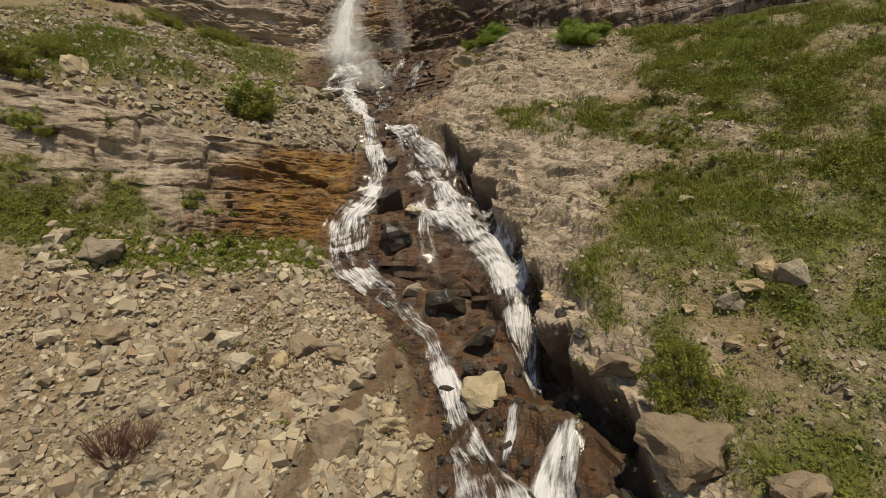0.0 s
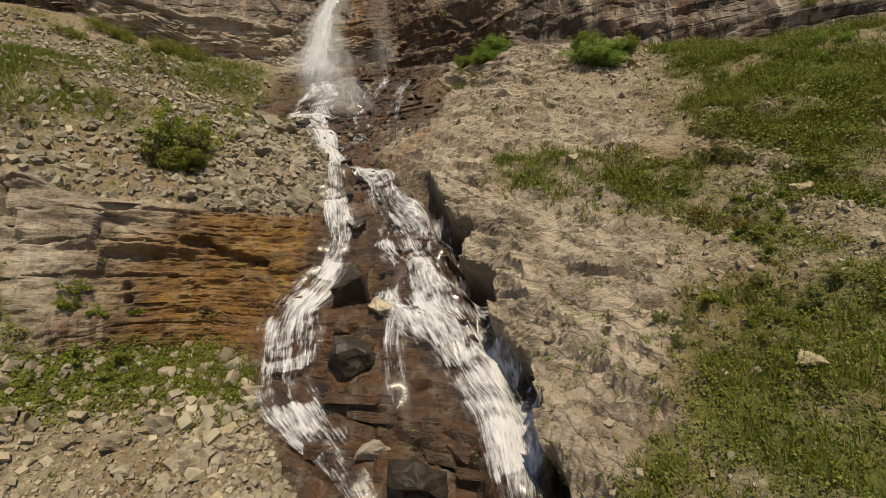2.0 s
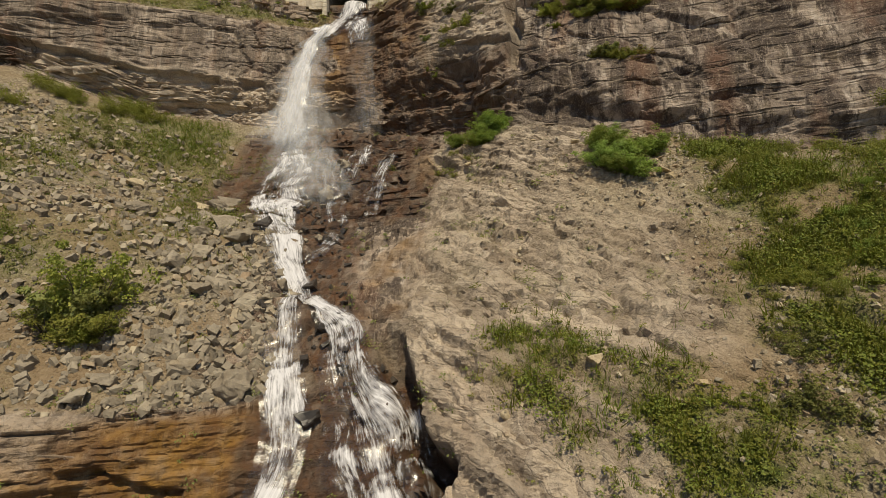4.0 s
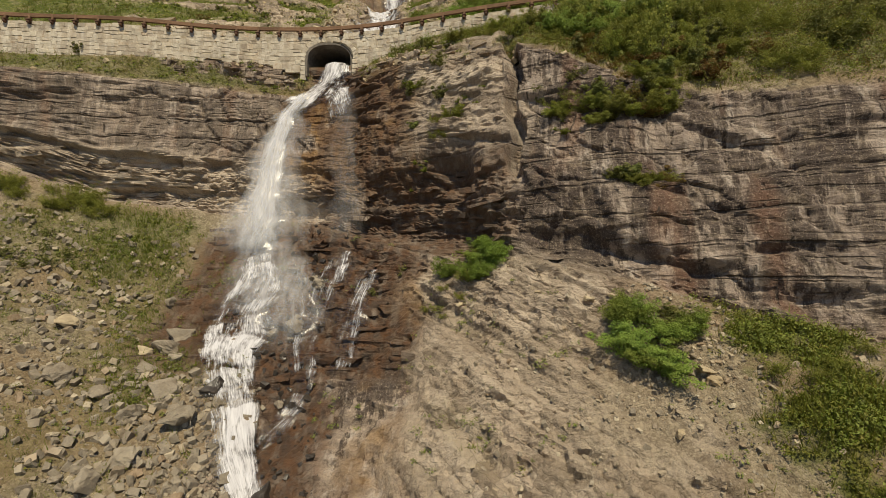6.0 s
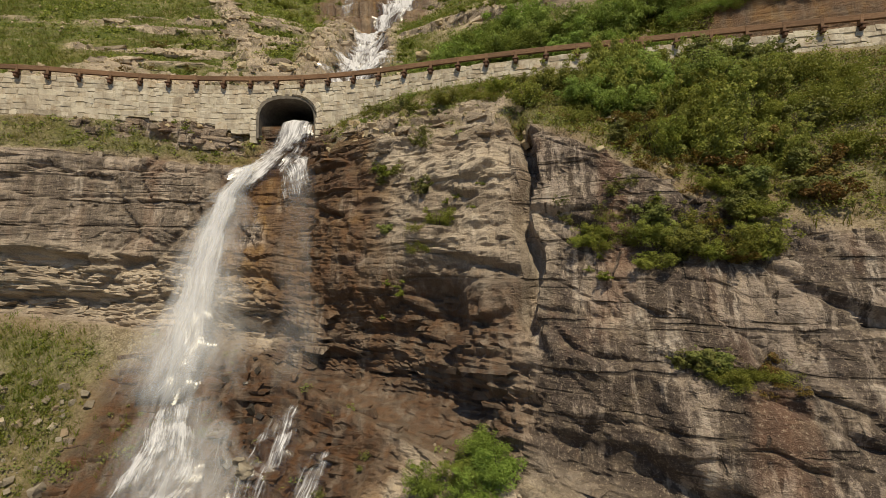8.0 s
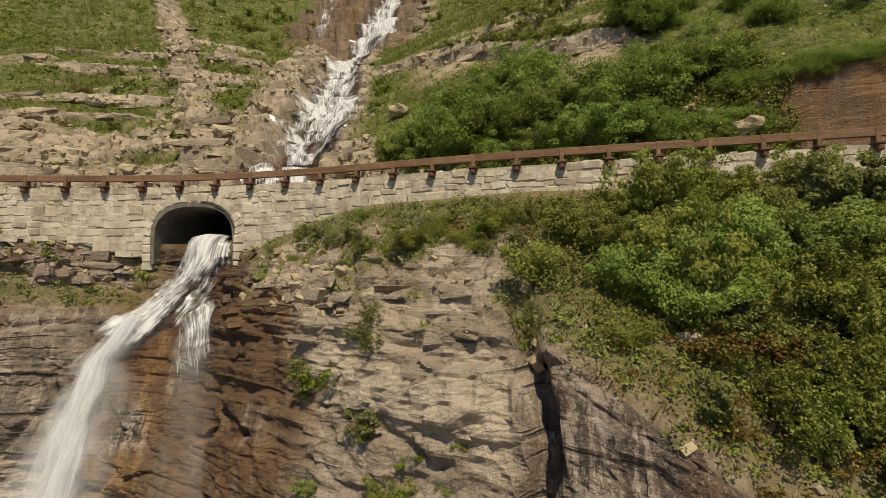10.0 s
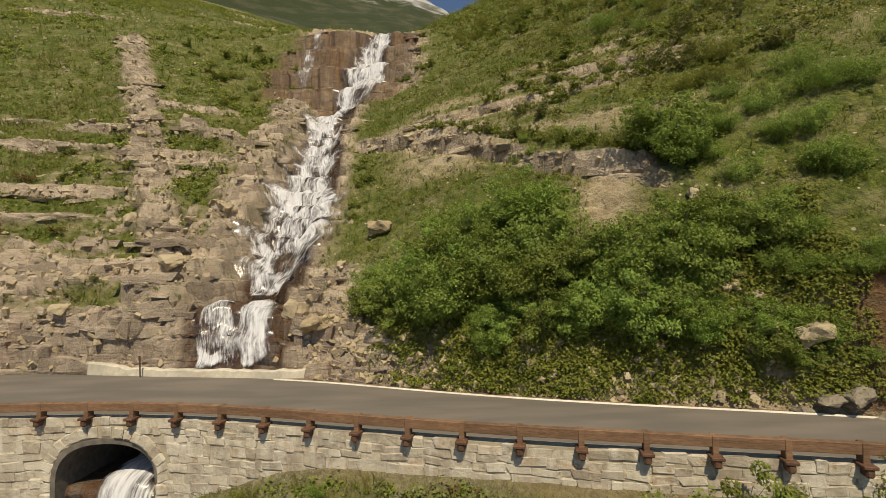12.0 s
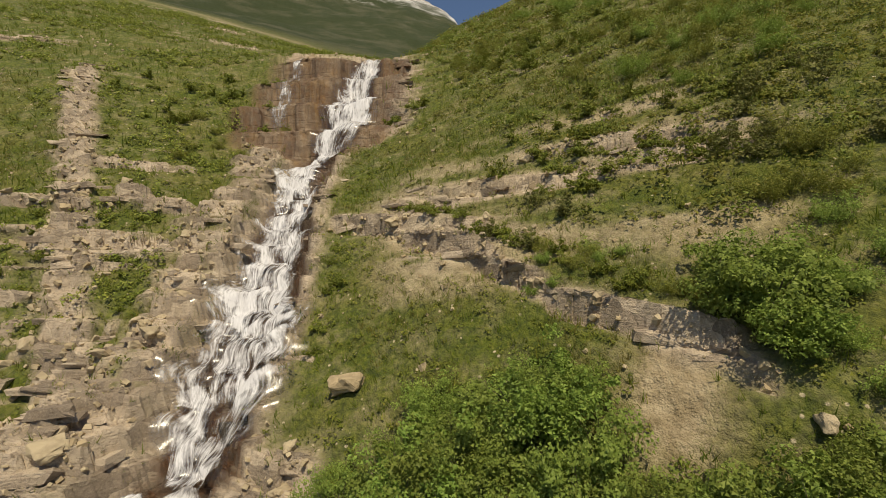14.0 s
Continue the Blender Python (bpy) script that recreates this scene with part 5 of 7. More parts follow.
def slabs(weight, count, length, depth, height, seed, label, dip=0.0, sink=0.25):
    """Ledges of bedded rock that stand out of the slope, level along its beds."""
    pos, nor, idx, rng = sprinkle(weight, count, seed)
    nor = F_NRM[idx]
    flat = nor.copy()
    flat[:, 2] = 0
    flat /= np.linalg.norm(flat, axis=1, keepdims=True) + 1e-9
    al = np.stack([-flat[:, 1], flat[:, 0], dip * -np.ones(count) + rng.normal(scale=0.09, size=count)], -1)
    al += flat * rng.normal(scale=0.16, size=(count, 1))
    al /= np.linalg.norm(al, axis=1, keepdims=True)
    inn = -flat + np.array((0, 0, 0.05))
    upv = np.cross(al, inn)
    upv /= np.linalg.norm(upv, axis=1, keepdims=True)
    verts, faces, got, base = [], [], [], 0
    k = rng.random((count, 3)) ** 1.6
    for i in range(count):
        v, f = SLABS[i % len(SLABS)]
        dims = (length[0] + (length[1] - length[0]) * k[i, 0], depth[0] + (depth[1] - depth[0]) * k[i, 1], height[0] + (height[1] - height[0]) * k[i, 2])
        w = v * dims
        verts.append(pos[i] - nor[i] * dims[1] * sink + w[:, :1] * al[i] + w[:, 1:2] * inn[i] + w[:, 2:] * upv[i])
        faces.append(f + base)
        got.append(np.full(len(v), idx[i]))
        base += len(v)
    got = np.concatenate(got)
    attrs = {key: np.maximum(val[got], 0.9) if key == "rock" else val[got] for key, val in MASKS.items()}
    ob = new("rock_ledge", mesh_from("rock_ledge", np.concatenate(verts), np.concatenate(faces), GROUND, attrs))
    return tagged(ob, label, "rock ledges", kind="stuff")


in_cliff = (F_V > CLIFF) & (F_V < TOP)
slabs(in_cliff * (1 - MASKS["mass"]) * (0.06 + 1.0 * (F_V < CLIFF + 0.34) + 0.4 * (F_V > CLIFF + 0.9)), 240, (0.8, 3.4), (0.6, 1.1), (0.12, 0.5), 401, "broken beds of rock standing out of the cliff", 0.0, 0.44)
slabs((F_V > OCHRE) * (F_V < LIP + 0.02) * (F_X < -3.6) * F_ROCK, 34, (1.6, 5.0), (0.5, 0.9), (0.08, 0.22), 402, "thin beds of rock in the ochre face", 0.0, 0.44)
slabs((F_V > OCHRE - 0.6) * (F_V < LIP + 0.1) * (F_X > -3.6) * (F_X < slab_edge(F_Y) - 1.0) * F_WET, 70, (0.8, 2.6), (0.5, 1.1), (0.2, 0.6), 403, "wet rock steps under the cascade", 0.0, 0.36)
slabs((F_V > APRON - 0.4) * (F_V < CLIFF) * F_WET, 240, (0.8, 3.2), (0.4, 1.0), (0.15, 0.55), 405, "brown wet ledges below the fall", 0.0, 0.34)
slabs((F_V > TOP) * (F_V < WALL - 0.1) * F_ROCK * (np.abs(F_X - 7.2) > 1.6), 300, (0.6, 2.6), (0.4, 0.9), (0.10, 0.5), 407, "rock ledges under the road", 0.0, 0.34)
slabs((F_V > ROAD + 0.1) * (F_V < BANK + 0.25) * (F_X < 3) * F_ROCK * (np.abs(F_X + 7.2) > 3.0), 190, (0.6, 2.4), (0.6, 1.3), (0.35, 1.2), 408, "blocky rock ledges behind the road", 0.0, 0.32)
slabs((F_V > BANK) * (F_V < LEDGE + 0.6) * F_ROCK * (F_Y < 112) * (np.abs(face_value(DH)) > 3.0), 200, (1.2, 4.2), (0.7, 1.4), (0.2, 0.6), 409, "pale rock ledges in the grassy hillside", 0.0, 0.30)
slabs((F_V > UP - 0.1) * (F_V < UPLIP + 0.1) * F_ROCK * ((F_X < -20) | (F_X > 1)), 120, (1.0, 4.4), (0.6, 1.4), (0.2, 0.7), 410, "rock steps of the uppermost fall", 0.0, 0.34)
def drop(x, y, z=None):
    """The top of the slope at x, y, or the spot at or behind (x, y, z)."""
    if z is not None:
        return snap(x, y, z)
    hit, normal, index, dist = TREE.ray_cast(Vector((x, y, 220)), Vector((0, 0, -1)))
    if hit is None:
        hit, normal, index, dist = TREE.find_nearest(Vector((x, y, 40)))
    return hit, (normal if normal.z > 0 else -normal)


def boulder_mesh(seed, mat, flat):
    """A broken block: flat facets, worn edges, pits and bedding."""
    bm = hull(seed, 15, flat)
    bmesh.ops.bevel(bm, geom=bm.edges[:], offset=0.02, segments=1, affect="EDGES", profile=0.6)
    bmesh.ops.triangulate(bm, faces=bm.faces[:])
    long_ = [e for e in bm.edges if e.calc_length() > 0.16]
    bmesh.ops.subdivide_edges(bm, edges=long_, cuts=3 if mat is BROWN_STONE else 2, use_grid_fill=True)
    for v in bm.verts:
        q = v.co * 3.1 + Vector((seed, 0, 0))
        step = math.floor(v.co.z * 9 + noise.noise(q) * 0.8)
        crease = 0.10 * abs(noise.noise(Vector((q.x * 0.9, q.y * 0.9, q.z * 2.2)))) if mat is BROWN_STONE else 0.0
        v.co -= v.co.normalized() * crease
        v.co += v.co.normalized() * (noise.noise(q * 1.3) * 0.09 + noise.noise(q * 4.3) * 0.028 + 0.025 * noise.cell(Vector((step, seed, 0.5))))
    bmesh.ops.triangulate(bm, faces=bm.faces[:])
    me = bpy.data.meshes.new("boulder")
    bm.to_mesh(me)
    bm.free()
    me.shade_flat()
    me.materials.append(mat)
    return me


BOULDER_MATS = dict(brown=BROWN_STONE, stone=STONE, grey=GREY_STONE, tan=TAN_STONE, wet=WET_STONE)
BOULDERS = {(k, s): boulder_mesh(300 + s, m, 0.95 if s % 2 else 0.6) for k, m in BOULDER_MATS.items() for s in range(6)}
BOULDER_LABELS = dict(brown="weathered brown boulder with cracks beside the stream", stone="weathered tan boulder lying on the scree", grey="grey angular boulder in the rubble beside the stream",
                      tan="pale tan block of rock on the slope", wet="dark wet boulder in the running water")
b_rnd = random.Random(12)


def boulder(kind, x, y, z, size, stretch=(1, 1, 1), turn=None, label=""):
    hit, nor = drop(x, y, z)
    ob = new("boulder", BOULDERS[kind, b_rnd.randrange(6)])
    tilt = (b_rnd.uniform(-25, 25), b_rnd.uniform(-20, 20), b_rnd.uniform(0, 360)) if turn is None else turn
    ob.matrix_world = Matrix.Translation(hit + nor * size * 0.10) @ pose(0, 0, 0, *tilt) @ Matrix.Diagonal((size * stretch[0], size * stretch[1], size * stretch[2], 1))
    return tagged(ob, label or BOULDER_LABELS[kind], "boulder", "boulders on the slope")


for kind, x, y, z, size in (("tan", -22.4, 29.8, 22.6, 1.9), ("tan", 9.6, 15.2, 9.9, 1.0), ("grey", 9.9, 15.0, 9.6, 1.1), ("grey", 8.3, 15.1, 9.1, 1.1), ("tan", 8.0, 14.1, 8.1, 0.7), ("stone", -3.4, 17.6, 4.6, 1.5),
                            ("tan", -1.9, 17.8, 4.5, 1.3), ("stone", -1.2, 23.2, 9.4, 1.4), ("tan", 1.6, 18.4, 5.8, 1.9), ("brown", 5.8, 13.1, 5.4, 3.0), ("brown", 3.9, 12.8, 4.2, 1.7), ("brown", 7.6, 11.6, 4.9, 1.8), ("brown", -3.6, 16.5, 4.7, 2.2), ("brown", -5.6, 20.4, 6.9, 1.7), ("brown", -4.2, 20.0, 6.7, 1.5), ("brown", -13.2, 20.6, 7.2, 1.8), ("brown", 4.9, 16.3, 6.2, 2.0), ("stone", -16.3, 23.9, 10.9, 2.6),
                            ("stone", -8.7, 20.3, 7.1, 1.3), ("stone", -10.1, 19.2, 6.6, 1.1), ("stone", -15.6, 20.2, 7.3, 1.3), ("tan", -4.2, 18.6, 5.5, 1.0), ("stone", -5.7, 18.0, 5.3, 1.1), ("tan", -6.8, 17.4, 5.1, 0.8)):
    boulder(kind, x, y, z, size)
for kind, x, y, z, size in (("tan", -0.7, 17.5, 4.2, 0.9), ("tan", -6.3, 24.4, 9.5, 0.8), ("tan", -3.5, 19.1, 5.8, 0.9), ("tan", -18.6, 44.0, 28.7, 1.6), ("grey", -13.3, 46.3, 27.6, 2.0), ("grey", -12.9, 44.5, 27.1, 2.0),
                            ("tan", -13.9, 44.1, 27.1, 1.1), ("grey", -15.9, 40.5, 26.5, 1.6), ("grey", -9.8, 39.9, 24.6, 2.0), ("grey", -12.9, 42.5, 26.4, 1.2), 
                            ("wet", -9.1, 41.5, 25.7, 1.5), ("grey", -11.1, 41.0, 25.6, 1.6), ("grey", -14.0, 40.2, 25.7, 1.3), ("tan", 1.5, 72.3, 60.7, 2.3), ("tan", 18.1, 63.3, 61.4, 0.9), ("tan", -17.9, 69.2, 56.1, 1.6)):
    boulder(kind, x, y, z, size)
for kind, x, y, z, size in (("tan", -11.3, 71.2, 57.7, 1.8), ("tan", -1.7, 67.2, 55.0, 2.2), ("tan", -3.2, 68.4, 55.6, 1.8), ("tan", 20.1, 59.0, 55.0, 2.0), ("tan", 18.9, 59.4, 55.4, 1.5), ("wet", -5.2, 37.6, 22.6, 1.3),
                            ("wet", -3.7, 34.6, 20.6, 1.2), ("wet", -6.4, 35.4, 21.2, 1.0), ("wet", -3.3, 31.0, 17.6, 1.2), ("wet", -2.9, 28.2, 14.6, 2.6), ("wet", -2.2, 25.5, 12.0, 2.6), ("stone", -1.6, 27.4, 13.2, 1.3),
                            ("wet", 0.3, 22.4, 8.8, 2.4), ("wet", 1.6, 20.4, 7.4, 1.9), ("grey", -6.2, 31.4, 18.4, 1.6), ("grey", -7.4, 31.0, 18.6, 1.1), ("wet", -5.3, 73.6, 58.6, 1.8), ("wet", -4.2, 76.8, 60.2, 2.2)):
    boulder(kind, x, y, z, size)
boulder("tan", 11.3, 36.4, 27.6, 2.0, (1.4, 0.9, 0.4), (8, 20, 15))
for x, y, z, size in ((20.0, 57.6, 53.3, 1.5), (21.0, 57.3, 53.6, 1.7), (21.6, 57.0, 52.7, 1.2), (20.5, 57.0, 52.5, 0.9), (19.3, 57.7, 52.8, 0.9)):
    boulder("grey", x, y, z, size, (1.2, 0.9, 0.8))
boulder("tan", 12.6, 36.0, 27.6, 1.4, (1.3, 0.8, 0.45), (5, 18, 40))
for zone, kind, count, low, high in ((low_left * 1.0, "stone", 46, 0.6, 1.3), (terrace * smooth(-20, -8, F_X), "grey", 44, 0.6, 1.5), (low_left * smooth(-8, -2, F_X), "tan", 24, 0.5, 1.1),
                                     (bare_side * 1.0, "tan", 26, 0.4, 0.9), ((F_V > BANK) * F_ROCK * (F_Y < 95) * (F_X < 19) * (np.abs(face_value(DH)) > 4.2), "tan", 40, 0.7, 1.5), (F_WET * (F_V < APRON) * ((F_V > LIP) | (F_V < FOOT + 0.4)) * (np.abs(face_value(DL)) < 3), "wet", 26, 0.5, 1.0)):
    for q in sprinkle(zone, count, 90 + count)[0]:
        boulder(kind, q[0], q[1], q[2], low + (high - low) * b_rnd.random() ** 1.6)




# ---- running water ----
def water_material(name, low, high, strands=7.0, pull=0.75, clear=0.0, tail=None):
    """White water: broken strands of foam that run with the flow, with dark rock showing between."""
    m = Mat(name)
    flow, side, edge, thin, drop_ = m.attr("flow"), m.attr("side"), m.attr("edge"), m.attr("thin"), m.attr("fall")
    vec = m.node("CombineXYZ", X=m.math("MULTIPLY", side, strands), Y=m.math("MULTIPLY", flow, pull), Z=thin)
    n = m.noise(vec, 1.0, 6, 0.62)
    vec2 = m.node("CombineXYZ", X=m.math("MULTIPLY", side, 0.9), Y=m.math("MULTIPLY", flow, 1.3), Z=thin)
    n2 = m.noise(vec2, 1.0, 5, 0.6)
    vec3 = m.node("CombineXYZ", X=m.math("MULTIPLY", side, 2.8 * strands), Y=m.math("MULTIPLY", flow, pull * 2.6), Z=thin)
    n3 = m.noise(vec3, 1.0, 3, 0.6)
    f = m.math("ADD", m.math("ADD", m.math("MULTIPLY", n, 0.55), m.math("MULTIPLY", n3, 0.46)), m.math("MULTIPLY", n2, 0.44))
    f = m.math("ADD", f, m.math("MULTIPLY", m.math("SUBTRACT", edge, 0.8), 0.34))
    f = m.math("ADD", f, m.math("MULTIPLY", m.math("SUBTRACT", drop_, 0.5), 0.22))
    foam = m.ramp(f, (low, 0.0), (0.5 * (low + high), 0.5), (high, 1.0 - clear))
    if tail:
        foam = m.math("MULTIPLY", foam, m.ramp(m.math("DIVIDE", flow, 20.0), (tail[0] / 20.0, 1.0), (tail[1] / 20.0, 0.35)))
    fade = m.math("MULTIPLY", foam, m.ramp(edge, (0.0, 0.0), (0.3, 1.0)))
    white = m.mix(m.ramp(m.math("ADD", m.math("MULTIPLY", n3, 0.5), m.math("MULTIPLY", n, 0.5)), (0.36, 0.0), (0.60, 1.0)), (0.48, 0.46, 0.48), (0.76, 0.745, 0.76))
    lean = m.t.nodes.new("ShaderNodeVectorMath")
    lean.operation = "NORMALIZE"
    m.put(lean.inputs[0], m.added(m.bump(n, 0.6, 0.08), (0.0, -0.6, 0.8)))
    body = m.surface(white, 0.7, lean.outputs[0], spec=0.2)
    through_light = m.node("BsdfTranslucent", Color=(0.85, 0.86, 0.88))
    foamy = m.t.nodes.new("ShaderNodeMixShader")
    foamy.inputs[0].default_value = 0.25
    m.t.links.new(body, foamy.inputs[1])
    m.t.links.new(through_light, foamy.inputs[2])
    film = m.t.nodes.new("ShaderNodeMixShader")
    film.inputs[0].default_value = 0.035
    m.t.links.new(m.node("BsdfTransparent", Color=(0.90, 0.89, 0.87)), film.inputs[1])
    m.t.links.new(m.node("BsdfGlossy", Color=(1, 1, 1), Roughness=0.2, Normal=m.bump(n, 0.5, 0.08)), film.inputs[2])
    last = m.t.nodes.new("ShaderNodeMixShader")
    m.put(last.inputs[0], fade)
    m.t.links.new(film.outputs[0], last.inputs[1])
    m.t.links.new(foamy.outputs[0], last.inputs[2])
    return m.done(last.outputs[0])


def spray_material(name, most):
    """Fine spray: thin and patchy, fading out at its rims."""
    m = Mat(name)
    flow, side, edge, thin = m.attr("flow"), m.attr("side"), m.attr("edge"), m.attr("thin")
    vec = m.node("CombineXYZ", X=m.math("MULTIPLY", side, 2.2), Y=m.math("MULTIPLY", flow, 0.30), Z=thin)
    n = m.noise(vec, 1.0, 5, 0.6)
    a = m.math("MULTIPLY", m.ramp(n, (0.30, 0.04), (0.72, most)), m.ramp(edge, (0.0, 0.0), (0.5, 0.6), (1.0, 1.0)))
    s = m.t.nodes.new("ShaderNodeMixShader")
    m.put(s.inputs[0], a)
    m.t.links.new(m.node("BsdfTransparent"), s.inputs[1])
    t = m.t.nodes.new("ShaderNodeMixShader")
    t.inputs[0].default_value = 0.4
    m.t.links.new(m.node("BsdfDiffuse", Color=(0.92, 0.92, 0.93)), t.inputs[1])
    m.t.links.new(m.node("BsdfTranslucent", Color=(0.9, 0.9, 0.92)), t.inputs[2])
    m.t.links.new(t.outputs[0], s.inputs[2])
    return m.done(s.outputs[0])


FOAM = water_material("white_water", 0.665, 0.93, 6.0, 0.75)
THIN = water_material("thin_water", 0.74, 1.12, 8.0, 0.55)
JET = water_material("falling_water", 0.40, 0.86, 5.0, 0.22, 0.15, (5.0, 14.0))
FALL = water_material("far_white_water", 0.62, 0.92, 3.6, 0.6)
SPRAY = spray_material("spray", 0.36)


def blurred(a, along_, across_):
    """Softens a grid of places or values with the flow and across it."""
    for _ in range(along_):
        a[1:-1] = (a[:-2] + a[1:-1] + a[2:]) / 3
    for _ in range(across_):
        a[:, 1:-1] = (a[:, :-2] + 2 * a[:, 1:-1] + a[:, 2:]) / 4
    return a


def water(name, pts, mat, label, lift=0.10, free=False, cells=16, seed=0, rough=0.10, bulge=0.25, step=1.2, reach=0.30, full=0.0):
    """A sheet of water along (x, y, z, half width): laid on the rock in steps, or falling free."""
    p = np.array(pts, float)
    d = np.concatenate([[0], np.cumsum(np.linalg.norm(np.diff(p[:, :3], axis=0), axis=1))])
    s = np.arange(0, d[-1], 0.12)
    c = np.stack([np.interp(s, d, p[:, k]) for k in range(4)], -1)
    for _ in range(5):
        c[1:-1] = (c[:-2] + c[1:-1] * 2 + c[2:]) / 4
    tan = np.gradient(c[:, :3], axis=0)
    tan /= np.linalg.norm(tan, axis=1, keepdims=True) + 1e-9
    sidev = np.cross(tan, np.array((0, -0.66, 0.75)))
    sidev[:, 2] *= 0.3
    sidev /= np.linalg.norm(sidev, axis=1, keepdims=True) + 1e-9
    a = np.linspace(-1, 1, cells)
    wob = 1 + 0.30 * vnoise(s[:, None] * 0.9, a[None, :] * 0 + np.sign(a)[None, :], s[:, None] * 0, 50 + seed)
    off = a[None, :] * c[:, 3:4] * wob
    g = c[:, None, :3] + sidev[:, None, :] * off[:, :, None]
    fall = 0.5 + 0 * off
    if not free:
        ups = np.zeros_like(g)
        for i in range(g.shape[0]):
            for j in range(g.shape[1]):
                hit, normal = snap(*g[i, j])
                g[i, j], ups[i, j] = hit, normal
        low_ = g.copy()
        g, ups = blurred(g, 34, 9), blurred(ups, 40, 10)
        ups /= np.linalg.norm(ups, axis=2, keepdims=True) + 1e-9
        under = blurred(np.clip(((low_ - g) * ups).sum(-1), 0, 0.5), 4, 3)
        # the water leaps from step to step; each step has its own length, and its lip wanders across the sheet
        rng = np.random.default_rng(500 + seed)
        lips = np.concatenate([[-step], np.cumsum(step * rng.uniform(0.45, 1.6, int(s[-1] / step * 2) + 6)) - step * 0.5])
        at = s[:, None] + 0.75 * step * vnoise(off * 0.5, s[:, None] * 0.22, off * 0, 30 + seed) + 0.30 * step * vnoise(off * 1.7, s[:, None] * 0.5, off * 0, 31 + seed)
        k = np.clip(np.searchsorted(lips, at.ravel()).reshape(at.shape) - 1, 0, len(lips) - 2)
        span = lips[k + 1] - lips[k]
        u = np.clip((at - lips[k]) / span, 0, 1)
        out = np.where(u < 0.42, 1 - smooth(0.0, 0.42, u), smooth(0.42, 1.05, u))
        tongue = vnoise(off * 0.85, k * 2.7 + 0.3, s[:, None] * 0.12, 33 + seed)
        fall = np.clip(0.5 + 0.13 * np.cos(2 * math.pi * (u - 0.30)) + 0.8 * tongue + 0.7 * vnoise(off * 1.6, s[:, None] * 0.35, off * 0, 35 + seed) + full, -0.4, 1.3)
        h = 0.1 + lift * np.clip(c[:, 3:4], 0.15, 1.0) * (0.4 + 0.8 * (1 - a[None, :] ** 2)) + under + 0.28 * reach * np.clip(span, 0.3, 1.8) / 1.2 * blurred(out, 3, 2) * (0.6 + 0.4 * tongue) + rough * 0.5 * vnoise(off * 2.4, s[:, None] * 0.8, off * 0, 70 + seed)
        h = blurred(h, 3, 2)
        g = g + ups * h[:, :, None]
    else:
        h = bulge * c[:, 3:4] * (1 - a[None, :] ** 2) + rough * vnoise(off * 2.2, s[:, None] * 0.7, off * 0, 70 + seed)
        g = g + np.array((0, -0.9, 0.25)) * h[:, :, None]
    edge = 1 - np.abs(a)[None, :] + 0 * off
    edge = edge * np.clip(s / 0.5, 0, 1)[:, None] * np.clip((s[-1] - s) / (3.0 if free else 1.1), 0, 1)[:, None]
    strand = a[None, :] * (0.3 * c[:, 3:4] + 0.7 * c[:, 3].mean())
    attrs = dict(flow=s[:, None] + 0 * off, side=strand, edge=np.clip(edge * (1.6 if free else 2.6), 0, 1), thin=seed * 3.7 + 0 * off, fall=fall)
    ob = new(name, mesh_from(name, g.reshape(-1, 3), grid_faces(g.shape[0], cells), mat, attrs, True))
    return tagged(ob, label, "waterfall", kind="structure")


water("water", [(-10.4, 50.4, 33.0, 1.2), (-9.6, 48.8, 31.2, 1.7), (-9.9, 47.3, 29.2, 2.4), (-9.5, 44.7, 27.1, 2.3), (-9.0, 43.0, 26.2, 1.3), (-8.0, 41.5, 25.1, 1.2), (-7.2, 40.0, 24.2, 1.2), (-6.6, 38.6, 23.0, 0.95),
                (-5.6, 37.4, 22.0, 0.8), (-5.2, 36.0, 21.3, 0.8)], FOAM, "white water sliding from the foot of the fall over wet steps", seed=1, cells=30, step=1.1, reach=0.4, lift=0.14)
water("water", [(-5.6, 36.2, 21.5, 0.45), (-5.1, 34.5, 20.2, 0.75), (-5.0, 33.4, 19.4, 1.0), (-4.4, 31.8, 17.9, 0.85), (-3.9, 30.3, 16.0, 1.0), (-4.3, 29.2, 14.6, 1.0), (-5.0, 28.5, 13.7, 1.2), (-5.3, 27.7, 12.6, 1.6), (-4.9, 25.6, 10.5, 1.9),
                (-3.6, 24.4, 9.5, 0.9), (-2.1, 23.2, 8.6, 0.6), (-1.4, 22.2, 7.7, 0.5), (-0.5, 21.4, 7.2, 0.5), (0.1, 19.5, 5.6, 0.6), (0.5, 18.0, 4.5, 0.45), (1.0, 16.4, 3.8, 0.9), (1.5, 14.8, 3.2, 1.6), (1.4, 11, 0.4, 1.7)],
      FOAM, "narrow strand of the cascade broken into white threads over rock steps", seed=2, cells=28, step=1.1, reach=0.3)
water("water", [(-5.0, 36.8, 21.9, 0.5), (-3.9, 35.7, 21.0, 0.7), (-2.8, 34.3, 20.4, 0.9), (-1.9, 32.4, 18.7, 1.2), (-0.9, 31.2, 16.8, 2.0), (0.1, 28.8, 14.9, 2.2), (0.9, 27.2, 13.3, 2.1), (1.9, 24.9, 11.1, 2.0), (2.8, 23.3, 9.8, 1.0),
                (3.0, 21.4, 8.7, 0.7), (3.0, 20.6, 7.2, 0.6), (3.1, 19.6, 6.3, 0.4), (3.3, 18.0, 5.6, 0.3)], FOAM, "broad white cascade spreading down a stepped rock face", seed=3, cells=44, step=1.0, reach=0.3)
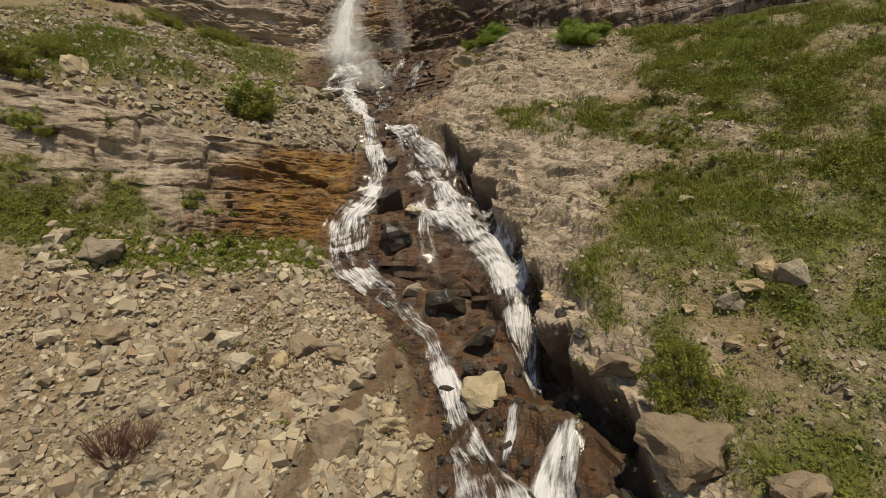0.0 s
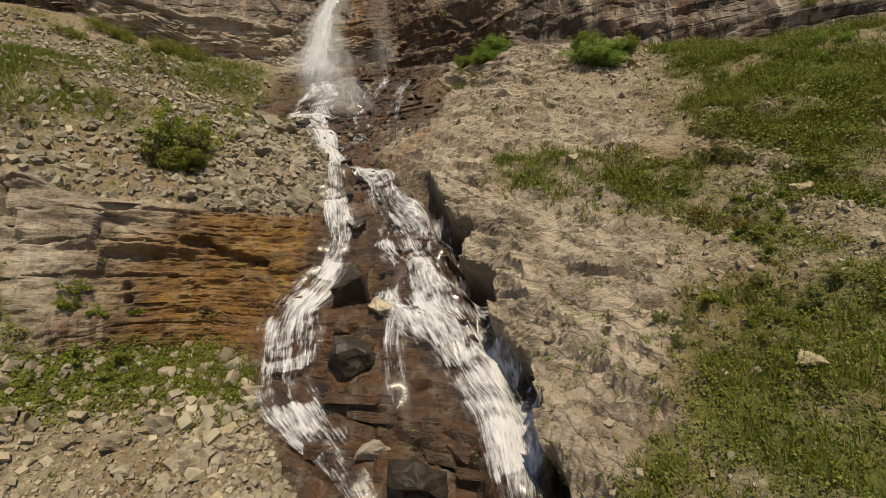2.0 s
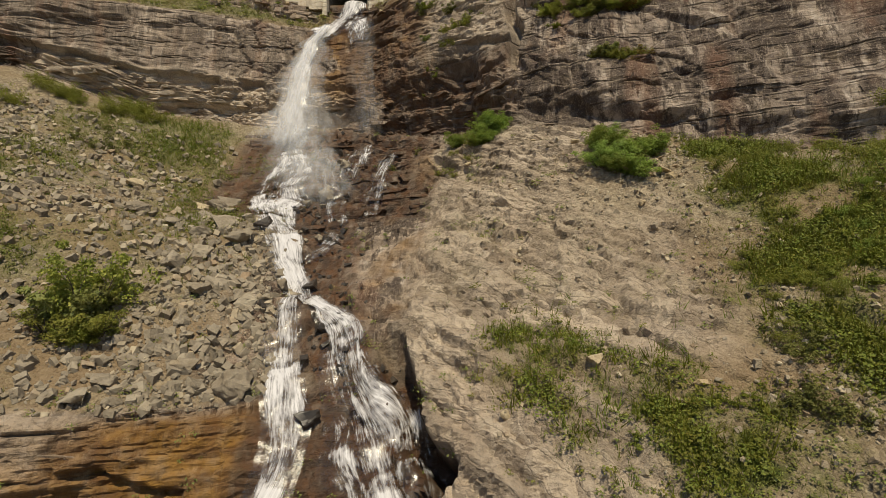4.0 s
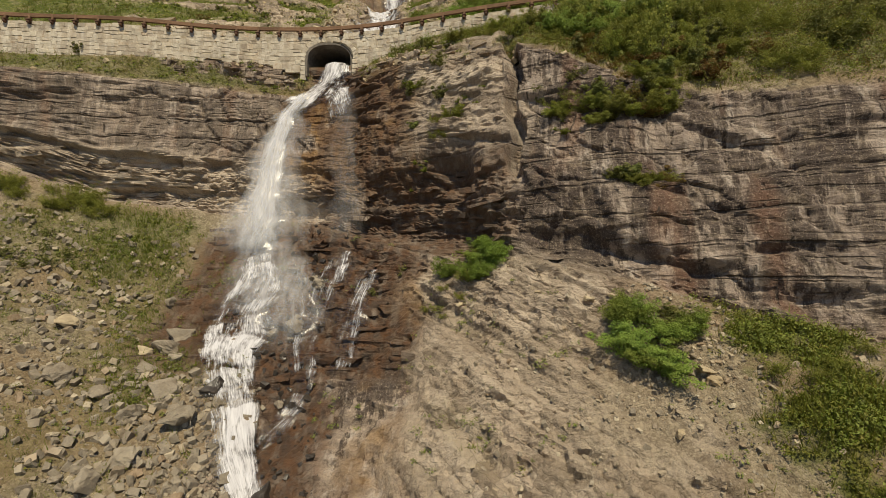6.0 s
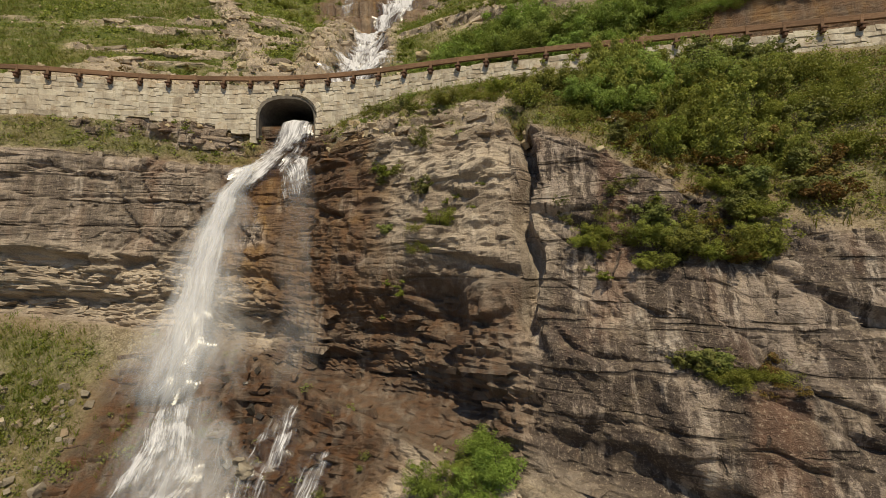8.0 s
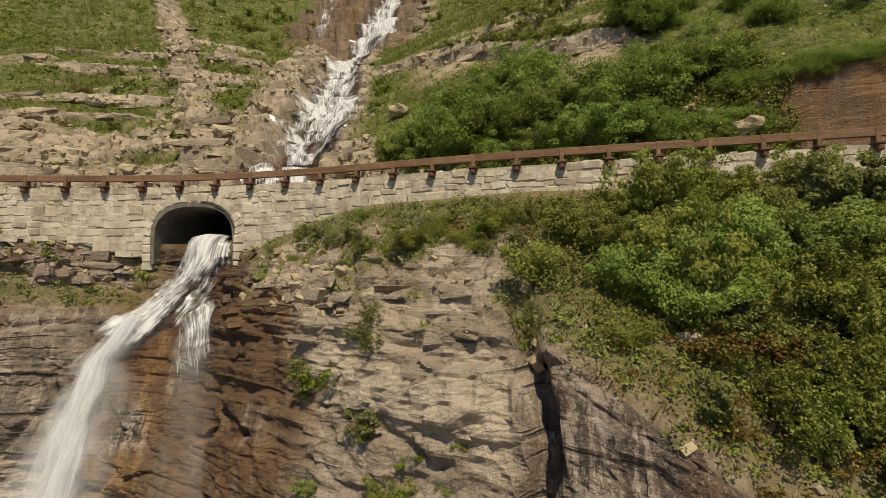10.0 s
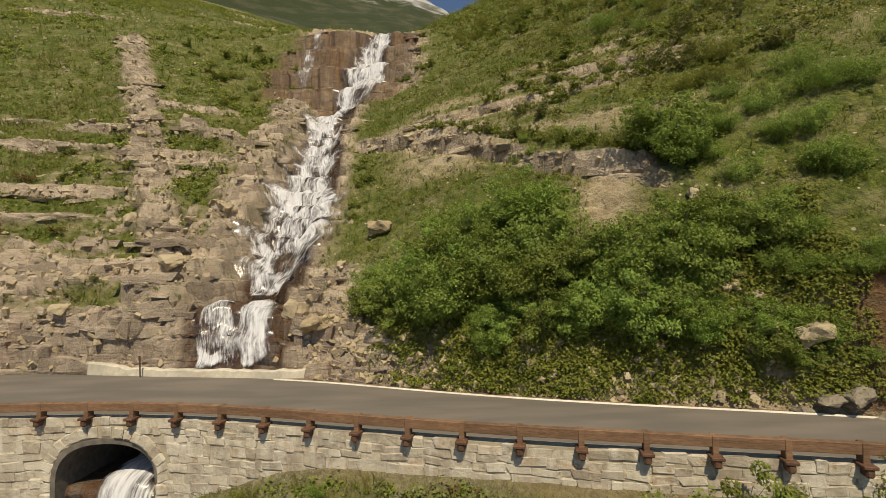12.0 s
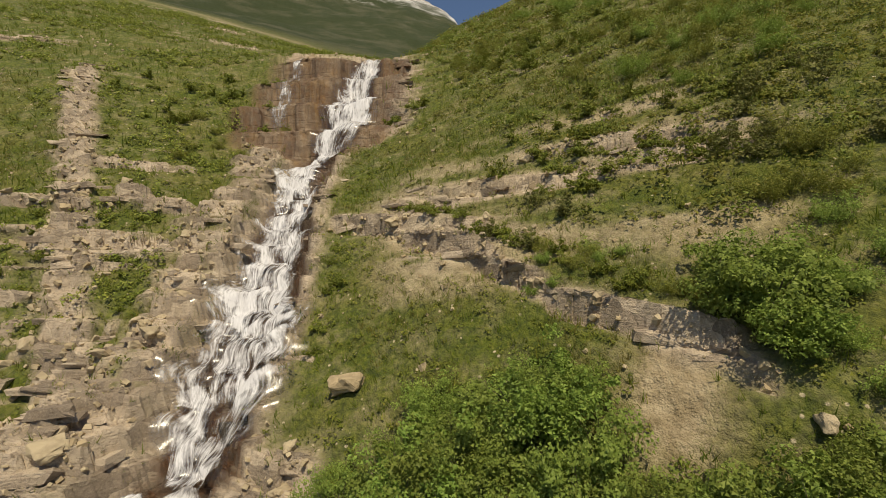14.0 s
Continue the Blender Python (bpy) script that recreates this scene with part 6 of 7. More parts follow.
water("water", [(3.7, 15.7, 5.2, 0.35), (3.4, 15.0, 4.6, 0.5), (3.0, 14.4, 3.9, 0.6), (2.4, 12.5, 1.8, 0.8)], FOAM, "white chute at the mouth of the dark cleft", seed=4, cells=14, full=0.1)
water("water", [(2.3, 17.2, 5.4, 0.2), (2.2, 16.4, 4.6, 0.2), (1.7, 15.9, 3.9, 0.3)], FOAM, "thin white rill over a wet ledge", seed=5, cells=8)
water("water", [(-0.6, 27.8, 13.6, 0.3), (-0.9, 26.6, 12.4, 0.5), (-0.8, 25.2, 11.0, 0.6), (-0.3, 23.8, 9.8, 0.5)], THIN, "thin threads of water over the brown rock between the strands", seed=41, cells=12)
water("water", [(-4.3, 49.4, 33.6, 1.0), (-4.6, 48.2, 31.6, 1.3), (-5.2, 46.6, 29.2, 1.1), (-5.4, 45.0, 27.2, 0.9), (-4.9, 43.2, 26.0, 0.7), (-4.7, 42.0, 25.0, 0.5), (-5.5, 40.5, 24.0, 0.45), (-6.2, 39.2, 23.2, 0.4)],
      THIN, "thin veils of water over brown wet ledges", seed=6, cells=24, step=1.0, reach=0.35, full=-0.15)
water("water", [(-2.0, 47.6, 31.6, 0.7), (-2.6, 46.4, 29.8, 0.9), (-3.0, 44.6, 28.2, 0.9), (-2.8, 42.4, 26.2, 0.6)], THIN, "trickles over brown stepped rock", seed=7, cells=14, full=-0.35)
# the leap from the culvert
water("water", [(-6.9, 62.5, 50.0, 1.5), (-6.7, 59.6, 49.98, 1.2), (-6.6, 58.9, 49.75, 0.95), (-7.3, 58.2, 48.3, 1.1), (-8.2, 57.6, 47.0, 1.5), (-9.2, 57.2, 46.0, 1.5), (-10.2, 56.8, 44.9, 1.0)], FALL,
      "white water pouring out of the culvert down a rock chute", seed=8, cells=26, lift=0.3, step=1.7, full=0.15)
water("water", [(-6.3, 59.0, 49.8, 0.7), (-6.2, 58.4, 48.6, 0.8), (-6.4, 57.7, 47.3, 1.0), (-6.8, 57.2, 46.3, 1.2), (-7.2, 56.9, 45.4, 1.2)], FOAM, "broken veil of water beside the chute", seed=42, cells=18, lift=0.2, step=1.2, full=-0.3)
water("water", [(-6.6, 57.2, 46.4, 1.0), (-6.1, 56.9, 46.0, 1.1), (-5.6, 56.2, 45.0, 1.2), (-5.3, 55.2, 43.4, 1.2)], THIN, "veil of water over the rust-brown rock below the culvert", seed=9, cells=20)
for k, (wide, drift, mat) in enumerate(((0.85, 0.0, JET), (0.6, 0.25, JET), (1.3, -0.2, SPRAY), (1.75, 0.3, SPRAY), (2.2, 0.5, SPRAY))):
    water("water", [(-9.3 + drift * 0.3, 57.0, 46.5, 0.5 * wide + 0.2), (-10.4 + drift * 0.5, 56.4, 44.6, 0.75 * wide), (-11.0 + drift, 55.7, 42.0, 0.95 * wide), (-11.2 + drift, 54.8, 39.4, 1.2 * wide),
                    (-11.2 + drift, 53.7, 37.0, 1.45 * wide), (-11.0 + drift, 52.4, 34.8, 1.75 * wide), (-10.8 + drift, 51.0, 32.6, 2.0 * wide)],
          mat, "free-falling white jet of water blown into spray", free=True, cells=18, seed=10 + k, rough=0.15, bulge=0.35)
for k in range(3):
    water("water", [(-9.6 + k * 1.3, 50.0 - k * 0.5, 34.6 - k, 0.8), (-9.8 + k * 1.4, 49.2 - k * 0.6, 32.9 - k, 2.0), (-9.6 + k * 1.5, 47.6 - k, 30.6 - k, 2.3), (-9.4 + k * 1.5, 46.2 - k, 28.8 - k, 1.4)], SPRAY,
          "drifting spray over the foot of the fall", free=True, cells=14, seed=25 + k, rough=0.3)
water("water", [(-5.2, 54.2, 45.8, 0.9), (-4.9, 53.6, 42.5, 1.1), (-4.7, 52.8, 39.0, 1.2), (-4.4, 51.6, 35.6, 1.4), (-4.3, 50.4, 33.4, 1.5)], spray_material("thin_veil", 0.16), "faint veil of drops before the dark hollow",
      free=True, cells=14, seed=19)
# above the road
water("water", [(-2.6, 119.5, 98.8, 1.1), (-3.4, 116.5, 96.0, 1.8), (-4.2, 113.0, 92.2, 2.8), (-4.8, 107.0, 86.0, 3.5), (-5.4, 101.8, 80.0, 3.2), (-6.6, 100.4, 78.4, 1.8)], FALL, "upper white fall over a high brown rock face", seed=20, cells=40, lift=0.5, step=2.0, reach=0.7, full=0.15)
water("water", [(-7.0, 100.6, 78.6, 1.2), (-8.2, 99.2, 77.2, 1.6), (-8.3, 96.0, 74.8, 2.5), (-7.5, 92.5, 72.6, 2.9), (-6.6, 87.0, 69.0, 3.2), (-6.4, 83.6, 65.4, 3.0), (-6.0, 78.6, 63.0, 4.1), (-5.8, 76.1, 60.8, 4.2), (-5.5, 74.0, 58.9, 3.4),
                (-5.7, 72.6, 57.1, 2.2), (-5.8, 70.6, 56.4, 1.9)],
      FALL, "long white cascade stepping down the grassy hillside", seed=24, cells=48, lift=0.55, step=1.9, reach=0.85, full=0.08)
water("water", [(-8.4, 70.8, 56.7, 0.5), (-8.4, 69.4, 56.2, 1.1), (-8.0, 68.3, 54.8, 1.3), (-7.8, 67.6, 52.3, 1.4)], FOAM, "white fall over the last ledge to the roadside pool", seed=21, cells=22, step=2.4, full=0.1)
water("water", [(-6.5, 71.4, 56.7, 0.9), (-6.1, 69.6, 56.2, 1.3), (-5.7, 68.2, 54.8, 1.5), (-5.5, 67.2, 52.3, 1.7)], FALL, "white fall beside it over the last ledge", seed=22, cells=22, step=2.4, full=0.1)
water("water", [(-13.6, 116.6, 97.5, 0.9), (-14.0, 111.5, 90.4, 1.3), (-13.4, 106.5, 84.2, 1.2)], THIN, "thin veil of water on the ochre rock face", seed=23, cells=12)
# ---- plants ----
def leaf_material(name, *tones, glow=0.3):
    m = Mat(name)
    r = m.island()
    o = m.random()
    c = m.ramp(r, *[(k / (len(tones) - 1), t) for k, t in enumerate(tones)])
    c = m.mix(m.ramp(m.noise(m.coords(), 0.7, 3), (0.35, 0.0), (0.65, 0.5)), c, tones[0])
    c = m.mix(m.ramp(m.noise(m.coords(), 2.4, 3), (0.45, 0.0), (0.66, 0.4)), c, tuple(v * 0.7 for v in tones[0]))
    c = m.node("HueSaturation", Color=c, Hue=m.math("ADD", 0.485, m.math("MULTIPLY", o, 0.03)), Value=m.math("ADD", 0.8, m.math("MULTIPLY", o, 0.4)), Fac=1.0)
    s = m.t.nodes.new("ShaderNodeMixShader")
    s.inputs[0].default_value = glow
    m.t.links.new(m.surface(c, 0.6, spec=0.25), s.inputs[1])
    m.t.links.new(m.node("BsdfTranslucent", Color=c), s.inputs[2])
    return m.done(s.outputs[0])


ALDER = leaf_material("alder_leaf", (0.160, 0.215, 0.038), (0.256, 0.332, 0.060), (0.204, 0.270, 0.049), (0.360, 0.420, 0.088), (0.284, 0.356, 0.069), glow=0.42)
HERB = leaf_material("herb_leaf", (0.127, 0.152, 0.020), (0.220, 0.227, 0.034), (0.167, 0.194, 0.026), (0.296, 0.266, 0.047))
WILLOW = leaf_material("grey_leaf", (0.132, 0.152, 0.037), (0.226, 0.237, 0.068), (0.182, 0.189, 0.042), (0.303, 0.281, 0.094))
OLIVE = leaf_material("olive_leaf", (0.151, 0.173, 0.029), (0.276, 0.292, 0.053), (0.206, 0.228, 0.039), (0.394, 0.356, 0.076), (0.238, 0.264, 0.045), glow=0.4)
RUSSET = leaf_material("russet_leaf", (0.130, 0.085, 0.022), (0.20, 0.110, 0.028), (0.150, 0.135, 0.028), (0.25, 0.145, 0.035))
STRAW = leaf_material("grass_blade", (0.125, 0.140, 0.022), (0.205, 0.190, 0.040), (0.30, 0.235, 0.075), (0.150, 0.160, 0.024), (0.25, 0.20, 0.055), glow=0.35)
LUSH = leaf_material("green_blade", (0.100, 0.133, 0.012), (0.180, 0.195, 0.021), (0.138, 0.166, 0.015), (0.247, 0.223, 0.032), glow=0.38)
BARK = simple("bark", (0.060, 0.045, 0.032), (0.13, 0.10, 0.075), 9.0, 0.9, 0.4, 0.02)
TWIG = simple("bare_twig", (0.085, 0.036, 0.026), (0.15, 0.070, 0.048), 9.0, 0.85, 0.2, 0.01)


def leaves(rng, centre, out, size, spread=0.65):
    """Pointed leaves at the given places, facing roughly outwards."""
    n = len(centre)
    d = out + rng.normal(scale=spread, size=(n, 3))
    d /= np.linalg.norm(d, axis=1, keepdims=True) + 1e-9
    a = np.cross(d, rng.normal(size=(n, 3)))
    a /= np.linalg.norm(a, axis=1, keepdims=True) + 1e-9
    b = np.cross(d, a)
    s = (size * rng.uniform(0.7, 1.35, n))[:, None]
    v = np.stack([centre - a * s * 0.6 + b * s * 0.62, centre - a * s * 0.6 - b * s * 0.62, centre + a * s], 1)
    return v.reshape(-1, 3), np.arange(n * 3).reshape(n, 3)


def stems_mesh(rnd, count, tall, wide, thick, mat, forks=2):
    """Tapered stems that fan out from the root and fork."""
    bm = bmesh.new()

    def limb(a, d, length, r, depth):
        ring0, p, dd, segs = None, a.copy(), d.copy(), 4
        for k in range(segs + 1):
            side = dd.orthogonal().normalized()
            other = dd.cross(side)
            rr = r * (1 - 0.8 * k / segs)
            ring = [bm.verts.new(p + (side * math.cos(q) + other * math.sin(q)) * rr) for q in (0, 2.09, 4.19)]
            if ring0:
                for i in range(3):
                    bm.faces.new((ring0[i], ring0[(i + 1) % 3], ring[(i + 1) % 3], ring[i]))
            ring0 = ring
            if depth and k in (2, 3):
                turn_ = Vector((rnd.gauss(0, 0.5), rnd.gauss(0, 0.5), rnd.uniform(0, 0.5)))
                limb(p, (dd + turn_).normalized(), length * 0.55, rr * 0.7, depth - 1)
            p = p + dd * length / segs
            dd = (dd + Vector((rnd.gauss(0, 0.12), rnd.gauss(0, 0.12), 0.05))).normalized()

    for _ in range(count):
        q = rnd.uniform(0, 6.28)
        d = Vector((math.cos(q) * wide, math.sin(q) * wide, 1)).normalized()
        limb(Vector((math.cos(q) * 0.06, math.sin(q) * 0.06, -0.12)), d, tall * rnd.uniform(0.8, 1.15), thick, forks)
    me = bpy.data.meshes.new("trunk")
    bm.to_mesh(me)
    bm.free()
    me.materials.append(mat)
    return me


def shrub_crown(seed, mat, lumps, count, leaf, tall=1.0, ragged=0.5):
    """Sprays of leaves along branches that fan out unevenly, with gaps between them."""
    rng = np.random.default_rng(seed)
    c, o = [], []
    per = count // lumps
    branches = max(6, lumps // 5)
    lean_ = rng.normal(scale=0.16, size=2)
    for b_ in range(branches):
        q, w = rng.uniform(0, 6.283), 0.15 + 1.15 * math.sqrt(rng.random())
        way = np.array((math.cos(q) * w + lean_[0], math.sin(q) * w + lean_[1], tall * rng.uniform(0.8, 1.1)))
        way *= rng.uniform(0.62, 1.12) / np.linalg.norm((way[0], way[1], way[2] / tall))
        for f in np.linspace(0.38, 1.0, lumps // branches + 1):
            mid = way * f + rng.normal(scale=0.10, size=3)
            mid[2] = max(mid[2], 0.10)
            d = rng.normal(size=(per, 3))
            d /= np.linalg.norm(d, axis=1, keepdims=True)
            rad = rng.uniform(0.11, 0.27) * (1.15 - 0.4 * f) * (0.35 + 0.65 * rng.random((per, 1)) ** ragged)
            c.append(mid + d * rad * (1.15, 1.15, 0.8))
            o.append(d * 0.7 + np.array((0, -0.45, 0.75)))
    v, f = leaves(rng, np.concatenate(c), np.concatenate(o), leaf)
    return mesh_from("crown", v, f, mat)


def make_shrub(seed, mat, lumps, count, leaf, tall=1.0, bark=BARK):
    base = new("shrub")
    stems = new("trunk", stems_mesh(random.Random(seed), 6, 0.85 * tall, 0.55, 0.022, bark, 1))
    crown = new("crown", shrub_crown(seed, mat, lumps, count, leaf, tall))
    stems.parent = crown.parent = base
    return base


def make_twigs(seed):
    base = new("shrub")
    stems = new("trunk", stems_mesh(random.Random(seed), 26, 0.95, 1.0, 0.016, TWIG, 2))
    stems.parent = base
    return base


KINDS = dict(
    alder=([make_shrub(s, ALDER, 84, 9200, 0.027) for s in (1, 2, 3, 4)], "dense dark-green leafy alder shrub on the slope"),
    olive=([make_shrub(s, OLIVE, 64, 5600, 0.032) for s in (6, 7, 8)], "dense olive-green leafy bush on the slope"),
    herb=([make_shrub(s, HERB, 18, 2000, 0.058, 0.6) for s in (11, 12, 13)], "low bright-green leafy bush in the grass"),
    willow=([make_shrub(s, WILLOW, 20, 2400, 0.050, 0.9) for s in (21, 22)], "grey-green shrub with small leaves"),
    russet=([make_shrub(s, RUSSET, 16, 1700, 0.050, 0.8) for s in (31, 32)], "shrub turning russet and yellow among green bushes"),
    twigs=([make_twigs(s) for s in (41, 42)], "bare reddish twiggy bush on the scree"),
)
used = set()
p_rnd = random.Random(77)


def shrub(kind, x, y, z, size, stretch=1.0):
    makes, label = KINDS[kind]
    ob = makes[p_rnd.randrange(len(makes))]
    hit, nor = drop(x, y, z)
    lean = Vector((nor.x * 0.35, nor.y * 0.35, 1)).normalized()
    m = Matrix.Translation(hit - nor * 0.05) @ lean.to_track_quat("Z", "Y").to_matrix().to_4x4() @ pose(0, 0, 0, 0, 0, p_rnd.uniform(0, 360)) @ Matrix.Diagonal((size, size, size * stretch, 1))
    if ob in used:
        ob = copy_thing(ob, m)
    else:
        used.add(ob)
        ob.matrix_basis = m
    return tagged(ob, label, "shrub", kind + " shrubs")


far_crowns = {k: [] for k in KINDS}


def scrub(kind, hit, size, stretch):
    """A far shrub, kept to be joined with the others of its kind."""
    crown = next(c for c in KINDS[kind][0][0].children if c.name.startswith("crown")).data
    if kind not in crown_points:
        co = np.empty(len(crown.vertices) * 3, np.float32)
        crown.vertices.foreach_get("co", co)
        crown_points[kind] = co.reshape(-1, 9)[::3].reshape(-1, 3)
    q = p_rnd.uniform(0, 6.283)
    turn_ = np.array(((math.cos(q), -math.sin(q), 0), (math.sin(q), math.cos(q), 0), (0, 0, 1)))
    far_crowns[kind].append((crown_points[kind] * (size, size, size * stretch)) @ turn_.T + np.array(hit[:]))


crown_points = {}


def thicket(kind, x, y, rx, ry, count, low, high, stretch=1.0):
    """A patch of shrubs within an ellipse of the plan."""
    for _ in range(count):
        a, r = p_rnd.uniform(0, 6.283), math.sqrt(p_rnd.random())
        px, py = x + rx * r * math.cos(a), y + ry * r * math.sin(a)
        hit, nor = drop(px, py)
        size, tall = p_rnd.uniform(low, high), stretch * p_rnd.uniform(0.85, 1.2)
        if hit.y > 67.5 or abs(hit.x) > 19.5 or (size < (0.66 if kind == "alder" else 0.92) and kind != "twigs"):
            scrub(kind, hit, size, tall)
        else:
            shrub(kind, hit.x, hit.y, hit.z, size, tall)


def cling(kind, x0, x1, z0, z1, y, count, low, high):
    """Shrubs on the ledges of a steep face, over a stretch of its width and height."""
    for _ in range(count):
        x, z, size = p_rnd.uniform(x0, x1), p_rnd.uniform(z0, z1), p_rnd.uniform(low, high)
        if size < 0.8 or x > 19.5:
            scrub(kind, drop(x, y, z)[0], size, 0.85)
        else:
            shrub(kind, x, y, z, size, 0.85)


# above the road
thicket("alder", 3.6, 67.6, 2.6, 2.4, 12, 1.4, 2.0)
thicket("alder", 6.2, 66.4, 4.2, 2.4, 10, 1.3, 1.8)
thicket("alder", 13.4, 62.8, 3.0, 1.4, 9, 1.0, 1.5)
thicket("alder", 8.6, 66.0, 3.4, 3.0, 12, 1.3, 1.9)
thicket("alder", 10.5, 63.4, 3.4, 0.7, 6, 0.8, 1.15)
thicket("alder", 16.6, 60.7, 2.4, 0.5, 5, 0.8, 1.1)
thicket("alder", 15.6, 61.9, 2.0, 1.2, 7, 1.3, 1.8)
thicket("alder", 22.6, 61.4, 2.4, 1.4, 7, 1.2, 1.6)
thicket("alder", 25.5, 65.5, 3.0, 2.6, 8, 1.2, 1.7)
thicket("alder", 31, 62, 5, 5, 10, 1.6, 2.4)
thicket("herb", 9.5, 62.4, 6.0, 0.8, 8, 0.55, 0.9)
thicket("herb", 17, 60.0, 3.2, 0.6, 5, 0.6, 0.9)
thicket("alder", 20.2, 60.2, 1.2, 0.7, 6, 0.9, 1.3)
thicket("alder", 19.3, 62.2, 1.6, 1.0, 4, 1.1, 1.5)
thicket("willow", 12, 75, 4, 2.2, 7, 0.9, 1.4)
thicket("alder", 12.5, 71.6, 3.6, 0.7, 7, 0.6, 0.9)
thicket("willow", 26, 74, 6, 5, 12, 1.0, 1.8)
thicket("alder", 30, 88, 10, 8, 16, 1.2, 2.0)
thicket("herb", 19, 82, 9, 6, 18, 0.8, 1.5)
thicket("herb", 22, 105, 13, 9, 26, 1.2, 2.2)
thicket("alder", 30, 118, 14, 9, 14, 1.5, 2.3)
thicket("herb", -24, 108, 11, 9, 18, 1.0, 1.8)
thicket("herb", -22, 84, 9, 7, 14, 0.6, 1.0)
thicket("russet", 20.2, 61.4, 1.2, 1.0, 3, 0.8, 1.1)
cling("alder", 18.6, 21.6, 55.2, 58.4, 56.5, 9, 0.8, 1.3)
for x in range(21, 30):
    cling("alder", x, x + 1, 57.9, 59.2, 58.3 - 0.31 * (x - 20.7), 4, 0.7, 1.1)
    cling("olive", x, x + 1, 57.6, 58.8, 58.1 - 0.31 * (x - 20.7), 2, 0.4, 0.7)
thicket("herb", -1.2, 79, 1.2, 4, 6, 0.6, 1.0)
thicket("herb", 3, 103, 3, 1.5, 6, 1.0, 1.6)
thicket("russet", -28, 78, 5, 4, 6, 0.8, 1.3)
for x in np.arange(4.0, 18.0, 0.8):
    thicket("herb" if p_rnd.random() < 0.6 else "olive", x, float(np.interp(x, [-3, 1.7, 7.8, 11.6, 14.2, 17.2, 24], [87, 83.5, 76.2, 70.8, 68, 65.2, 62])) + 1.7, 0.6, 0.8, 2, 0.6, 1.1)
thicket("alder", 21, 66, 3, 3, 12, 1.2, 1.7)
thicket("olive", 24, 71, 4, 3, 12, 1.0, 1.6)
thicket("herb", 21, 80, 9, 6, 26, 0.8, 1.5)
thicket("olive", 27, 92, 9, 8, 18, 1.2, 1.9)
thicket("olive", 14, 108, 8, 6, 14, 1.0, 1.7)
thicket("olive", -20, 104, 9, 9, 12, 0.9, 1.5)
thicket("willow", -19, 70.6, 3, 0.8, 4, 0.5, 0.8)
# between cliff and road
thicket("herb", 9, 52.9, 4.2, 0.7, 5, 0.45, 0.7)
thicket("olive", 10.8, 50.2, 2.4, 1.4, 4, 0.9, 1.3)
thicket("olive", 13.0, 50.6, 3.4, 1.0, 5, 0.9, 1.2)
thicket("willow", 11.5, 50.6, 2.8, 1.2, 5, 0.6, 0.95)
thicket("willow", 15.4, 49.2, 3.0, 1.6, 6, 0.6, 1.0)
thicket("olive", 10.2, 48.2, 1.6, 1.0, 5, 0.6, 0.95)
thicket("willow", 9.2, 51.6, 2.4, 0.8, 5, 0.7, 1.0)
thicket("willow", 14.6, 46.6, 1.6, 1.0, 3, 0.8, 1.1)
thicket("russet", 11.2, 46.6, 1.0, 1.0, 4, 0.5, 0.8)
thicket("olive", 20, 46.4, 3.2, 2.8, 6, 0.8, 1.2)
thicket("willow", 12.6, 46.8, 3.0, 1.6, 5, 0.8, 1.2)
thicket("olive", 14.4, 49.4, 2.6, 1.4, 6, 1.0, 1.5)
thicket("olive", 13.0, 47.0, 1.8, 1.2, 5, 0.9, 1.3)
thicket("willow", -18.6, 26.4, 1.0, 0.5, 3, 0.5, 0.8)
thicket("russet", 12.8, 45.4, 2.2, 1.4, 7, 0.5, 0.9)
thicket("russet", 15, 50.8, 3.6, 1.0, 6, 0.45, 0.75)
thicket("willow", 17, 50.2, 3.0, 0.9, 5, 0.5, 0.8)
thicket("olive", 15.4, 44.4, 2.2, 1.0, 7, 0.7, 1.1)
thicket("herb", 3.6, 54.2, 3.6, 1.4, 7, 0.45, 0.75)
thicket("willow", -0.6, 55.4, 1.6, 1.0, 5, 0.45, 0.75)
thicket("olive", 6.6, 52.2, 1.6, 0.9, 4, 0.6, 0.95)
thicket("willow", 2.0, 50.4, 0.6, 0.5, 3, 0.6, 0.9)
thicket("herb", -13, 57.8, 2.2, 0.4, 4, 0.35, 0.5)
thicket("willow", 27, 42, 4, 3, 10, 1.0, 1.7)
thicket("olive", -2.4, 56.4, 1.6, 0.7, 4, 0.4, 0.7)
thicket("alder", 0.6, 55.2, 2.4, 1.0, 3, 0.4, 0.7)
thicket("willow", 2.2, 54.4, 2.4, 1.4, 6, 0.4, 0.75)
thicket("olive", 5.0, 53.4, 2.4, 1.2, 7, 0.6, 1.0)
thicket("alder", 13, 49.4, 3.6, 1.6, 6, 0.9, 1.3)
thicket("olive", 12, 50.4, 4.6, 2.2, 16, 1.1, 1.6)
thicket("olive", 18, 47.6, 4.5, 2.8, 18, 1.3, 1.8)
thicket("willow", 16, 50.4, 5, 1.6, 9, 1.0, 1.4)
thicket("russet", 14, 49, 5, 3, 7, 0.8, 1.2)
thicket("willow", 17, 46, 4, 2.6, 9, 1.0, 1.4)
thicket("olive", 14.5, 52.2, 3.5, 0.5, 7, 1.2, 1.6)
thicket("willow", 19, 51.0, 3.5, 0.5, 7, 1.2, 1.6)
thicket("russet", 19, 44, 2.4, 2.0, 6, 0.9, 1.3)
thicket("olive", 22, 44, 2.6, 3.5, 9, 1.2, 1.7)
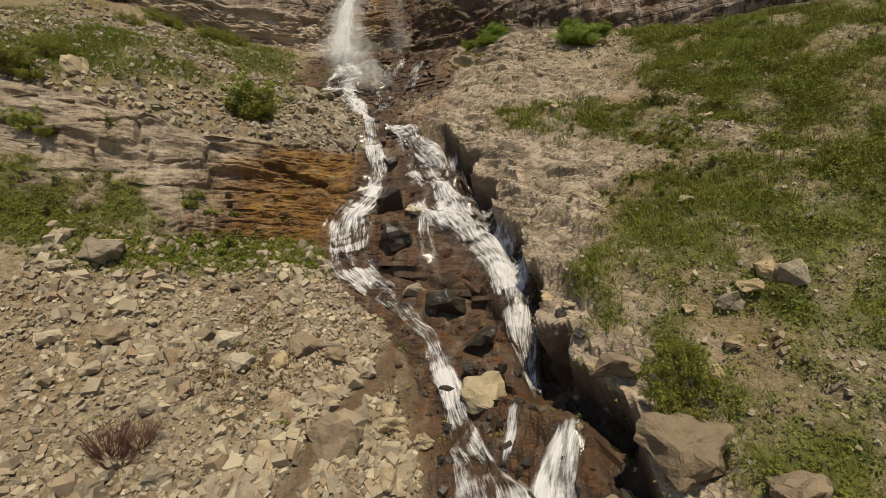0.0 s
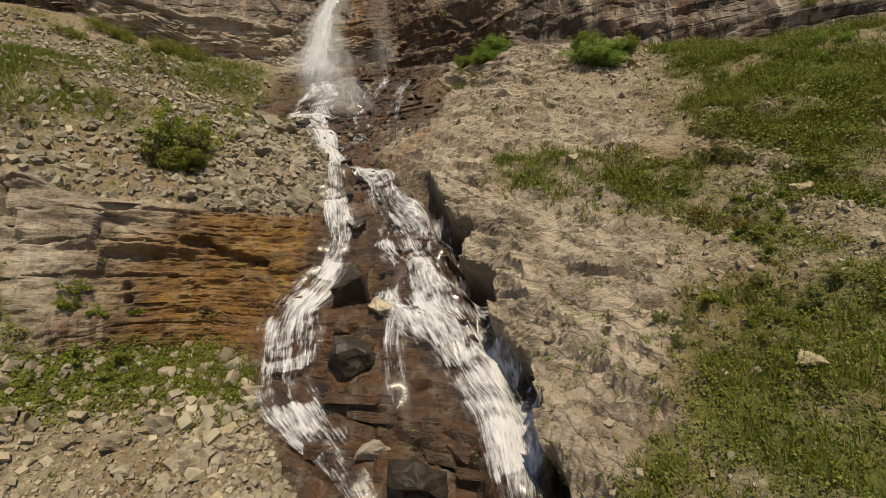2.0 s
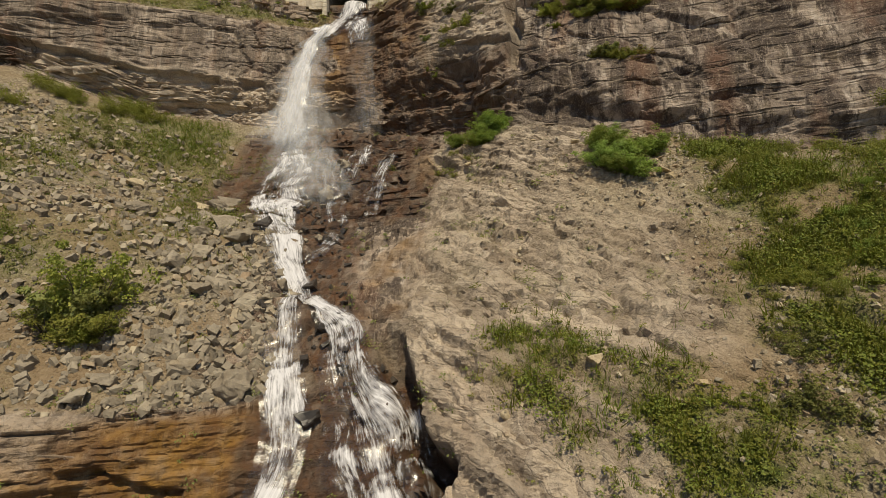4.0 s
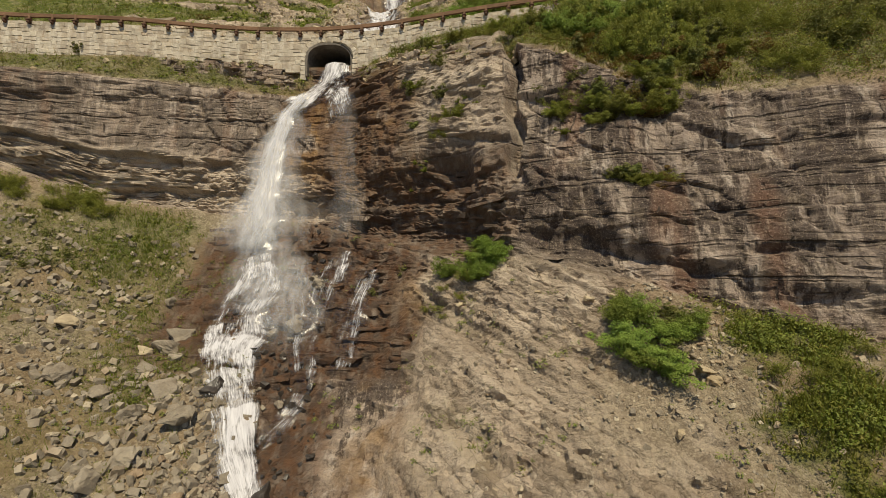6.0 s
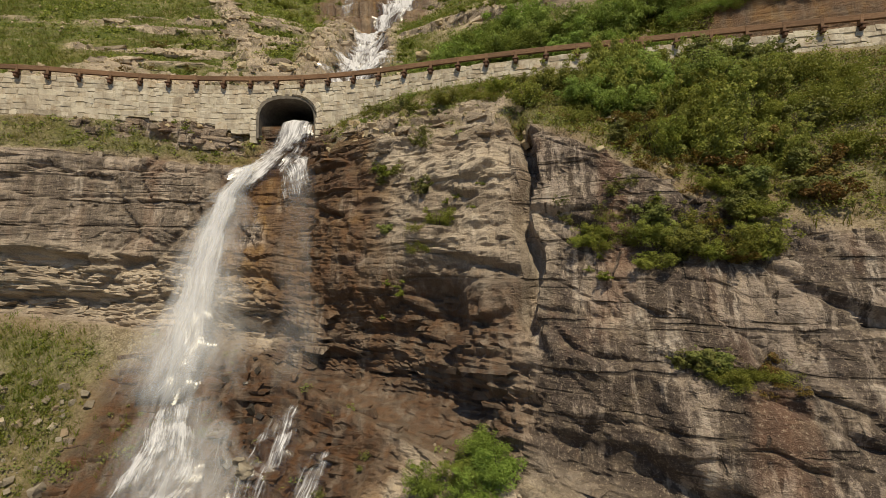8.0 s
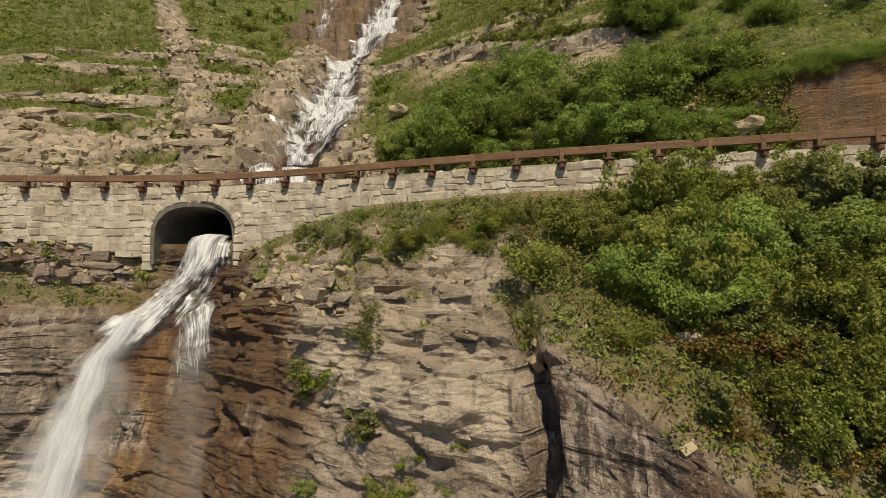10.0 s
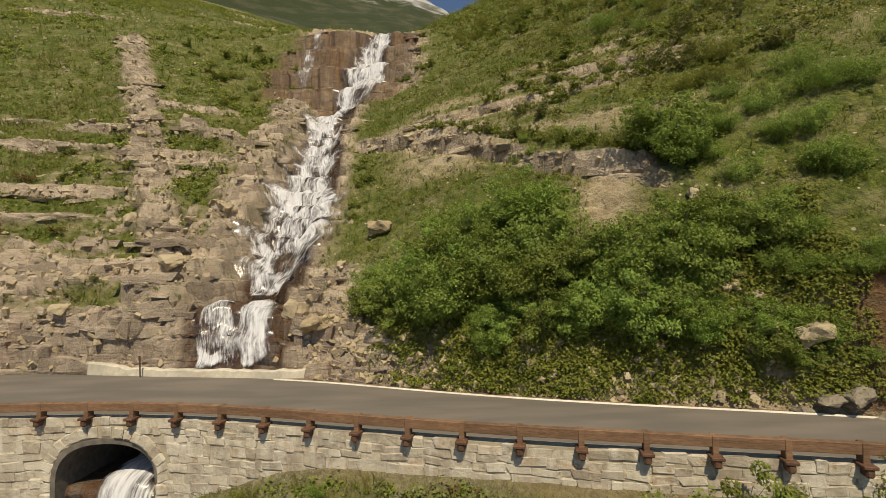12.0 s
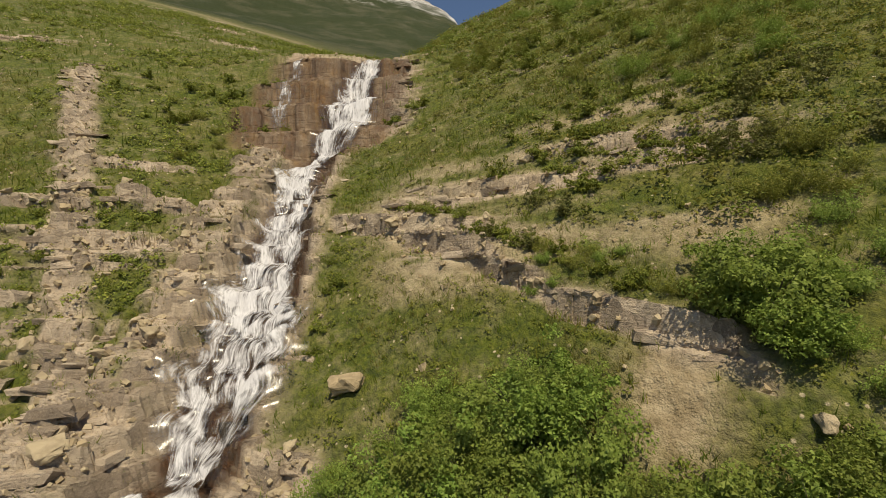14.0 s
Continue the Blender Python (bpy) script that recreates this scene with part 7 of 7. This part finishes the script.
thicket("olive", 6.8, 52.6, 2.5, 0.9, 6, 0.7, 1.1)
thicket("russet", 16.5, 44.6, 2.0, 1.4, 5, 0.8, 1.2)
for kind, x, y, z, size in (("herb", 0.6, 51.0, 44.6, 0.9), ("willow", 2.3, 49.8, 43.0, 0.9), ("willow", 0.4, 50.6, 41.0, 0.6), ("willow", 12.1, 41.0, 36.9, 0.9), ("russet", 13.5, 40.6, 37.0, 0.8), ("willow", -28.1, 56.2, 50.2, 0.8)):
    shrub(kind, x, y, z, size)
# at the foot of the cliff and below
thicket("olive", 3.4, 44.0, 2.2, 1.0, 12, 0.4, 0.9, 0.85)
thicket("alder", 3.6, 43.8, 2.2, 0.8, 7, 0.67, 0.85, 0.8)
thicket("willow", 11.4, 37.4, 1.6, 1.2, 12, 0.4, 0.85, 0.85)
thicket("alder", 11.2, 37.2, 1.5, 1.1, 8, 0.67, 0.9, 0.8)
cling("olive", 1.6, 3.2, 41.8, 44.0, 47.0, 8, 0.5, 0.95)
cling("willow", -0.6, 1.0, 45.4, 47.2, 49.0, 6, 0.4, 0.75)
cling("herb", -0.4, 1.4, 40.2, 41.4, 47.0, 6, 0.35, 0.6)
cling("herb", 3.4, 5.4, 44.0, 45.4, 46.0, 5, 0.3, 0.5)
cling("willow", 8.2, 10.6, 43.0, 44.2, 43.0, 7, 0.4, 0.7)
cling("olive", 9.0, 11.4, 42.0, 43.6, 42.0, 11, 0.5, 0.9)
cling("willow", 11.0, 15.0, 41.8, 44.0, 41.0, 16, 0.6, 1.1)
cling("olive", 10.6, 15.0, 41.4, 43.6, 41.0, 16, 0.6, 1.1)
cling("russet", 12.6, 15.4, 41.4, 43.8, 41.0, 8, 0.5, 0.9)
cling("willow", 11.2, 12.6, 37.0, 38.4, 40.3, 6, 0.6, 1.0)
cling("olive", 12.2, 14.2, 36.6, 37.6, 39.8, 8, 0.5, 0.85)
cling("russet", 13.0, 14.6, 36.4, 37.2, 39.6, 3, 0.4, 0.6)
cling("herb", 8.6, 12.0, 40.6, 43.6, 42.0, 10, 0.3, 0.55)
thicket("olive", 20.5, 34.3, 2.4, 2.0, 7, 0.6, 1.0)
thicket("willow", -0.6, 46.6, 1.4, 0.6, 4, 0.35, 0.5)
thicket("willow", -23.5, 48, 2.2, 2.0, 6, 0.5, 0.9)
thicket("olive", -31, 51, 4, 2.0, 9, 0.9, 1.5)
thicket("willow", -13.2, 32.4, 1.2, 0.9, 4, 1.3, 1.7)
thicket("olive", -12.8, 32.0, 1.1, 0.9, 5, 1.4, 1.9)
thicket("olive", -24.6, 30.0, 1.2, 0.9, 4, 0.9, 1.3)
thicket("willow", -20.6, 33.6, 1.2, 1.0, 3, 0.5, 0.8)
thicket("olive", -25, 53.4, 2.6, 0.8, 6, 0.9, 1.3)
thicket("willow", -19.8, 30.4, 1.0, 0.9, 3, 0.4, 0.7)
thicket("olive", -23.0, 25.8, 1.5, 0.7, 5, 0.4, 0.7)
thicket("herb", -12.0, 26.4, 2.6, 1.0, 16, 0.45, 0.8)
thicket("herb", -14.6, 24.4, 2.2, 0.9, 8, 0.35, 0.6)
thicket("willow", -19.5, 25.0, 3.0, 1.4, 9, 0.4, 0.75)
thicket("olive", -27, 52.4, 5.0, 0.9, 12, 0.9, 1.4)
thicket("olive", 6.2, 14.3, 1.1, 0.5, 8, 0.6, 0.95)
thicket("olive", 17.5, 26.0, 3.6, 3.4, 8, 0.5, 0.85)
thicket("olive", 14.5, 30.5, 2.2, 2.6, 5, 0.4, 0.65)
thicket("willow", 11.8, 27.0, 0.7, 0.7, 3, 0.6, 0.8)
thicket("willow", 11.2, 25.4, 0.9, 0.6, 6, 0.45, 0.75)
thicket("herb", 16.5, 29.2, 3.6, 2.0, 34, 0.35, 0.7)
thicket("alder", 18.2, 29.8, 2.6, 1.6, 14, 0.4, 0.65)
thicket("olive", 13.2, 27.6, 1.6, 1.2, 12, 0.35, 0.6)
thicket("russet", 10.0, 23.4, 0.9, 0.8, 6, 0.35, 0.55)
thicket("herb", 10.6, 23.0, 1.6, 1.4, 16, 0.25, 0.5)
thicket("herb", 8.4, 26.4, 2.2, 0.7, 14, 0.2, 0.4)
thicket("willow", 10.2, 20.4, 1.4, 1.2, 9, 0.3, 0.5)
thicket("herb", 9.6, 19.8, 2.2, 1.4, 16, 0.2, 0.45)
thicket("willow", 7.3, 21.0, 0.8, 0.8, 6, 0.25, 0.4)
for x, y, z, size in ((-24.6, 27.9, 21.6, 1.2), (-23.6, 27.6, 21.2, 1.0), (-25.6, 27.8, 21.6, 1.1), (-22.6, 26.8, 17.9, 0.9), (-21.4, 26.6, 17.4, 0.8)):
    shrub("olive", x, y, z, size)
thicket("olive", 16, 34.8, 3.0, 1.0, 4, 0.5, 0.8)
thicket("twigs", -9.9, 15.8, 0.9, 0.6, 7, 0.8, 1.1)
thicket("twigs", -9.0, 18.2, 0.8, 1.2, 5, 0.45, 0.7)
thicket("willow", -6.4, 20.3, 1.0, 1.0, 2, 0.25, 0.4)
thicket("herb", -4.8, 17.1, 1.2, 0.7, 4, 0.25, 0.4)


for makes, label in KINDS.values():
    for ob in [o for o in makes[1:] if o not in used]:
        for child in list(ob.children):
            bpy.data.objects.remove(child)
        bpy.data.objects.remove(ob)
for kind, made in far_crowns.items():
    if made:
        v = np.concatenate(made)
        crown = next(c for c in KINDS[kind][0][0].children if c.name.startswith("crown")).data.materials[0]
        ob = new("scrub", mesh_from("scrub", v, np.arange(len(v)).reshape(-1, 3), crown))
        tagged(ob, "far " + dict(alder="dark-green", olive="olive-green", herb="bright-green", willow="grey-green", russet="russet").get(kind, "bare") + " scrub on the mountainside", "scrub", kind="stuff")


# ---- grass and weeds ----
def tufts(name, weight, count, low, high, seed, mat, label, blades=6):
    pos, nor, idx, rng = sprinkle(weight, count, seed)
    base = np.repeat(pos, blades, 0) + rng.normal(scale=0.13, size=(count * blades, 3)) * np.repeat(high * rng.random((count, 1)) + low, blades, 0) * 1.6
    up = np.repeat(nor, blades, 0) * 0.5 + np.array((0, 0, 0.8)) + rng.normal(scale=0.42, size=(count * blades, 3))
    up /= np.linalg.norm(up, axis=1, keepdims=True)
    tall = np.repeat(low + (high - low) * rng.random((count, 1)) ** 1.7, blades, 0) * rng.uniform(0.6, 1.2, (count * blades, 1))
    across_ = np.cross(up, rng.normal(size=(count * blades, 3)))
    across_ /= np.linalg.norm(across_, axis=1, keepdims=True) + 1e-9
    half = across_ * tall * 0.042
    v = np.stack([base - half - up * 0.03, base + half - up * 0.03, base + up * tall], 1).reshape(-1, 3)
    ob = new(name, mesh_from(name, v, np.arange(len(v)).reshape(-1, 3), mat))
    return tagged(ob, label, "grass", kind="stuff")


def weeds(name, weight, count, low, high, seed, mat, label, per=20, cap=0.050):
    pos, nor, idx, rng = sprinkle(weight, count, seed)
    size = low + (high - low) * rng.random((count, 1)) ** 2
    d = rng.normal(size=(count * per, 3))
    d /= np.linalg.norm(d, axis=1, keepdims=True)
    d[:, 2] = np.abs(d[:, 2])
    c = np.repeat(pos, per, 0) + d * np.repeat(size, per, 0) * rng.uniform(0.4, 1.0, (count * per, 1))
    v, f = leaves(rng, c, d + np.array((0, -0.2, 0.7)), np.minimum(np.repeat(size[:, 0], per) * 0.28, cap + 0.0009 * np.clip(np.repeat(pos[:, 1], per) - 30, 0, 100)))
    ob = new(name, mesh_from(name, v, f, mat))
    return tagged(ob, label, "weeds", kind="stuff")


lower = F_V < CLIFF
low_right = lower * (F_X > 3) * (F_X < 26) * (F_Y > 9) * (F_Y < 27)
weeds("weeds", low_right * (0.08 + F_GRASS) * (0.15 + smooth(-0.25, 0.3, F_N2)), 7000, 0.07, 0.30, 234, HERB, "small leafy plants of the lower slope", 14, 0.040)
weeds("weeds", low_right * (0.08 + F_GRASS) * (0.15 + smooth(-0.25, 0.3, -F_N2)), 4000, 0.07, 0.28, 235, WILLOW, "grey-green cushions of the lower slope", 14, 0.036)
tufts("grass", lower * (F_X > 3) * (F_Y > 9) * (F_Y < 26) * (0.05 + F_GRASS) * (0.2 + smooth(-0.2, 0.3, F_N2)), 9000, 0.08, 0.28, 232, STRAW, "dry grass tufts between the stones")
tufts("grass", lower * (F_X > 3) * (F_Y > 9) * (F_Y < 26) * F_GRASS * smooth(-0.1, 0.4, F_N2), 7000, 0.10, 0.30, 233, LUSH, "fresh grass tufts on the lower slope")
high_right = (F_V > LEDGE - 0.6) * smooth(10, 20, F_X + 0.25 * (F_Y - 80)) * (F_Y > 70)
weeds("weeds", high_right * (0.15 + smooth(-0.3, 0.3, F_N1 + 0.4 * F_N2)), 3000, 0.4, 1.2, 229, OLIVE, "dense green scrub on the upper hillside", 26, 0.10)
weeds("weeds", high_right * smooth(0.0, 0.4, F_N2 - 0.3 * F_N1), 900, 0.6, 1.6, 230, ALDER, "brighter bushes in the scrub of the upper hillside", 34, 0.09)
weeds("weeds", (F_V > SHRUB) * (F_X < -12) * F_GRASS * smooth(-0.1, 0.4, F_N1), 1600, 0.4, 1.1, 231, OLIVE, "green scrub on the grassy hillside", 26, 0.10)
weeds("weeds", terrace * (F_X > -30) * (F_X < -8) * (0.05 + smooth(0.1, 0.5, F_N1 + 0.5 * F_N2)), 800, 0.15, 0.5, 226, WILLOW, "low plants among the rubble of the terrace", 26)
tufts("grass", terrace * (F_X > -32) * (F_X < -8) * (0.1 + smooth(0.0, 0.4, F_N1)), 3500, 0.15, 0.45, 227, LUSH, "grass among the rubble of the terrace")
weeds("weeds", low_left * smooth(0.1, 0.5, F_N1 - F_N2), 160, 0.2, 0.5, 228, RUSSET, "small reddish plants on the scree", 30)
F_DENSE = face_value(dense)
weeds("weeds", lower * F_DENSE * (F_X > 2) * (0.1 + smooth(-0.25, 0.35, F_N2)), 4200, 0.16, 0.60, 221, HERB, "lush leafy plants covering the slope", 28)
weeds("weeds", lower * F_DENSE * (F_X > 2) * smooth(-0.1, 0.3, F_N2), 1700, 0.25, 0.75, 222, ALDER, "dark-green scrub covering the slope", 46)
weeds("weeds", (F_V > TOP - 0.01) * (F_V < WALL) * (0.3 + F_GRASS) * (F_X > 8), 1500, 0.35, 0.95, 223, OLIVE, "undergrowth between the bushes below the road", 40, 0.035)
weeds("weeds", (F_V > ROAD + 0.16) * (F_V < BANK + 0.5) * (F_X > 1.5) * (F_X < 22) * (1 - 0.6 * F_ROCK) * (0.3 + smooth(-0.2, 0.2, F_N2)), 4200, 0.2, 0.75, 224, HERB, "leafy plants on the bank above the road", 26)
tufts("grass", lower * F_DENSE * (F_X > 2) * (0.15 + smooth(-0.2, 0.3, F_N2)), 10000, 0.2, 0.6, 225, LUSH, "tall green grass on the slope")
ledge_zone = (F_V > CLIFF) & (F_V < WALL)
upper = F_V > ROAD
G = F_GRASS * (0.35 + 0.65 * smooth(-0.25, 0.35, F_N1 + 0.5 * F_N2))
tufts("grass", lower * G * smooth(0.05, 0.4, F_GRASS), 24000, 0.12, 0.42, 201, STRAW, "dry and green grass tufts on the stony slope")
tufts("grass", lower * G * smooth(-0.1, 0.5, F_N1), 12000, 0.15, 0.5, 202, LUSH, "fresh green grass in the moist hollows")
tufts("grass", ledge_zone * F_GRASS, 9000, 0.15, 0.5, 203, STRAW, "grass on the ledge between cliff and road")
tufts("grass", upper * F_GRASS * (F_Y < 92), 17000, 0.18, 0.6, 204, LUSH, "green grass on the hillside above the road")
tufts("grass", upper * F_GRASS * (F_Y < 105) * smooth(0.0, 0.4, -F_N1), 12000, 0.18, 0.6, 205, STRAW, "straw-coloured grass among rock ledges")
tufts("grass", upper * F_GRASS * (F_Y > 85), 9000, 0.4, 1.1, 206, LUSH, "tall grass on the far hillside", 6)
weeds("weeds", lower * G * (0.3 + smooth(0, 0.4, F_N2)), 3600, 0.10, 0.42, 211, HERB, "small leafy weeds in the grass")
weeds("weeds", lower * (F_X > 3.5) * F_GRASS * (F_Y > 9), 2600, 0.10, 0.40, 219, WILLOW, "tussocks and weeds on the grassy slope", 20)
weeds("weeds", lower * (0.12 + G) * smooth(0, 0.4, -F_N2), 2600, 0.10, 0.40, 212, WILLOW, "grey-green weeds among the stones")
weeds("weeds", ledge_zone * F_GRASS, 2400, 0.12, 0.45, 213, HERB, "leafy weeds on the ledge under the road")
weeds("weeds", upper * F_GRASS * (F_Y < 100), 4200, 0.15, 0.6, 214, HERB, "leafy plants on the hillside")
weeds("weeds", upper * F_GRASS * (F_Y > 78) * smooth(-0.2, 0.4, F_N1), 2600, 0.3, 0.9, 215, HERB, "low green scrub on the far hillside", 22)
weeds("weeds", ledge_zone * F_GRASS * (F_X > 3), 1500, 0.2, 0.6, 217, WILLOW, "grey-green plants among the bushes below the road", 22)
weeds("weeds", ledge_zone * F_GRASS * (F_X > 5), 900, 0.25, 0.7, 218, RUSSET, "russet plants among the bushes below the road", 20)
weeds("weeds", lower * F_GRASS * (F_V < OCHRE + 0.5) * (F_X < -5), 3200, 0.10, 0.36, 216, HERB, "lush green plants at the seeping foot of the ochre rock")
